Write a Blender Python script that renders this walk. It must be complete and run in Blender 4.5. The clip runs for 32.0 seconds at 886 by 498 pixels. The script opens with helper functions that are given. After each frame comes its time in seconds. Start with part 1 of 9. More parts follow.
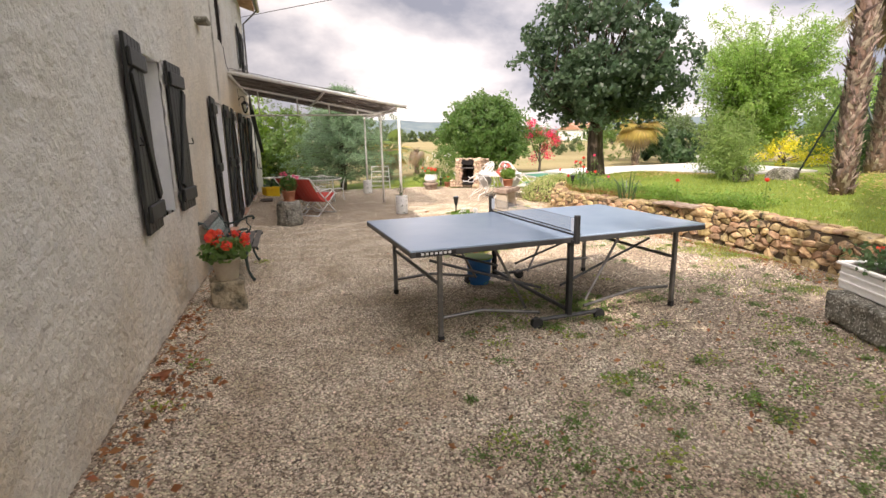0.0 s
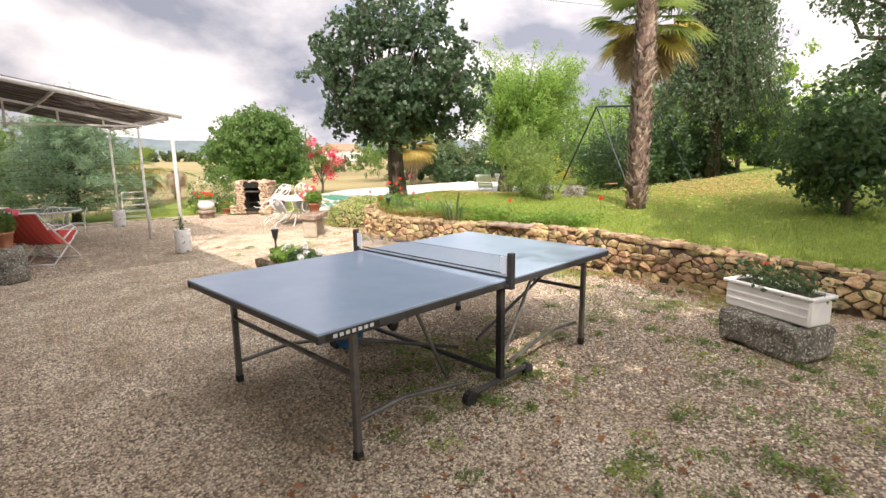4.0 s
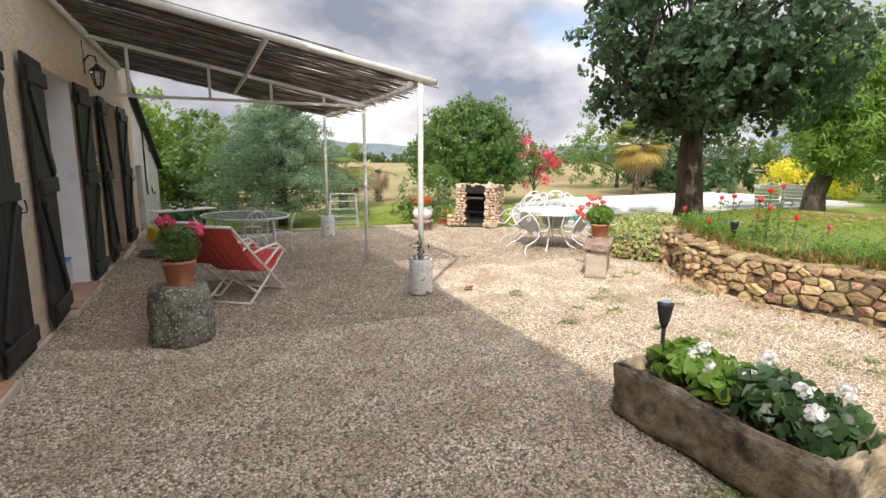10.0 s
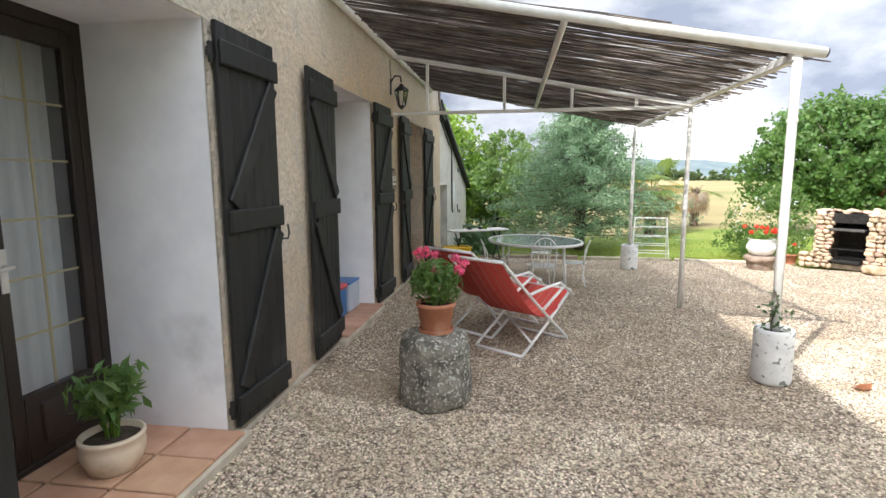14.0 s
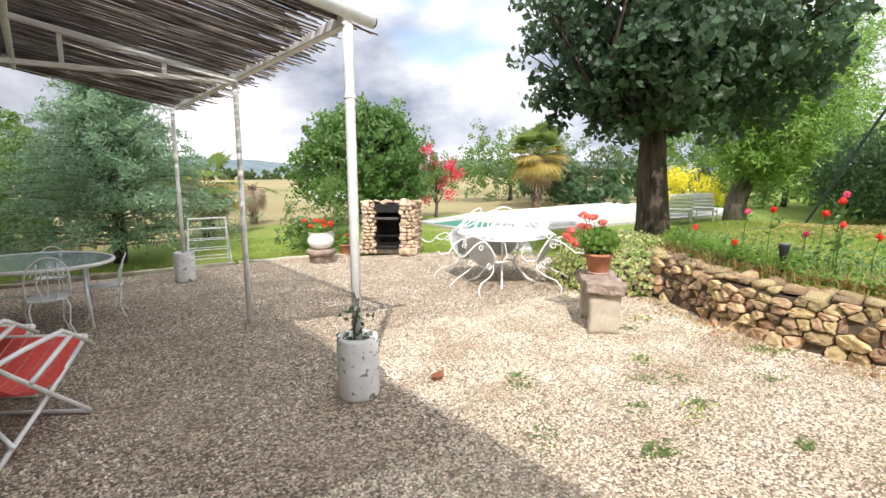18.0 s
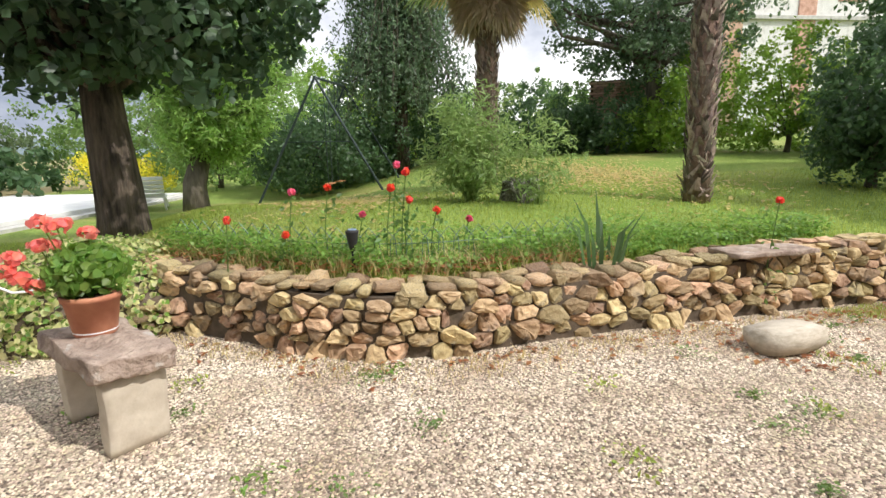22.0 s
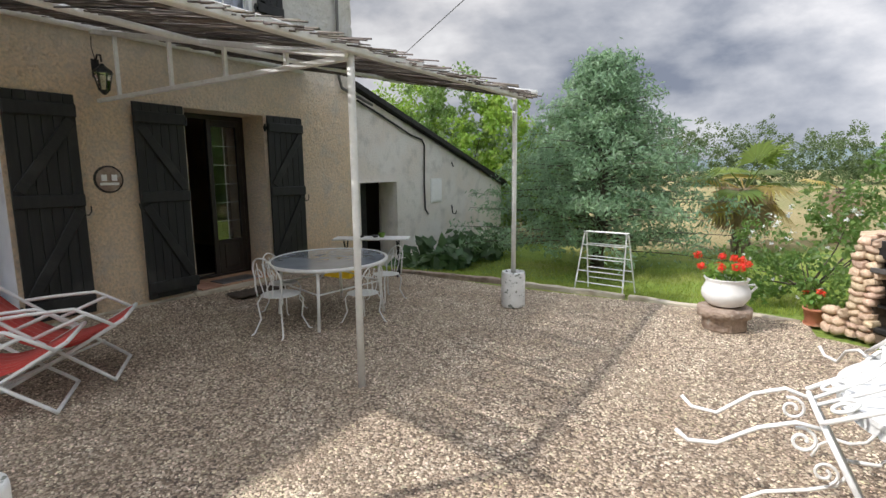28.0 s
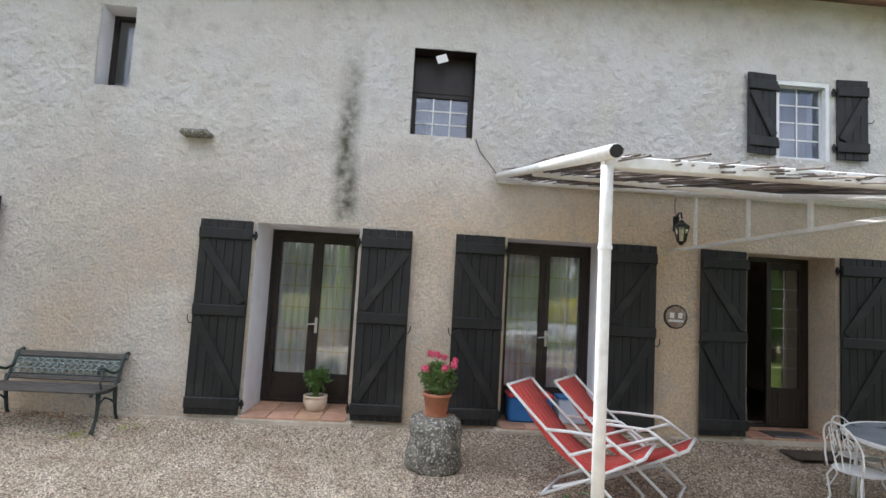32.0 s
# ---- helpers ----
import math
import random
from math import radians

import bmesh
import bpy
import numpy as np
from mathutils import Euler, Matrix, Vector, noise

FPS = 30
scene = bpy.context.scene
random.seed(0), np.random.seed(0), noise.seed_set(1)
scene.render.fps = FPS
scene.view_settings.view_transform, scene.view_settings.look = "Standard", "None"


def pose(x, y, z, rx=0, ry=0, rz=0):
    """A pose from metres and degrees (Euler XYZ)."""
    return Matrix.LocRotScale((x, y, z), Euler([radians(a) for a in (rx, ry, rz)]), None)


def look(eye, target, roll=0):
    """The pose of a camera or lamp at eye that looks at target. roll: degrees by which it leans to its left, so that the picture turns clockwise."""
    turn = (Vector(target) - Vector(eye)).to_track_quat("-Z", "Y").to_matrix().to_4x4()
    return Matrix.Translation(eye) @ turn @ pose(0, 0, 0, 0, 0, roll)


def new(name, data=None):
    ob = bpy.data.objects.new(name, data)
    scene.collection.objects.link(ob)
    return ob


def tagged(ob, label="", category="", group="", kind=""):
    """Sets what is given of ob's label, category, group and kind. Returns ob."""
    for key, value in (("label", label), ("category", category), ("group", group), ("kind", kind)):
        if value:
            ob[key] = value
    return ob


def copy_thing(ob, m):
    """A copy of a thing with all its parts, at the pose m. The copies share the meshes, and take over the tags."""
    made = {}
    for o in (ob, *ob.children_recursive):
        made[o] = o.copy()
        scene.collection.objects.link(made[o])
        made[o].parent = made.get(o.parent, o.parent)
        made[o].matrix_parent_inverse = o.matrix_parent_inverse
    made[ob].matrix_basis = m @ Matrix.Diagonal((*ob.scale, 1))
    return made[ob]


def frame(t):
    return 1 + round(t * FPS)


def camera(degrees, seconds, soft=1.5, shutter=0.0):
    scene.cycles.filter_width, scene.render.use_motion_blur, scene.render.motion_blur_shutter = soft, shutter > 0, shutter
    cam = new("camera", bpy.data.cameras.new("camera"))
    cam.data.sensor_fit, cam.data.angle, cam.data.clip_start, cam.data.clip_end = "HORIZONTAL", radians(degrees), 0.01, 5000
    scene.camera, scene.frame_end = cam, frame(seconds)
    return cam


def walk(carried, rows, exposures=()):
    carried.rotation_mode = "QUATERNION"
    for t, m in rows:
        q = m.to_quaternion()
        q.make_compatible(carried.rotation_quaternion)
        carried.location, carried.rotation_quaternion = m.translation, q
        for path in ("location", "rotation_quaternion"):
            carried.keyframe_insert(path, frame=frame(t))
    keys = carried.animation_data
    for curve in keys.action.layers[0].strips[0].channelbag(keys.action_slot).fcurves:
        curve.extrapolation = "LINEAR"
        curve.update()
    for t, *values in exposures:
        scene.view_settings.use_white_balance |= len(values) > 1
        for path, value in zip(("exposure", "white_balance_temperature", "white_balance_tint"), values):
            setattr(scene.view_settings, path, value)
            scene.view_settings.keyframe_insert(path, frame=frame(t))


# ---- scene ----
cam = camera(81.3, 32.0)
PATH = [
    (0, (0.981, -0.215, 1.555), (1.525, 1.662, 1.131), -1.1),
    (0.5, (0.934, -0.079, 1.529), (1.605, 1.751, 1.081), -0.7),
    (1, (0.842, 0.063, 1.54), (1.625, 1.86, 1.139), 0.8),
    (1.5, (0.849, 0.29, 1.603), (1.705, 2.064, 1.255), 0.2),
    (2, (0.829, 0.474, 1.617), (1.79, 2.198, 1.296), -1.9),
    (2.5, (0.776, 0.588, 1.677), (1.831, 2.254, 1.341), -3.7),
    (4.5, (0.713, 1.642, 1.511), (2.062, 3.074, 1.151), 0.1),
    (5, (0.721, 1.957, 1.536), (1.955, 3.493, 1.196), -1.5),
    (5.5, (0.706, 2.306, 1.481), (1.771, 3.96, 1.123), -3.1),
    (6, (0.809, 2.653, 1.405), (1.711, 4.398, 1.032), -3.1),
    (6.5, (0.851, 2.942, 1.466), (1.621, 4.752, 1.102), -2.0),
    (7, (0.886, 3.292, 1.431), (1.613, 5.118, 1.057), -0.5),
    (7.5, (0.897, 3.615, 1.427), (1.678, 5.415, 1.039), -0.0),
    (8, (1.034, 4.004, 1.425), (2.012, 5.712, 1.073), 0.8),
    (8.5, (1.105, 4.331, 1.407), (2.284, 5.911, 1.072), 1.5),
    (9, (1.164, 4.698, 1.41), (2.298, 6.307, 1.054), 0.2),
    (9.5, (1.2, 5.055, 1.421), (2.133, 6.788, 1.065), -0.2),
    (10, (1.186, 5.382, 1.414), (1.992, 7.18, 1.07), 0.3),
    (10.5, (1.23, 5.698, 1.412), (1.91, 7.546, 1.06), -0.0),
    (11, (1.297, 6.015, 1.435), (1.782, 7.922, 1.08), -0.2),
    (11.5, (1.362, 6.296, 1.413), (1.705, 8.245, 1.121), -0.0),
    (12, (1.342, 6.423, 1.417), (1.515, 8.404, 1.203), -0.8),
    (12.5, (1.356, 6.485, 1.429), (1.278, 8.474, 1.239), -1.7),
    (13, (1.37, 6.54, 1.45), (1.12, 8.512, 1.229), -0.9),
    (13.5, (1.387, 6.575, 1.423), (1.081, 8.536, 1.176), -0.8),
    (14, (1.436, 6.659, 1.408), (1.142, 8.618, 1.133), -0.3),
    (14.5, (1.397, 6.843, 1.405), (1.053, 8.799, 1.171), 0.0),
    (16.5, (1.46, 7.047, 1.412), (1.327, 9.015, 1.079), -2.2),
    (17, (1.528, 7.246, 1.422), (1.814, 9.195, 1.077), -0.7),
    (17.5, (1.691, 7.502, 1.345), (2.409, 9.346, 1.056), -0.7),
    (18, (1.757, 7.703, 1.325), (2.966, 9.271, 1.038), -0.4),
    (18.5, (1.854, 7.879, 1.298), (3.407, 9.107, 1.015), -1.4),
    (19, (1.988, 8.086, 1.292), (3.754, 8.978, 0.999), -1.5),
    (19.5, (2.157, 8.273, 1.282), (4.062, 8.789, 0.956), -2.4),
    (20, (2.285, 8.445, 1.287), (4.247, 8.605, 0.931), -2.8),
    (20.5, (2.505, 8.601, 1.255), (4.469, 8.5, 0.889), -1.2),
    (21, (2.684, 8.774, 1.26), (4.631, 8.475, 0.913), -0.3),
    (21.5, (2.888, 8.979, 1.259), (4.825, 8.619, 0.915), -0.5),
    (22, (3.188, 9.097, 1.222), (5.142, 8.882, 0.854), -0.9),
    (22.5, (3.434, 9.213, 1.229), (5.4, 9.257, 0.862), -1.0),
    (23, (3.735, 9.254, 1.236), (5.677, 9.554, 0.866), 0.6),
    (23.5, (4.023, 9.278, 1.215), (5.906, 9.828, 0.827), 3.7),
    (24, (4.271, 9.271, 1.22), (6.059, 10.071, 0.816), 4.3),
    (24.5, (4.551, 9.301, 1.231), (6.223, 10.314, 0.807), 0.9),
    (26.5, (5.363, 9.556, 1.459), (5.841, 11.472, 1.144), 1.2),
    (27, (5.474, 9.72, 1.444), (5.372, 11.697, 1.157), 0.4),
    (27.5, (5.419, 9.874, 1.403), (4.82, 11.762, 1.128), -0.5),
    (28, (5.384, 9.925, 1.409), (4.31, 11.586, 1.117), -0.6),
    (28.5, (5.383, 9.876, 1.411), (3.987, 11.279, 1.124), -1.4),
    (29, (5.367, 9.838, 1.416), (3.799, 11.054, 1.161), -2.2),
    (29.5, (5.356, 9.822, 1.4), (3.662, 10.866, 1.199), -1.8),
    (30, (5.369, 9.726, 1.443), (3.586, 10.618, 1.292), -0.9),
    (30.5, (5.412, 9.674, 1.437), (3.552, 10.407, 1.376), 0.3),
    (31, (5.424, 9.622, 1.439), (3.502, 10.173, 1.454), 1.5),
    (31.5, (5.453, 9.569, 1.485), (3.486, 9.923, 1.577), 2.9),
    (32, (5.489, 9.507, 1.519), (3.498, 9.617, 1.681), 3.2),
]
walk(cam, [(t, look(eye, target, roll)) for t, eye, target, roll in PATH], exposures=[(0.0, 0.64, 7200, 20.0), (1.0, 0.78, 7100, 20.0), (2.0, 0.68, 7000, 19.5), (4.5, 0.7, 7150, 19.0), (6.0, 0.58, 7150, 20.0), (8.0, 0.44, 6850, 16.0), (9.0, 0.26, 6800, 17.0), (10.5, 0.5, 6700, 14.0), (13.0, 0.72, 6600, 12.0), (14.0, 1.04, 6350, 11.0), (17.0, 1.0, 6250, 11.5), (19.0, 0.15, 6600, 13.0), (20.0, 0.1, 6500, 13.0), (22.0, 0.42, 6400, 12.0), (24.5, 0.2, 6400, 14.0), (26.5, 0.24, 6300, 13.0), (27.0, 0.08, 6200, 13.0), (28.0, 0.3, 6350, 12.0), (29.0, 0.74, 6500, 12.0), (30.0, 0.88, 6500, 14.0), (31.0, 0.92, 6300, 15.0), (32.0, 1.0, 6000, 14.0)])
import itertools


# ---- sky and sun ----
SUN_WAY = Vector((0.58, 0.77, -1.0)).normalized()      # the way the light goes
sun_data = bpy.data.lights.new("sun", "SUN")
sun_data.energy, sun_data.angle, sun_data.color = 3.15, radians(0.8), (1.0, 0.955, 0.885)
sun_lamp = new("sun", sun_data)
sun_lamp.rotation_euler = SUN_WAY.to_track_quat("-Z", "Y").to_euler()
SUN_ELEV = math.asin(-SUN_WAY.z)
SUN_ROT = math.atan2(-SUN_WAY.x, -SUN_WAY.y)

world = bpy.data.worlds.new("world")
scene.world = world
world.use_nodes = True
wn, wl = world.node_tree.nodes, world.node_tree.links
wn.clear()


def wnode(kind, **values):
    n = wn.new(kind)
    for key, value in values.items():
        n.inputs[key].default_value = value
    return n


w_out = wn.new("ShaderNodeOutputWorld")
w_sky = wn.new("ShaderNodeTexSky")
w_sky.sky_type, w_sky.sun_disc = "NISHITA", False
w_sky.sun_elevation, w_sky.sun_rotation = SUN_ELEV, SUN_ROT
w_bg_sky = wnode("ShaderNodeBackground", Strength=0.14)
wl.new(w_sky.outputs[0], w_bg_sky.inputs["Color"])
w_co = wn.new("ShaderNodeTexCoord")
w_map = wn.new("ShaderNodeMapping")
w_map.inputs["Scale"].default_value = (1.0, 1.0, 1.9)
w_map.inputs["Location"].default_value = (0.3, 0.1, 0.0)
wl.new(w_co.outputs["Generated"], w_map.inputs["Vector"])
w_n1 = wnode("ShaderNodeTexNoise", Scale=2.3, Detail=9.0, Roughness=0.54, Distortion=0.08)
w_n2 = wnode("ShaderNodeTexNoise", Scale=1.7, Detail=3.0, Roughness=0.5)
wl.new(w_map.outputs[0], w_n1.inputs["Vector"])
wl.new(w_map.outputs[0], w_n2.inputs["Vector"])
w_tone = wn.new("ShaderNodeValToRGB")
w_tone.color_ramp.elements[0].position, w_tone.color_ramp.elements[0].color = 0.39, (0.25, 0.285, 0.355, 1)
w_tone.color_ramp.elements[1].position, w_tone.color_ramp.elements[1].color = 0.565, (0.80, 0.80, 0.81, 1)
w_mid = w_tone.color_ramp.elements.new(0.50)
w_mid.color = (0.56, 0.58, 0.62, 1)
w_top = w_tone.color_ramp.elements.new(0.62)
w_top.color = (1.02, 1.02, 1.01, 1)
wl.new(w_n1.outputs[0], w_tone.inputs[0])
w_bg_cloud = wnode("ShaderNodeBackground", Strength=1.0)
wl.new(w_tone.outputs[0], w_bg_cloud.inputs["Color"])
# clouds are brighter towards the sun and darker away from it
w_dot = wn.new("ShaderNodeVectorMath")
w_dot.operation = "DOT_PRODUCT"
w_dot.inputs[1].default_value = -SUN_WAY
wl.new(w_co.outputs["Generated"], w_dot.inputs[0])
w_glow = wn.new("ShaderNodeMapRange")
for w_k, w_v in ((1, 0.1), (2, 1.0), (3, 1.0), (4, 3.4)):
    w_glow.inputs[w_k].default_value = w_v
wl.new(w_dot.outputs["Value"], w_glow.inputs[0])
# the clouds that face the sun, beyond the yard, are whiter than those over the roof
w_dot2 = wn.new("ShaderNodeVectorMath")
w_dot2.operation = "DOT_PRODUCT"
w_dot2.inputs[1].default_value = (0.98, -0.1, 0.0)
wl.new(w_co.outputs["Generated"], w_dot2.inputs[0])
w_side = wn.new("ShaderNodeMapRange")
for w_k, w_v in ((1, -0.8), (2, 0.9), (3, 0.6), (4, 1.26)):
    w_side.inputs[w_k].default_value = w_v
wl.new(w_dot2.outputs["Value"], w_side.inputs[0])
w_both = wn.new("ShaderNodeMath")
w_both.operation = "MULTIPLY"
wl.new(w_glow.outputs[0], w_both.inputs[0])
wl.new(w_side.outputs[0], w_both.inputs[1])
wl.new(w_both.outputs[0], w_bg_cloud.inputs["Strength"])
w_cover = wn.new("ShaderNodeValToRGB")
w_cover.color_ramp.elements[0].position, w_cover.color_ramp.elements[0].color = 0.335, (0, 0, 0, 1)
w_cover.color_ramp.elements[1].position, w_cover.color_ramp.elements[1].color = 0.40, (1, 1, 1, 1)
wl.new(w_n2.outputs[0], w_cover.inputs[0])
w_mix = wn.new("ShaderNodeMixShader")
wl.new(w_cover.outputs[0], w_mix.inputs[0])
wl.new(w_bg_sky.outputs[0], w_mix.inputs[1])
wl.new(w_bg_cloud.outputs[0], w_mix.inputs[2])
wl.new(w_mix.outputs[0], w_out.inputs[0])

# ---- materials ----


def material(name, low, high, scale=8.0, rough=0.7, bump=0.2, bump_scale=None, metal=0.0, detail=5.0, pick="", spread=0.25,
             stain=None, stain_scale=0.9, stain_at=(0.5, 0.7), depth=0.01, coat=0.0, through_light=None, stretch=(1, 1, 1), sheen=0.0):
    """A procedural surface: two colours mixed by noise, a larger stain, and a bump. pick: "object" or "island" for per-piece variation."""
    m = bpy.data.materials.new(name)
    m.use_nodes = True
    nt = m.node_tree
    nodes, links = nt.nodes, nt.links
    bsdf = nodes["Principled BSDF"]
    co = nodes.new("ShaderNodeTexCoord")
    mp = nodes.new("ShaderNodeMapping")
    mp.inputs["Scale"].default_value = stretch
    links.new(co.outputs["Object"], mp.inputs["Vector"])
    n1 = nodes.new("ShaderNodeTexNoise")
    n1.inputs["Scale"].default_value, n1.inputs["Detail"].default_value = scale, detail
    n1.inputs["Roughness"].default_value = 0.6
    links.new(mp.outputs[0], n1.inputs["Vector"])
    ramp = nodes.new("ShaderNodeValToRGB")
    ramp.color_ramp.elements[0].position, ramp.color_ramp.elements[0].color = 0.32, (*low, 1)
    ramp.color_ramp.elements[1].position, ramp.color_ramp.elements[1].color = 0.68, (*high, 1)
    links.new(n1.outputs[0], ramp.inputs[0])
    out = ramp.outputs[0]
    if stain is not None:
        n2 = nodes.new("ShaderNodeTexNoise")
        n2.inputs["Scale"].default_value, n2.inputs["Detail"].default_value = stain_scale, 6.0
        links.new(co.outputs["Object"], n2.inputs["Vector"])
        r2 = nodes.new("ShaderNodeMapRange")
        r2.inputs[1].default_value, r2.inputs[2].default_value = stain_at
        links.new(n2.outputs[0], r2.inputs[0])
        mx = nodes.new("ShaderNodeMix")
        mx.data_type = "RGBA"
        links.new(r2.outputs[0], mx.inputs[0])
        links.new(out, mx.inputs[6])
        mx.inputs[7].default_value = (*stain, 1)
        out = mx.outputs[2]
    if pick:
        if pick == "object":
            src = nodes.new("ShaderNodeObjectInfo").outputs["Random"]
        else:
            src = nodes.new("ShaderNodeNewGeometry").outputs["Random Per Island"]
        mr = nodes.new("ShaderNodeMapRange")
        mr.inputs[3].default_value, mr.inputs[4].default_value = 1 - spread, 1 + spread
        links.new(src, mr.inputs[0])
        hs = nodes.new("ShaderNodeHueSaturation")
        links.new(mr.outputs[0], hs.inputs["Value"])
        hr = nodes.new("ShaderNodeMapRange")
        hr.inputs[3].default_value, hr.inputs[4].default_value = 0.5 - spread * 0.06, 0.5 + spread * 0.06
        wob = nodes.new("ShaderNodeMath")
        wob.operation = "MULTIPLY"
        wob.inputs[1].default_value = 7.31
        fr = nodes.new("ShaderNodeMath")
        fr.operation = "FRACT"
        links.new(src, wob.inputs[0])
        links.new(wob.outputs[0], fr.inputs[0])
        links.new(fr.outputs[0], hr.inputs[0])
        links.new(hr.outputs[0], hs.inputs["Hue"])
        links.new(out, hs.inputs["Color"])
        out = hs.outputs[0]
    links.new(out, bsdf.inputs["Base Color"])
    bsdf.inputs["Roughness"].default_value = rough
    bsdf.inputs["Metallic"].default_value = metal
    bsdf.inputs["Coat Weight"].default_value = coat
    if bump:
        n3 = nodes.new("ShaderNodeTexNoise")
        n3.inputs["Scale"].default_value, n3.inputs["Detail"].default_value = bump_scale or scale * 3, 4.0
        links.new(mp.outputs[0], n3.inputs["Vector"])
        bp = nodes.new("ShaderNodeBump")
        bp.inputs["Strength"].default_value, bp.inputs["Distance"].default_value = bump, depth
        links.new(n3.outputs[0], bp.inputs["Height"])
        links.new(bp.outputs[0], bsdf.inputs["Normal"])
    if through_light is not None:
        tr = nodes.new("ShaderNodeBsdfTranslucent")
        tr.inputs["Color"].default_value = (*through_light, 1)
        ms = nodes.new("ShaderNodeMixShader")
        ms.inputs[0].default_value = 0.42
        links.new(bsdf.outputs[0], ms.inputs[1])
        links.new(tr.outputs[0], ms.inputs[2])
        links.new(ms.outputs[0], nodes["Material Output"].inputs["Surface"])
    return m


def leaf_mat(name, low, high, rough=0.45, spread=0.4):
    return material(name, low, high, scale=1.3, rough=rough, bump=0.0, pick="island", spread=spread,
                    through_light=tuple(min(1.0, c * 1.9) for c in high))


GRAVEL_STONE = material("gravel_stone", (0.385, 0.298, 0.195), (0.665, 0.58, 0.45), scale=2.5, rough=0.85, bump=0.0, pick="island", spread=0.56)
BLACK_PAINT = material("black_shutter_paint", (0.007, 0.0075, 0.0075), (0.016, 0.0165, 0.016), scale=6, rough=0.6, bump=0.25, bump_scale=40,
                       depth=0.002, stretch=(1, 4, 0.4), stain=(0.045, 0.043, 0.04), stain_scale=3.0, stain_at=(0.58, 0.8), pick="object", spread=0.2)
IRON = material("dark_iron", (0.012, 0.012, 0.012), (0.03, 0.03, 0.03), scale=30, rough=0.5, bump=0.1, metal=0.3)
EDGING_WIRE = material("pale_green_wire", (0.10, 0.17, 0.12), (0.17, 0.25, 0.18), scale=30, rough=0.5, bump=0.0, metal=0.2)
# paler copy of the bench iron: metal catching the light, put into the colour
LIT_IRON = material("lit_cast_iron", (0.13, 0.17, 0.16), (0.30, 0.34, 0.32), scale=40, rough=0.6, bump=0.3, metal=0.2)
GREEN_IRON = material("dark_green_cast_iron", (0.02, 0.035, 0.032), (0.05, 0.07, 0.065), scale=25, rough=0.5, bump=0.2, metal=0.3)
GREY_WOOD = material("weathered_slat_wood", (0.05, 0.045, 0.04), (0.13, 0.115, 0.1), scale=14, rough=0.8, bump=0.3, stretch=(6, 0.6, 6))
WHITE_PAINT = material("white_metal_paint", (0.72, 0.72, 0.70), (0.84, 0.84, 0.82), scale=18, rough=0.4, bump=0.05, stain=(0.55, 0.52, 0.47),
                       stain_scale=5.0, stain_at=(0.62, 0.78))
PERFORATED = material("perforated_white_sheet", (0.36, 0.37, 0.37), (0.58, 0.59, 0.59), scale=90, rough=0.5, bump=0.3, bump_scale=120, depth=0.003)
WHITE_BARE = material("plain_white_paint", (0.78, 0.78, 0.77), (0.86, 0.86, 0.85), scale=12, rough=0.45, bump=0.03)
CHIPPED_WHITE = material("chipped_white_concrete", (0.68, 0.68, 0.66), (0.82, 0.82, 0.80), scale=10, rough=0.8, bump=0.3, stain=(0.22, 0.24, 0.2),
                         stain_scale=24.0, stain_at=(0.585, 0.63))
REED = material("reed_cane", (0.068, 0.057, 0.049), (0.203, 0.176, 0.149), scale=5, rough=0.8, bump=0.1, pick="island", spread=0.5)
BROWN_FRAME = material("dark_brown_joinery", (0.012, 0.0075, 0.006), (0.028, 0.018, 0.013), scale=9, rough=0.45, bump=0.1, stretch=(1, 1, 0.3))
REVEAL = material("white_reveal_plaster", (0.76, 0.76, 0.79), (0.86, 0.86, 0.88), scale=4, rough=0.9, bump=0.25, bump_scale=18,
                  stain=(0.45, 0.44, 0.45), stain_scale=2.2, stain_at=(0.62, 0.85))
CURTAIN = material("net_curtain", (0.72, 0.72, 0.72), (0.86, 0.86, 0.86), scale=3, rough=0.9, bump=0.0, stretch=(1, 12, 0.3))
# plaster coloured dark so that the rooms behind the openings look unlit
DARK_ROOM = material("unlit_room_plaster", (0.10, 0.09, 0.08), (0.16, 0.14, 0.12), scale=2, rough=0.9, bump=0.1)
TERRACOTTA = material("terracotta", (0.42, 0.16, 0.09), (0.58, 0.26, 0.15), scale=7, rough=0.75, bump=0.15, stain=(0.62, 0.42, 0.33),
                      stain_scale=6.0, stain_at=(0.58, 0.75))
PALE_CLAY = material("cream_glazed_clay", (0.62, 0.50, 0.36), (0.74, 0.64, 0.50), scale=9, rough=0.5, bump=0.1, stain=(0.45, 0.36, 0.25), stain_scale=6, stain_at=(0.6, 0.75))
TILE = material("terracotta_floor_tile", (0.44, 0.24, 0.15), (0.56, 0.34, 0.23), scale=5, rough=0.7, bump=0.1, pick="object", spread=0.15)
ROOF_TILE = material("roof_tile", (0.30, 0.14, 0.09), (0.48, 0.27, 0.18), scale=6, rough=0.85, bump=0.2, pick="object", spread=0.3)
OLD_STONE = material("lichened_stone", (0.06, 0.058, 0.046), (0.27, 0.25, 0.205), scale=11, rough=0.95, bump=1.0, bump_scale=30, depth=0.02,
                     stain=(0.47, 0.46, 0.40), stain_scale=52.0, stain_at=(0.55, 0.61))
TROUGH_STONE = material("ochre_trough_stone", (0.19, 0.15, 0.095), (0.46, 0.38, 0.265), scale=11, rough=0.95, bump=1.0, bump_scale=34, depth=0.022,
                        stain=(0.075, 0.07, 0.05), stain_scale=7.5, stain_at=(0.50, 0.66))
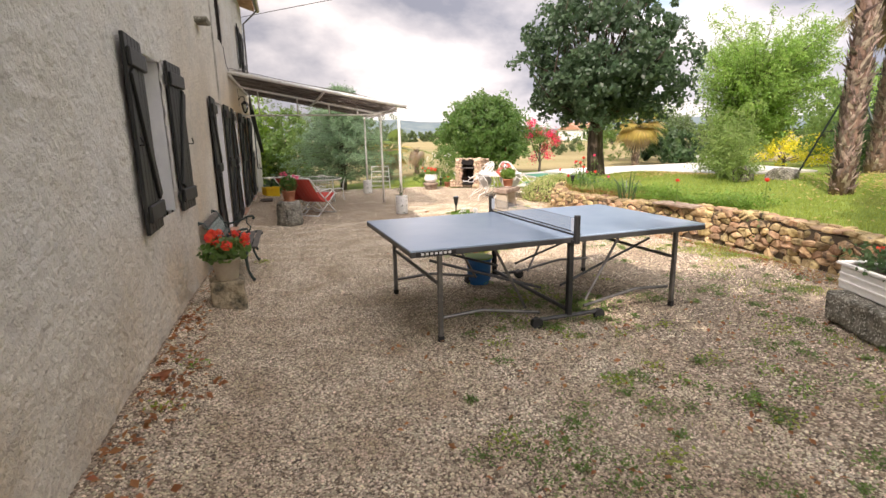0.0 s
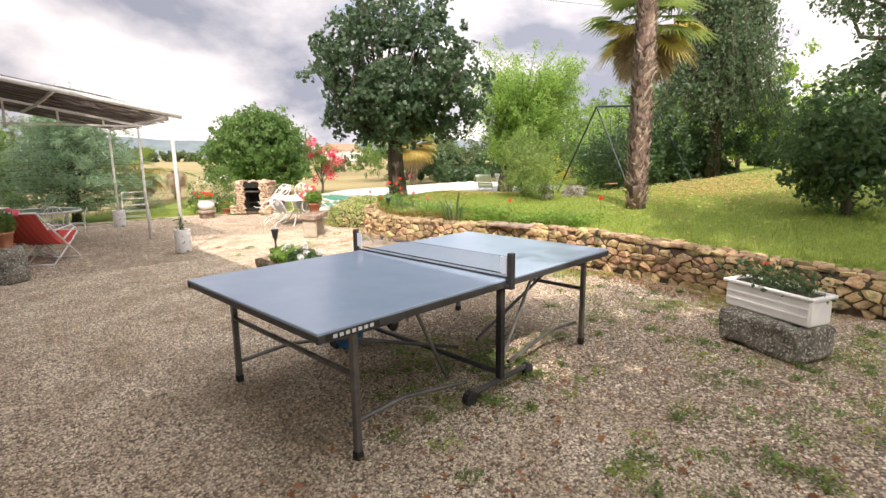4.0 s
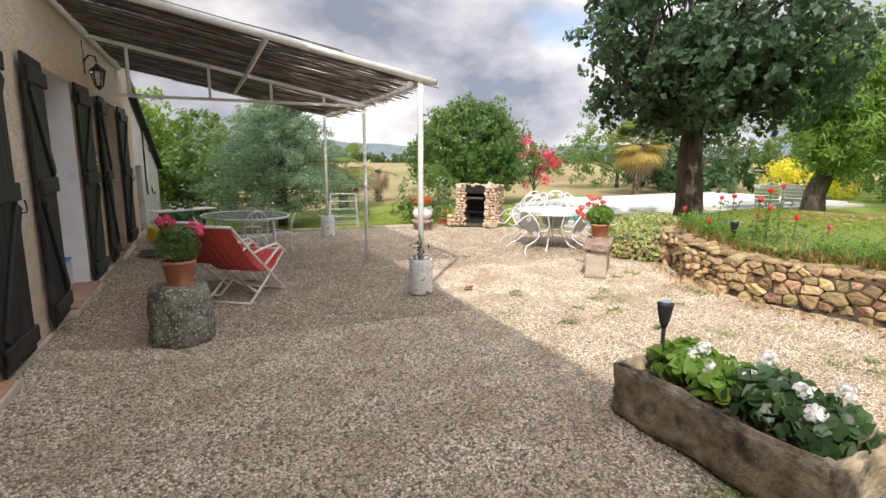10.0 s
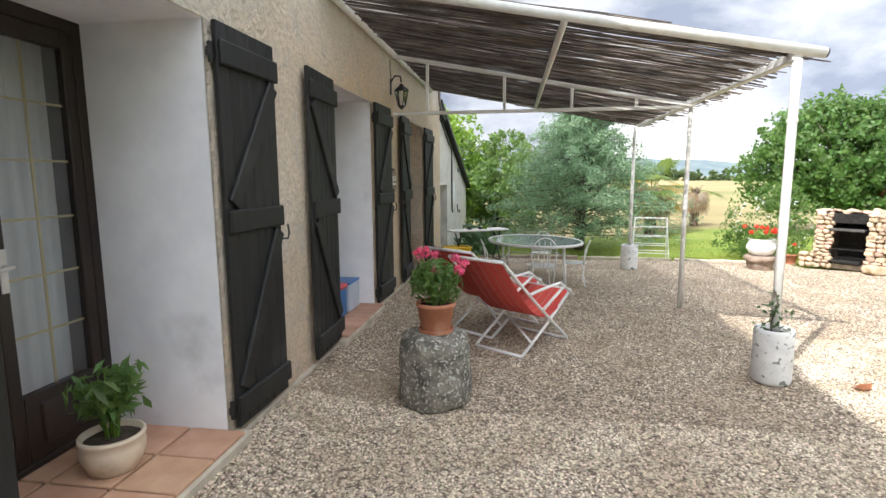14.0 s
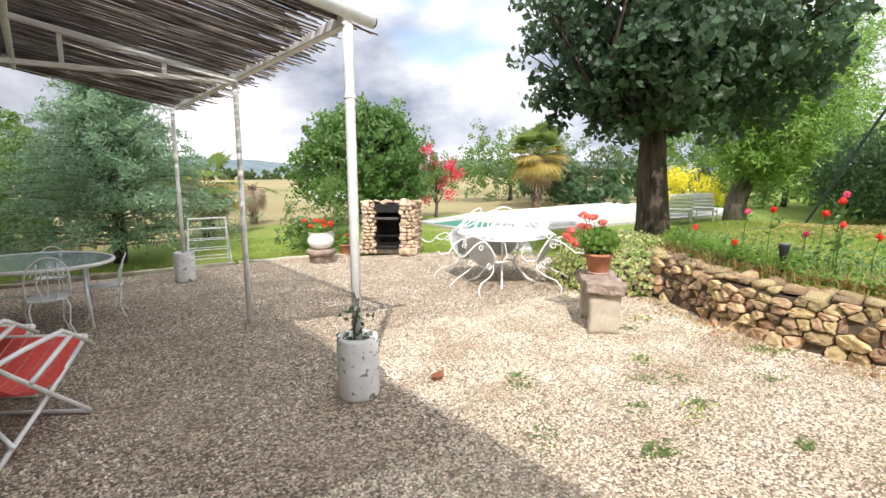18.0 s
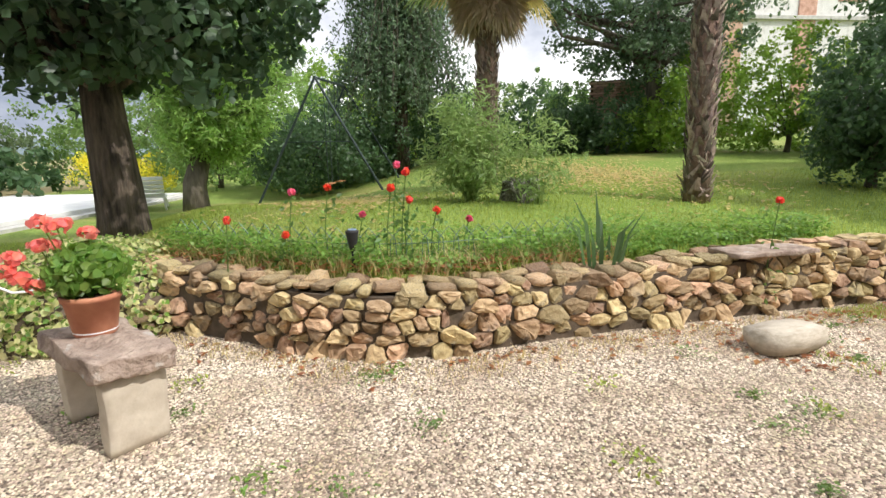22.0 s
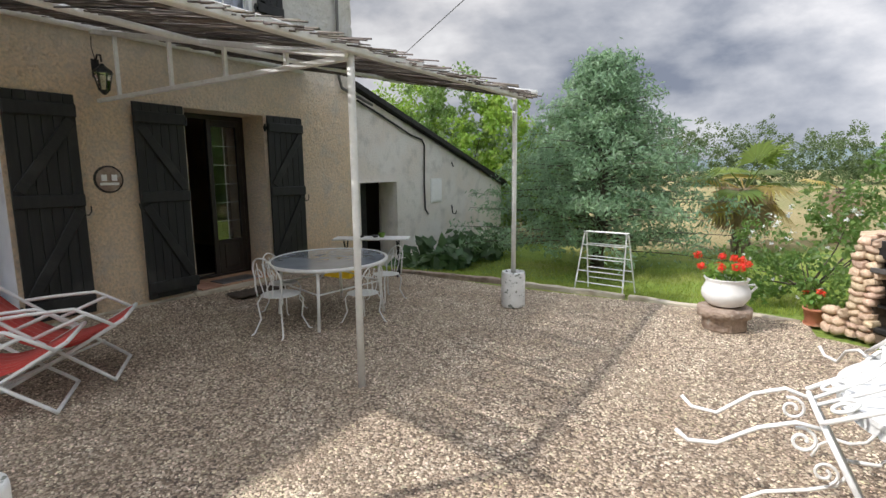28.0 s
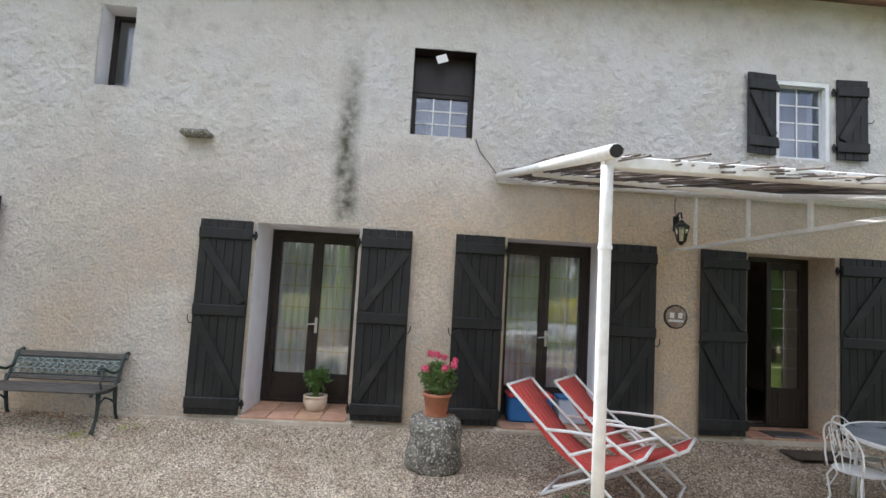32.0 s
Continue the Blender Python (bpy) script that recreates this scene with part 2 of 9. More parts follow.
WALL_STONE = material("field_stone", (0.28, 0.178, 0.085), (0.63, 0.475, 0.28), scale=9, rough=0.9, bump=0.9, bump_scale=24, depth=0.018,
                      pick="object", spread=0.42, stain=(0.13, 0.10, 0.075), stain_scale=9.0, stain_at=(0.55, 0.70))
WALL_STONE_REST = material("field_stone_rest", (0.28, 0.178, 0.085), (0.63, 0.475, 0.28), scale=9, rough=0.9, bump=0.9, bump_scale=24, depth=0.018,
                           pick="island", spread=0.42, stain=(0.13, 0.10, 0.075), stain_scale=9.0, stain_at=(0.55, 0.70))
BBQ_STONE = material("barbecue_stone", (0.42, 0.29, 0.19), (0.64, 0.50, 0.37), scale=6, rough=0.9, bump=0.5, bump_scale=26, depth=0.01,
                     pick="object", spread=0.3)
MORTAR = material("earthy_mortar", (0.065, 0.048, 0.032), (0.14, 0.105, 0.072), scale=12, rough=0.95, bump=0.6)
BENCH_STONE = material("concrete_bench_stone", (0.42, 0.36, 0.28), (0.58, 0.52, 0.42), scale=7, rough=0.9, bump=0.4, stain=(0.30, 0.25, 0.18),
                       stain_scale=4, stain_at=(0.5, 0.75))
SLAB_STONE = material("brown_slab_stone", (0.21, 0.15, 0.115), (0.43, 0.335, 0.265), scale=9, rough=0.9, bump=1.0, bump_scale=38, depth=0.02,
                      stain=(0.48, 0.45, 0.40), stain_scale=12, stain_at=(0.62, 0.75))
TABLE_BLUE = material("blue_grey_tabletop", (0.30, 0.40, 0.53), (0.34, 0.44, 0.57), scale=3, rough=0.2, bump=0.02)
TABLE_STEEL = material("grey_steel_tube", (0.12, 0.115, 0.11), (0.20, 0.195, 0.19), scale=14, rough=0.4, bump=0.05, metal=0.6)
TABLE_EDGE = material("dark_table_frame", (0.06, 0.06, 0.062), (0.09, 0.09, 0.092), scale=8, rough=0.4, bump=0.05, metal=0.4)
NET_CLOTH = bpy.data.materials.new("fine_grey_netting")
NET_CLOTH.use_nodes = True
nc_n, nc_l = NET_CLOTH.node_tree.nodes, NET_CLOTH.node_tree.links
nc_n["Principled BSDF"].inputs["Base Color"].default_value = (0.21, 0.235, 0.27, 1)
nc_n["Principled BSDF"].inputs["Roughness"].default_value = 0.9
nc_clear = nc_n.new("ShaderNodeBsdfTransparent")
nc_mix = nc_n.new("ShaderNodeMixShader")
nc_mix.inputs[0].default_value = 0.42
nc_l.new(nc_clear.outputs[0], nc_mix.inputs[1])
nc_l.new(nc_n["Principled BSDF"].outputs[0], nc_mix.inputs[2])
nc_l.new(nc_mix.outputs[0], nc_n["Material Output"].inputs["Surface"])
NET_CORD = material("grey_blue_net_cord", (0.10, 0.12, 0.15), (0.15, 0.17, 0.21), scale=20, rough=0.8, bump=0.0)
RUBBER = material("black_rubber", (0.012, 0.012, 0.013), (0.025, 0.025, 0.025), scale=20, rough=0.7, bump=0.1)
BLUE_PLASTIC = material("blue_plastic", (0.025, 0.14, 0.38), (0.035, 0.18, 0.46), scale=6, rough=0.4, bump=0.05)
YELLOW_PLASTIC = material("yellow_plastic", (0.80, 0.50, 0.01), (0.88, 0.60, 0.02), scale=6, rough=0.4, bump=0.05)
RED_PLASTIC = material("red_plastic", (0.55, 0.04, 0.05), (0.65, 0.07, 0.08), scale=6, rough=0.4, bump=0.05)
CLEAR_PLASTIC = material("milky_plastic", (0.45, 0.50, 0.58), (0.55, 0.60, 0.68), scale=6, rough=0.3, bump=0.05)
RED_CLOTH = material("red_canvas", (0.50, 0.05, 0.04), (0.62, 0.09, 0.07), scale=40, rough=0.9, bump=0.15)
STRIPE_CLOTH = material("pale_canvas_stripe", (0.53, 0.15, 0.12), (0.61, 0.21, 0.17), scale=40, rough=0.9, bump=0.15)
SOIL = material("dark_soil", (0.035, 0.024, 0.017), (0.08, 0.058, 0.04), scale=20, rough=1.0, bump=0.8)
DARK_BARK = material("fissured_dark_bark", (0.022, 0.017, 0.012), (0.15, 0.115, 0.085), scale=16, rough=1.0, bump=1.0, bump_scale=26, depth=0.05, stretch=(1, 1, 0.2))
PALM_STUB = material("palm_leaf_stub", (0.13, 0.095, 0.072), (0.40, 0.32, 0.26), scale=14, rough=1.0, bump=0.4, pick="island", spread=0.6)
BARK = material("grey_bark", (0.055, 0.045, 0.034), (0.17, 0.145, 0.115), scale=9, rough=0.95, bump=0.9, bump_scale=16, depth=0.03, stretch=(1, 1, 0.25))
PALM_BARK = material("palm_fibre_bark", (0.10, 0.062, 0.042), (0.30, 0.21, 0.15), scale=13, rough=1.0, bump=0.9, bump_scale=30, depth=0.03,
                     stretch=(1, 1, 0.5), pick="island", spread=0.3)
TILIA_LEAF = leaf_mat("dark_broad_leaf", (0.034, 0.068, 0.036), (0.082, 0.135, 0.07), rough=0.4)
WILLOW_LEAF = leaf_mat("bright_willow_leaf", (0.15, 0.26, 0.05), (0.28, 0.42, 0.11))
BAMBOO_LEAF = leaf_mat("pale_narrow_leaf", (0.125, 0.20, 0.05), (0.26, 0.35, 0.12))
FIG_LEAF = leaf_mat("fig_leaf", (0.06, 0.125, 0.028), (0.13, 0.22, 0.06))
GREY_LEAF = leaf_mat("blue_grey_leaf", (0.085, 0.165, 0.095), (0.23, 0.33, 0.20))
WEEPING_LEAF = leaf_mat("weeping_leaf", (0.042, 0.085, 0.04), (0.125, 0.185, 0.095))
HEDGE_LEAF = leaf_mat("hedge_leaf", (0.065, 0.125, 0.032), (0.155, 0.24, 0.065))
LIME_LEAF = leaf_mat("lime_leaf", (0.10, 0.19, 0.02), (0.22, 0.33, 0.05))
DARK_LEAF = leaf_mat("deep_green_leaf", (0.03, 0.07, 0.028), (0.08, 0.14, 0.055))
FAR_LEAF = leaf_mat("far_woods_leaf", (0.07, 0.11, 0.045), (0.12, 0.165, 0.07), spread=0.25)
POT_LEAF = leaf_mat("geranium_leaf", (0.095, 0.18, 0.03), (0.20, 0.32, 0.065))
IVY_LEAF = leaf_mat("variegated_ivy_leaf", (0.42, 0.42, 0.16), (0.66, 0.63, 0.34), spread=0.35)
PALM_LEAF = leaf_mat("palm_frond", (0.06, 0.10, 0.025), (0.17, 0.23, 0.06))
PALM_GOLD = leaf_mat("yellowing_palm_frond", (0.24, 0.19, 0.06), (0.42, 0.33, 0.11))
PALM_DEAD = leaf_mat("dry_palm_frond", (0.20, 0.15, 0.10), (0.42, 0.335, 0.235))
RED_PETAL = leaf_mat("red_petal", (0.75, 0.035, 0.02), (0.85, 0.09, 0.05), spread=0.2)
CORAL_PETAL = leaf_mat("coral_petal", (0.80, 0.13, 0.10), (0.90, 0.26, 0.22), spread=0.2)
PINK_PETAL = leaf_mat("pink_petal", (0.80, 0.06, 0.16), (0.88, 0.16, 0.28), spread=0.2)
CRAPE_PETAL = leaf_mat("crape_petal", (0.72, 0.02, 0.07), (0.82, 0.06, 0.13), spread=0.2)
WHITE_PETAL = leaf_mat("white_petal", (0.78, 0.78, 0.76), (0.88, 0.88, 0.86), spread=0.1)
YELLOW_PETAL = leaf_mat("yellow_flower", (0.62, 0.50, 0.03), (0.78, 0.66, 0.06), spread=0.2)
GRASS_BLADE = leaf_mat("grass_blade", (0.155, 0.225, 0.032), (0.30, 0.35, 0.075), rough=0.6)
TAN_LEAF = leaf_mat("tan_fallen_leaf", (0.27, 0.20, 0.08), (0.46, 0.36, 0.16))
DRY_LEAF = leaf_mat("fallen_dry_leaf", (0.16, 0.06, 0.025), (0.36, 0.17, 0.075), rough=0.8)
DRY_GRASS = leaf_mat("dry_weed", (0.30, 0.24, 0.10), (0.46, 0.38, 0.19), rough=0.8)
CONCRETE = material("pale_concrete", (0.40, 0.39, 0.36), (0.55, 0.54, 0.50), scale=6, rough=0.9, bump=0.4)
POOL_COVER = material("white_pool_cover", (0.60, 0.60, 0.57), (0.70, 0.70, 0.67), scale=2, rough=0.6, bump=0.2, bump_scale=6, depth=0.02)
GREEN_COVER = material("green_pool_cover", (0.03, 0.20, 0.13), (0.045, 0.26, 0.17), scale=3, rough=0.5, bump=0.15, bump_scale=6, depth=0.02)
DARK_METAL = material("sooty_metal", (0.012, 0.012, 0.012), (0.045, 0.042, 0.04), scale=20, rough=0.6, bump=0.2, metal=0.5)
BRICK = material("old_brick", (0.33, 0.19, 0.13), (0.50, 0.33, 0.25), scale=6, rough=0.9, bump=0.3, pick="object", spread=0.3)
TIMBER = material("rough_orange_timber", (0.30, 0.13, 0.05), (0.45, 0.22, 0.10), scale=8, rough=0.85, bump=0.4, stretch=(1, 1, 0.2))
PALE_METAL = material("pale_satin_metal", (0.55, 0.54, 0.51), (0.66, 0.65, 0.62), scale=20, rough=0.35, bump=0.0, metal=0.6)
BRASS = material("brass", (0.55, 0.40, 0.15), (0.65, 0.48, 0.2), scale=20, rough=0.3, bump=0.0, metal=0.9)
MUNTIN = material("gilt_glazing_bar", (0.62, 0.50, 0.22), (0.72, 0.60, 0.30), scale=20, rough=0.4, bump=0.0)
LETTER = material("pale_lettering", (0.75, 0.75, 0.75), (0.8, 0.8, 0.8), scale=5, rough=0.5, bump=0.0)
GLASS_BLUE = material("frosted_glass_tabletop", (0.36, 0.40, 0.45), (0.46, 0.50, 0.55), scale=5, rough=0.08, bump=0.0, coat=0.6)


def glass_material(name="window_glass", ior=1.5, tint=(0.9, 0.93, 0.93)):
    m = bpy.data.materials.new(name)
    m.use_nodes = True
    nt = m.node_tree
    b = nt.nodes["Principled BSDF"]
    b.inputs["Base Color"].default_value = (*tint, 1)
    b.inputs["Roughness"].default_value = 0.02
    b.inputs["Transmission Weight"].default_value = 1.0
    b.inputs["IOR"].default_value = ior
    return m


GLASS = glass_material(ior=1.8)
# blue tint and raised IOR stand in for blue sky mirrored in the panes
SKY_GLASS = glass_material("sky_tinted_glass", 2.1, (0.62, 0.74, 0.92))


def plaster_material(name="roughcast_plaster", pale=0.0):
    """Roughcast: coarse lumps with dark specks painted as pit shade, grey-beige weathering, warm damp at the foot of
    the wall, one long dark run-off stain and a darker patch by the wall's end.
    """
    m = bpy.data.materials.new(name)
    m.use_nodes = True
    nt = m.node_tree
    nodes, links = nt.nodes, nt.links
    bsdf = nodes["Principled BSDF"]
    geo = nodes.new("ShaderNodeNewGeometry")

    def noise_tex(s, d=5.0, vec=None):
        n = nodes.new("ShaderNodeTexNoise")
        n.inputs["Scale"].default_value, n.inputs["Detail"].default_value = s, d
        links.new(vec or geo.outputs["Position"], n.inputs["Vector"])
        return n.outputs[0]

    def mix(f, a, b):
        n = nodes.new("ShaderNodeMix")
        n.data_type = "RGBA"
        links.new(f, n.inputs[0])
        for k, v in ((6, a), (7, b)):
            if isinstance(v, tuple):
                n.inputs[k].default_value = (*v, 1)
            else:
                links.new(v, n.inputs[k])
        return n.outputs[2]

    def mapr(v, a, b, c=0.0, d=1.0):
        n = nodes.new("ShaderNodeMapRange")
        links.new(v, n.inputs[0])
        for k, x in zip((1, 2, 3, 4), (a, b, c, d)):
            n.inputs[k].default_value = x
        return n.outputs[0]

    def mul(a, b):
        n = nodes.new("ShaderNodeMath")
        n.operation = "MULTIPLY"
        links.new(a, n.inputs[0])
        links.new(b, n.inputs[1])
        return n.outputs[0]

    sep = nodes.new("ShaderNodeSeparateXYZ")
    links.new(geo.outputs["Position"], sep.inputs[0])
    base = mix(mapr(noise_tex(0.9, 6), 0.35, 0.68), (0.58, 0.515, 0.43), (0.72, 0.665, 0.585))
    base = mix(mapr(noise_tex(2.2, 7), 0.50, 0.72, 0, 0.75), base, (0.46, 0.43, 0.385))
    base = mix(mul(mapr(noise_tex(1.1, 5), 0.40, 0.64, 0, 0.8), mapr(sep.outputs["Z"], 2.6, 0.4)), base, (0.63, 0.485, 0.32))
    base = mix(mul(mul(mapr(sep.outputs["Y"], 8.8, 10.6, 0.0, 0.85), mapr(sep.outputs["Z"], 3.0, 2.5)), mapr(noise_tex(0.8, 5), 0.3, 0.62, 0.6, 1.0)), base, (0.74, 0.555, 0.36))
    # dark specks at lump size put the roughcast's own small shadows into the colour
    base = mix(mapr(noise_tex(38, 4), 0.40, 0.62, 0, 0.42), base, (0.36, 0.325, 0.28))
    base = mix(mapr(noise_tex(0.35, 3), 0.5, 0.7, 0, 0.35), base, (0.66, 0.64, 0.60))
    base = mix(mul(mapr(sep.outputs["Z"], 2.2, 3.4), mapr(noise_tex(1.6, 4), 0.3, 0.6, 0.3, 0.85)), base, (0.64, 0.63, 0.61))
    base = mix(mul(mul(mapr(sep.outputs["Y"], 5.9, 4.4, 0.0, 0.75), mapr(sep.outputs["Z"], 0.5, 1.2)), mapr(noise_tex(2.2, 5), 0.3, 0.6, 0.45, 1.0)), base, (0.66, 0.65, 0.635))
    if pale:
        base = mix(mapr(noise_tex(1.5, 5), 0.25, 0.6, pale * 0.5, pale), base, (0.76, 0.745, 0.715))
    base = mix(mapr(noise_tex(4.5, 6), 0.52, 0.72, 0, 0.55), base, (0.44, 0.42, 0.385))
    # long run-off stain below the roof
    wav = nodes.new("ShaderNodeMath")
    wav.operation = "MULTIPLY_ADD"
    links.new(noise_tex(1.8, 3), wav.inputs[0])
    wav.inputs[1].default_value, wav.inputs[2].default_value = 0.25, -8.85
    off = nodes.new("ShaderNodeMath")
    off.operation = "ADD"
    links.new(sep.outputs["Y"], off.inputs[0])
    links.new(wav.outputs[0], off.inputs[1])
    ab = nodes.new("ShaderNodeMath")
    ab.operation = "ABSOLUTE"
    links.new(off.outputs[0], ab.inputs[0])
    run = mul(mul(mapr(ab.outputs[0], 0.17, 0.03), mapr(sep.outputs["Z"], 2.1, 2.35)), mapr(sep.outputs["Z"], 4.3, 3.3))
    run = mul(run, mapr(noise_tex(9, 5), 0.30, 0.62, 0.35, 1.0))
    base = mix(run, base, (0.10, 0.10, 0.07))
    links.new(base, bsdf.inputs["Base Color"])
    bsdf.inputs["Roughness"].default_value = 0.95
    lumps = noise_tex(34, 3)
    grit = noise_tex(120, 2)
    add = nodes.new("ShaderNodeMath")
    add.operation = "MULTIPLY_ADD"
    links.new(grit, add.inputs[0])
    add.inputs[1].default_value = 0.3
    links.new(lumps, add.inputs[2])
    bp = nodes.new("ShaderNodeBump")
    bp.inputs["Strength"].default_value, bp.inputs["Distance"].default_value = 1.0, 0.02
    links.new(add.outputs[0], bp.inputs["Height"])
    links.new(bp.outputs[0], bsdf.inputs["Normal"])
    return m


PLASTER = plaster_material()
PALE_PLASTER = plaster_material("pale_roughcast", 0.85)


def ground_material():
    """Lawn near the house and dry yellow field beyond, with bare and worn places."""
    m = bpy.data.materials.new("lawn_and_field")
    m.use_nodes = True
    nt = m.node_tree
    nodes, links = nt.nodes, nt.links
    bsdf = nodes["Principled BSDF"]
    geo = nodes.new("ShaderNodeNewGeometry")
    sep = nodes.new("ShaderNodeSeparateXYZ")
    links.new(geo.outputs["Position"], sep.inputs[0])

    def noise_tex(s, d=5.0):
        n = nodes.new("ShaderNodeTexNoise")
        n.inputs["Scale"].default_value, n.inputs["Detail"].default_value = s, d
        links.new(geo.outputs["Position"], n.inputs["Vector"])
        return n.outputs[0]

    def mapr(v, a, b, c=0.0, d=1.0):
        n = nodes.new("ShaderNodeMapRange")
        links.new(v, n.inputs[0])
        for k, x in zip((1, 2, 3, 4), (a, b, c, d)):
            n.inputs[k].default_value = x
        return n.outputs[0]

    def mix(f, a, b):
        n = nodes.new("ShaderNodeMix")
        n.data_type = "RGBA"
        links.new(f, n.inputs[0])
        for k, v in ((6, a), (7, b)):
            if isinstance(v, tuple):
                n.inputs[k].default_value = (*v, 1)
            else:
                links.new(v, n.inputs[k])
        return n.outputs[2]

    lawn = mix(mapr(noise_tex(22, 4), 0.35, 0.65), (0.13, 0.205, 0.027), (0.25, 0.325, 0.056))
    lawn = mix(mapr(noise_tex(0.55, 4), 0.50, 0.68, 0, 0.65), lawn, (0.33, 0.29, 0.09))
    field = mix(mapr(noise_tex(0.09, 6), 0.35, 0.65), (0.25, 0.205, 0.09), (0.37, 0.305, 0.15))
    field = mix(mapr(noise_tex(0.02, 3), 0.5, 0.62), field, (0.16, 0.20, 0.06))
    edge = nodes.new("ShaderNodeMath")
    edge.operation = "MULTIPLY_ADD"
    links.new(noise_tex(0.4, 3), edge.inputs[0])
    edge.inputs[1].default_value = 3.0
    links.new(sep.outputs["Y"], edge.inputs[2])
    far = mix(mapr(edge.outputs[0], 22.5, 23.6), lawn, field)
    links.new(far, bsdf.inputs["Base Color"])
    bsdf.inputs["Roughness"].default_value = 0.95
    bp = nodes.new("ShaderNodeBump")
    bp.inputs["Strength"].default_value, bp.inputs["Distance"].default_value = 0.8, 0.04
    links.new(noise_tex(45, 3), bp.inputs["Height"])
    links.new(bp.outputs[0], bsdf.inputs["Normal"])
    return m


GROUND = ground_material()


def gravel_material():
    m = bpy.data.materials.new("fine_gravel")
    m.use_nodes = True
    nt = m.node_tree
    nodes, links = nt.nodes, nt.links
    bsdf = nodes["Principled BSDF"]
    geo = nodes.new("ShaderNodeNewGeometry")
    vo = nodes.new("ShaderNodeTexVoronoi")
    vo.inputs["Scale"].default_value = 74
    links.new(geo.outputs["Position"], vo.inputs["Vector"])
    sep = nodes.new("ShaderNodeSeparateColor")
    links.new(vo.outputs["Color"], sep.inputs[0])
    ramp = nodes.new("ShaderNodeValToRGB")
    ramp.color_ramp.elements[0].position, ramp.color_ramp.elements[0].color = 0.0, (0.085, 0.065, 0.05, 1)
    ramp.color_ramp.elements[1].position, ramp.color_ramp.elements[1].color = 1.0, (0.58, 0.47, 0.355, 1)
    mid = ramp.color_ramp.elements.new(0.5)
    mid.color = (0.245, 0.18, 0.125, 1)
    links.new(sep.outputs[0], ramp.inputs[0])
    n2 = nodes.new("ShaderNodeTexNoise")
    n2.inputs["Scale"].default_value = 0.8
    links.new(geo.outputs["Position"], n2.inputs["Vector"])
    mr = nodes.new("ShaderNodeMapRange")
    mr.inputs[1].default_value, mr.inputs[2].default_value, mr.inputs[4].default_value = 0.5, 0.75, 0.55
    links.new(n2.outputs[0], mr.inputs[0])
    mx = nodes.new("ShaderNodeMix")
    mx.data_type = "RGBA"
    links.new(mr.outputs[0], mx.inputs[0])
    links.new(ramp.outputs[0], mx.inputs[6])
    mx.inputs[7].default_value = (0.33, 0.26, 0.185, 1)
    links.new(mx.outputs[2], bsdf.inputs["Base Color"])
    bsdf.inputs["Roughness"].default_value = 0.95
    bp = nodes.new("ShaderNodeBump")
    bp.invert = True
    bp.inputs["Strength"].default_value, bp.inputs["Distance"].default_value = 0.9, 0.012
    links.new(vo.outputs["Distance"], bp.inputs["Height"])
    links.new(bp.outputs[0], bsdf.inputs["Normal"])
    return m


GRAVEL = gravel_material()
# distance haze is mixed into the hills' blue-grey colour
HILL = material("haze_blue_hill", (0.10, 0.14, 0.16), (0.16, 0.20, 0.20), scale=0.05, rough=1.0, bump=0.0)

# ---- mesh building ----


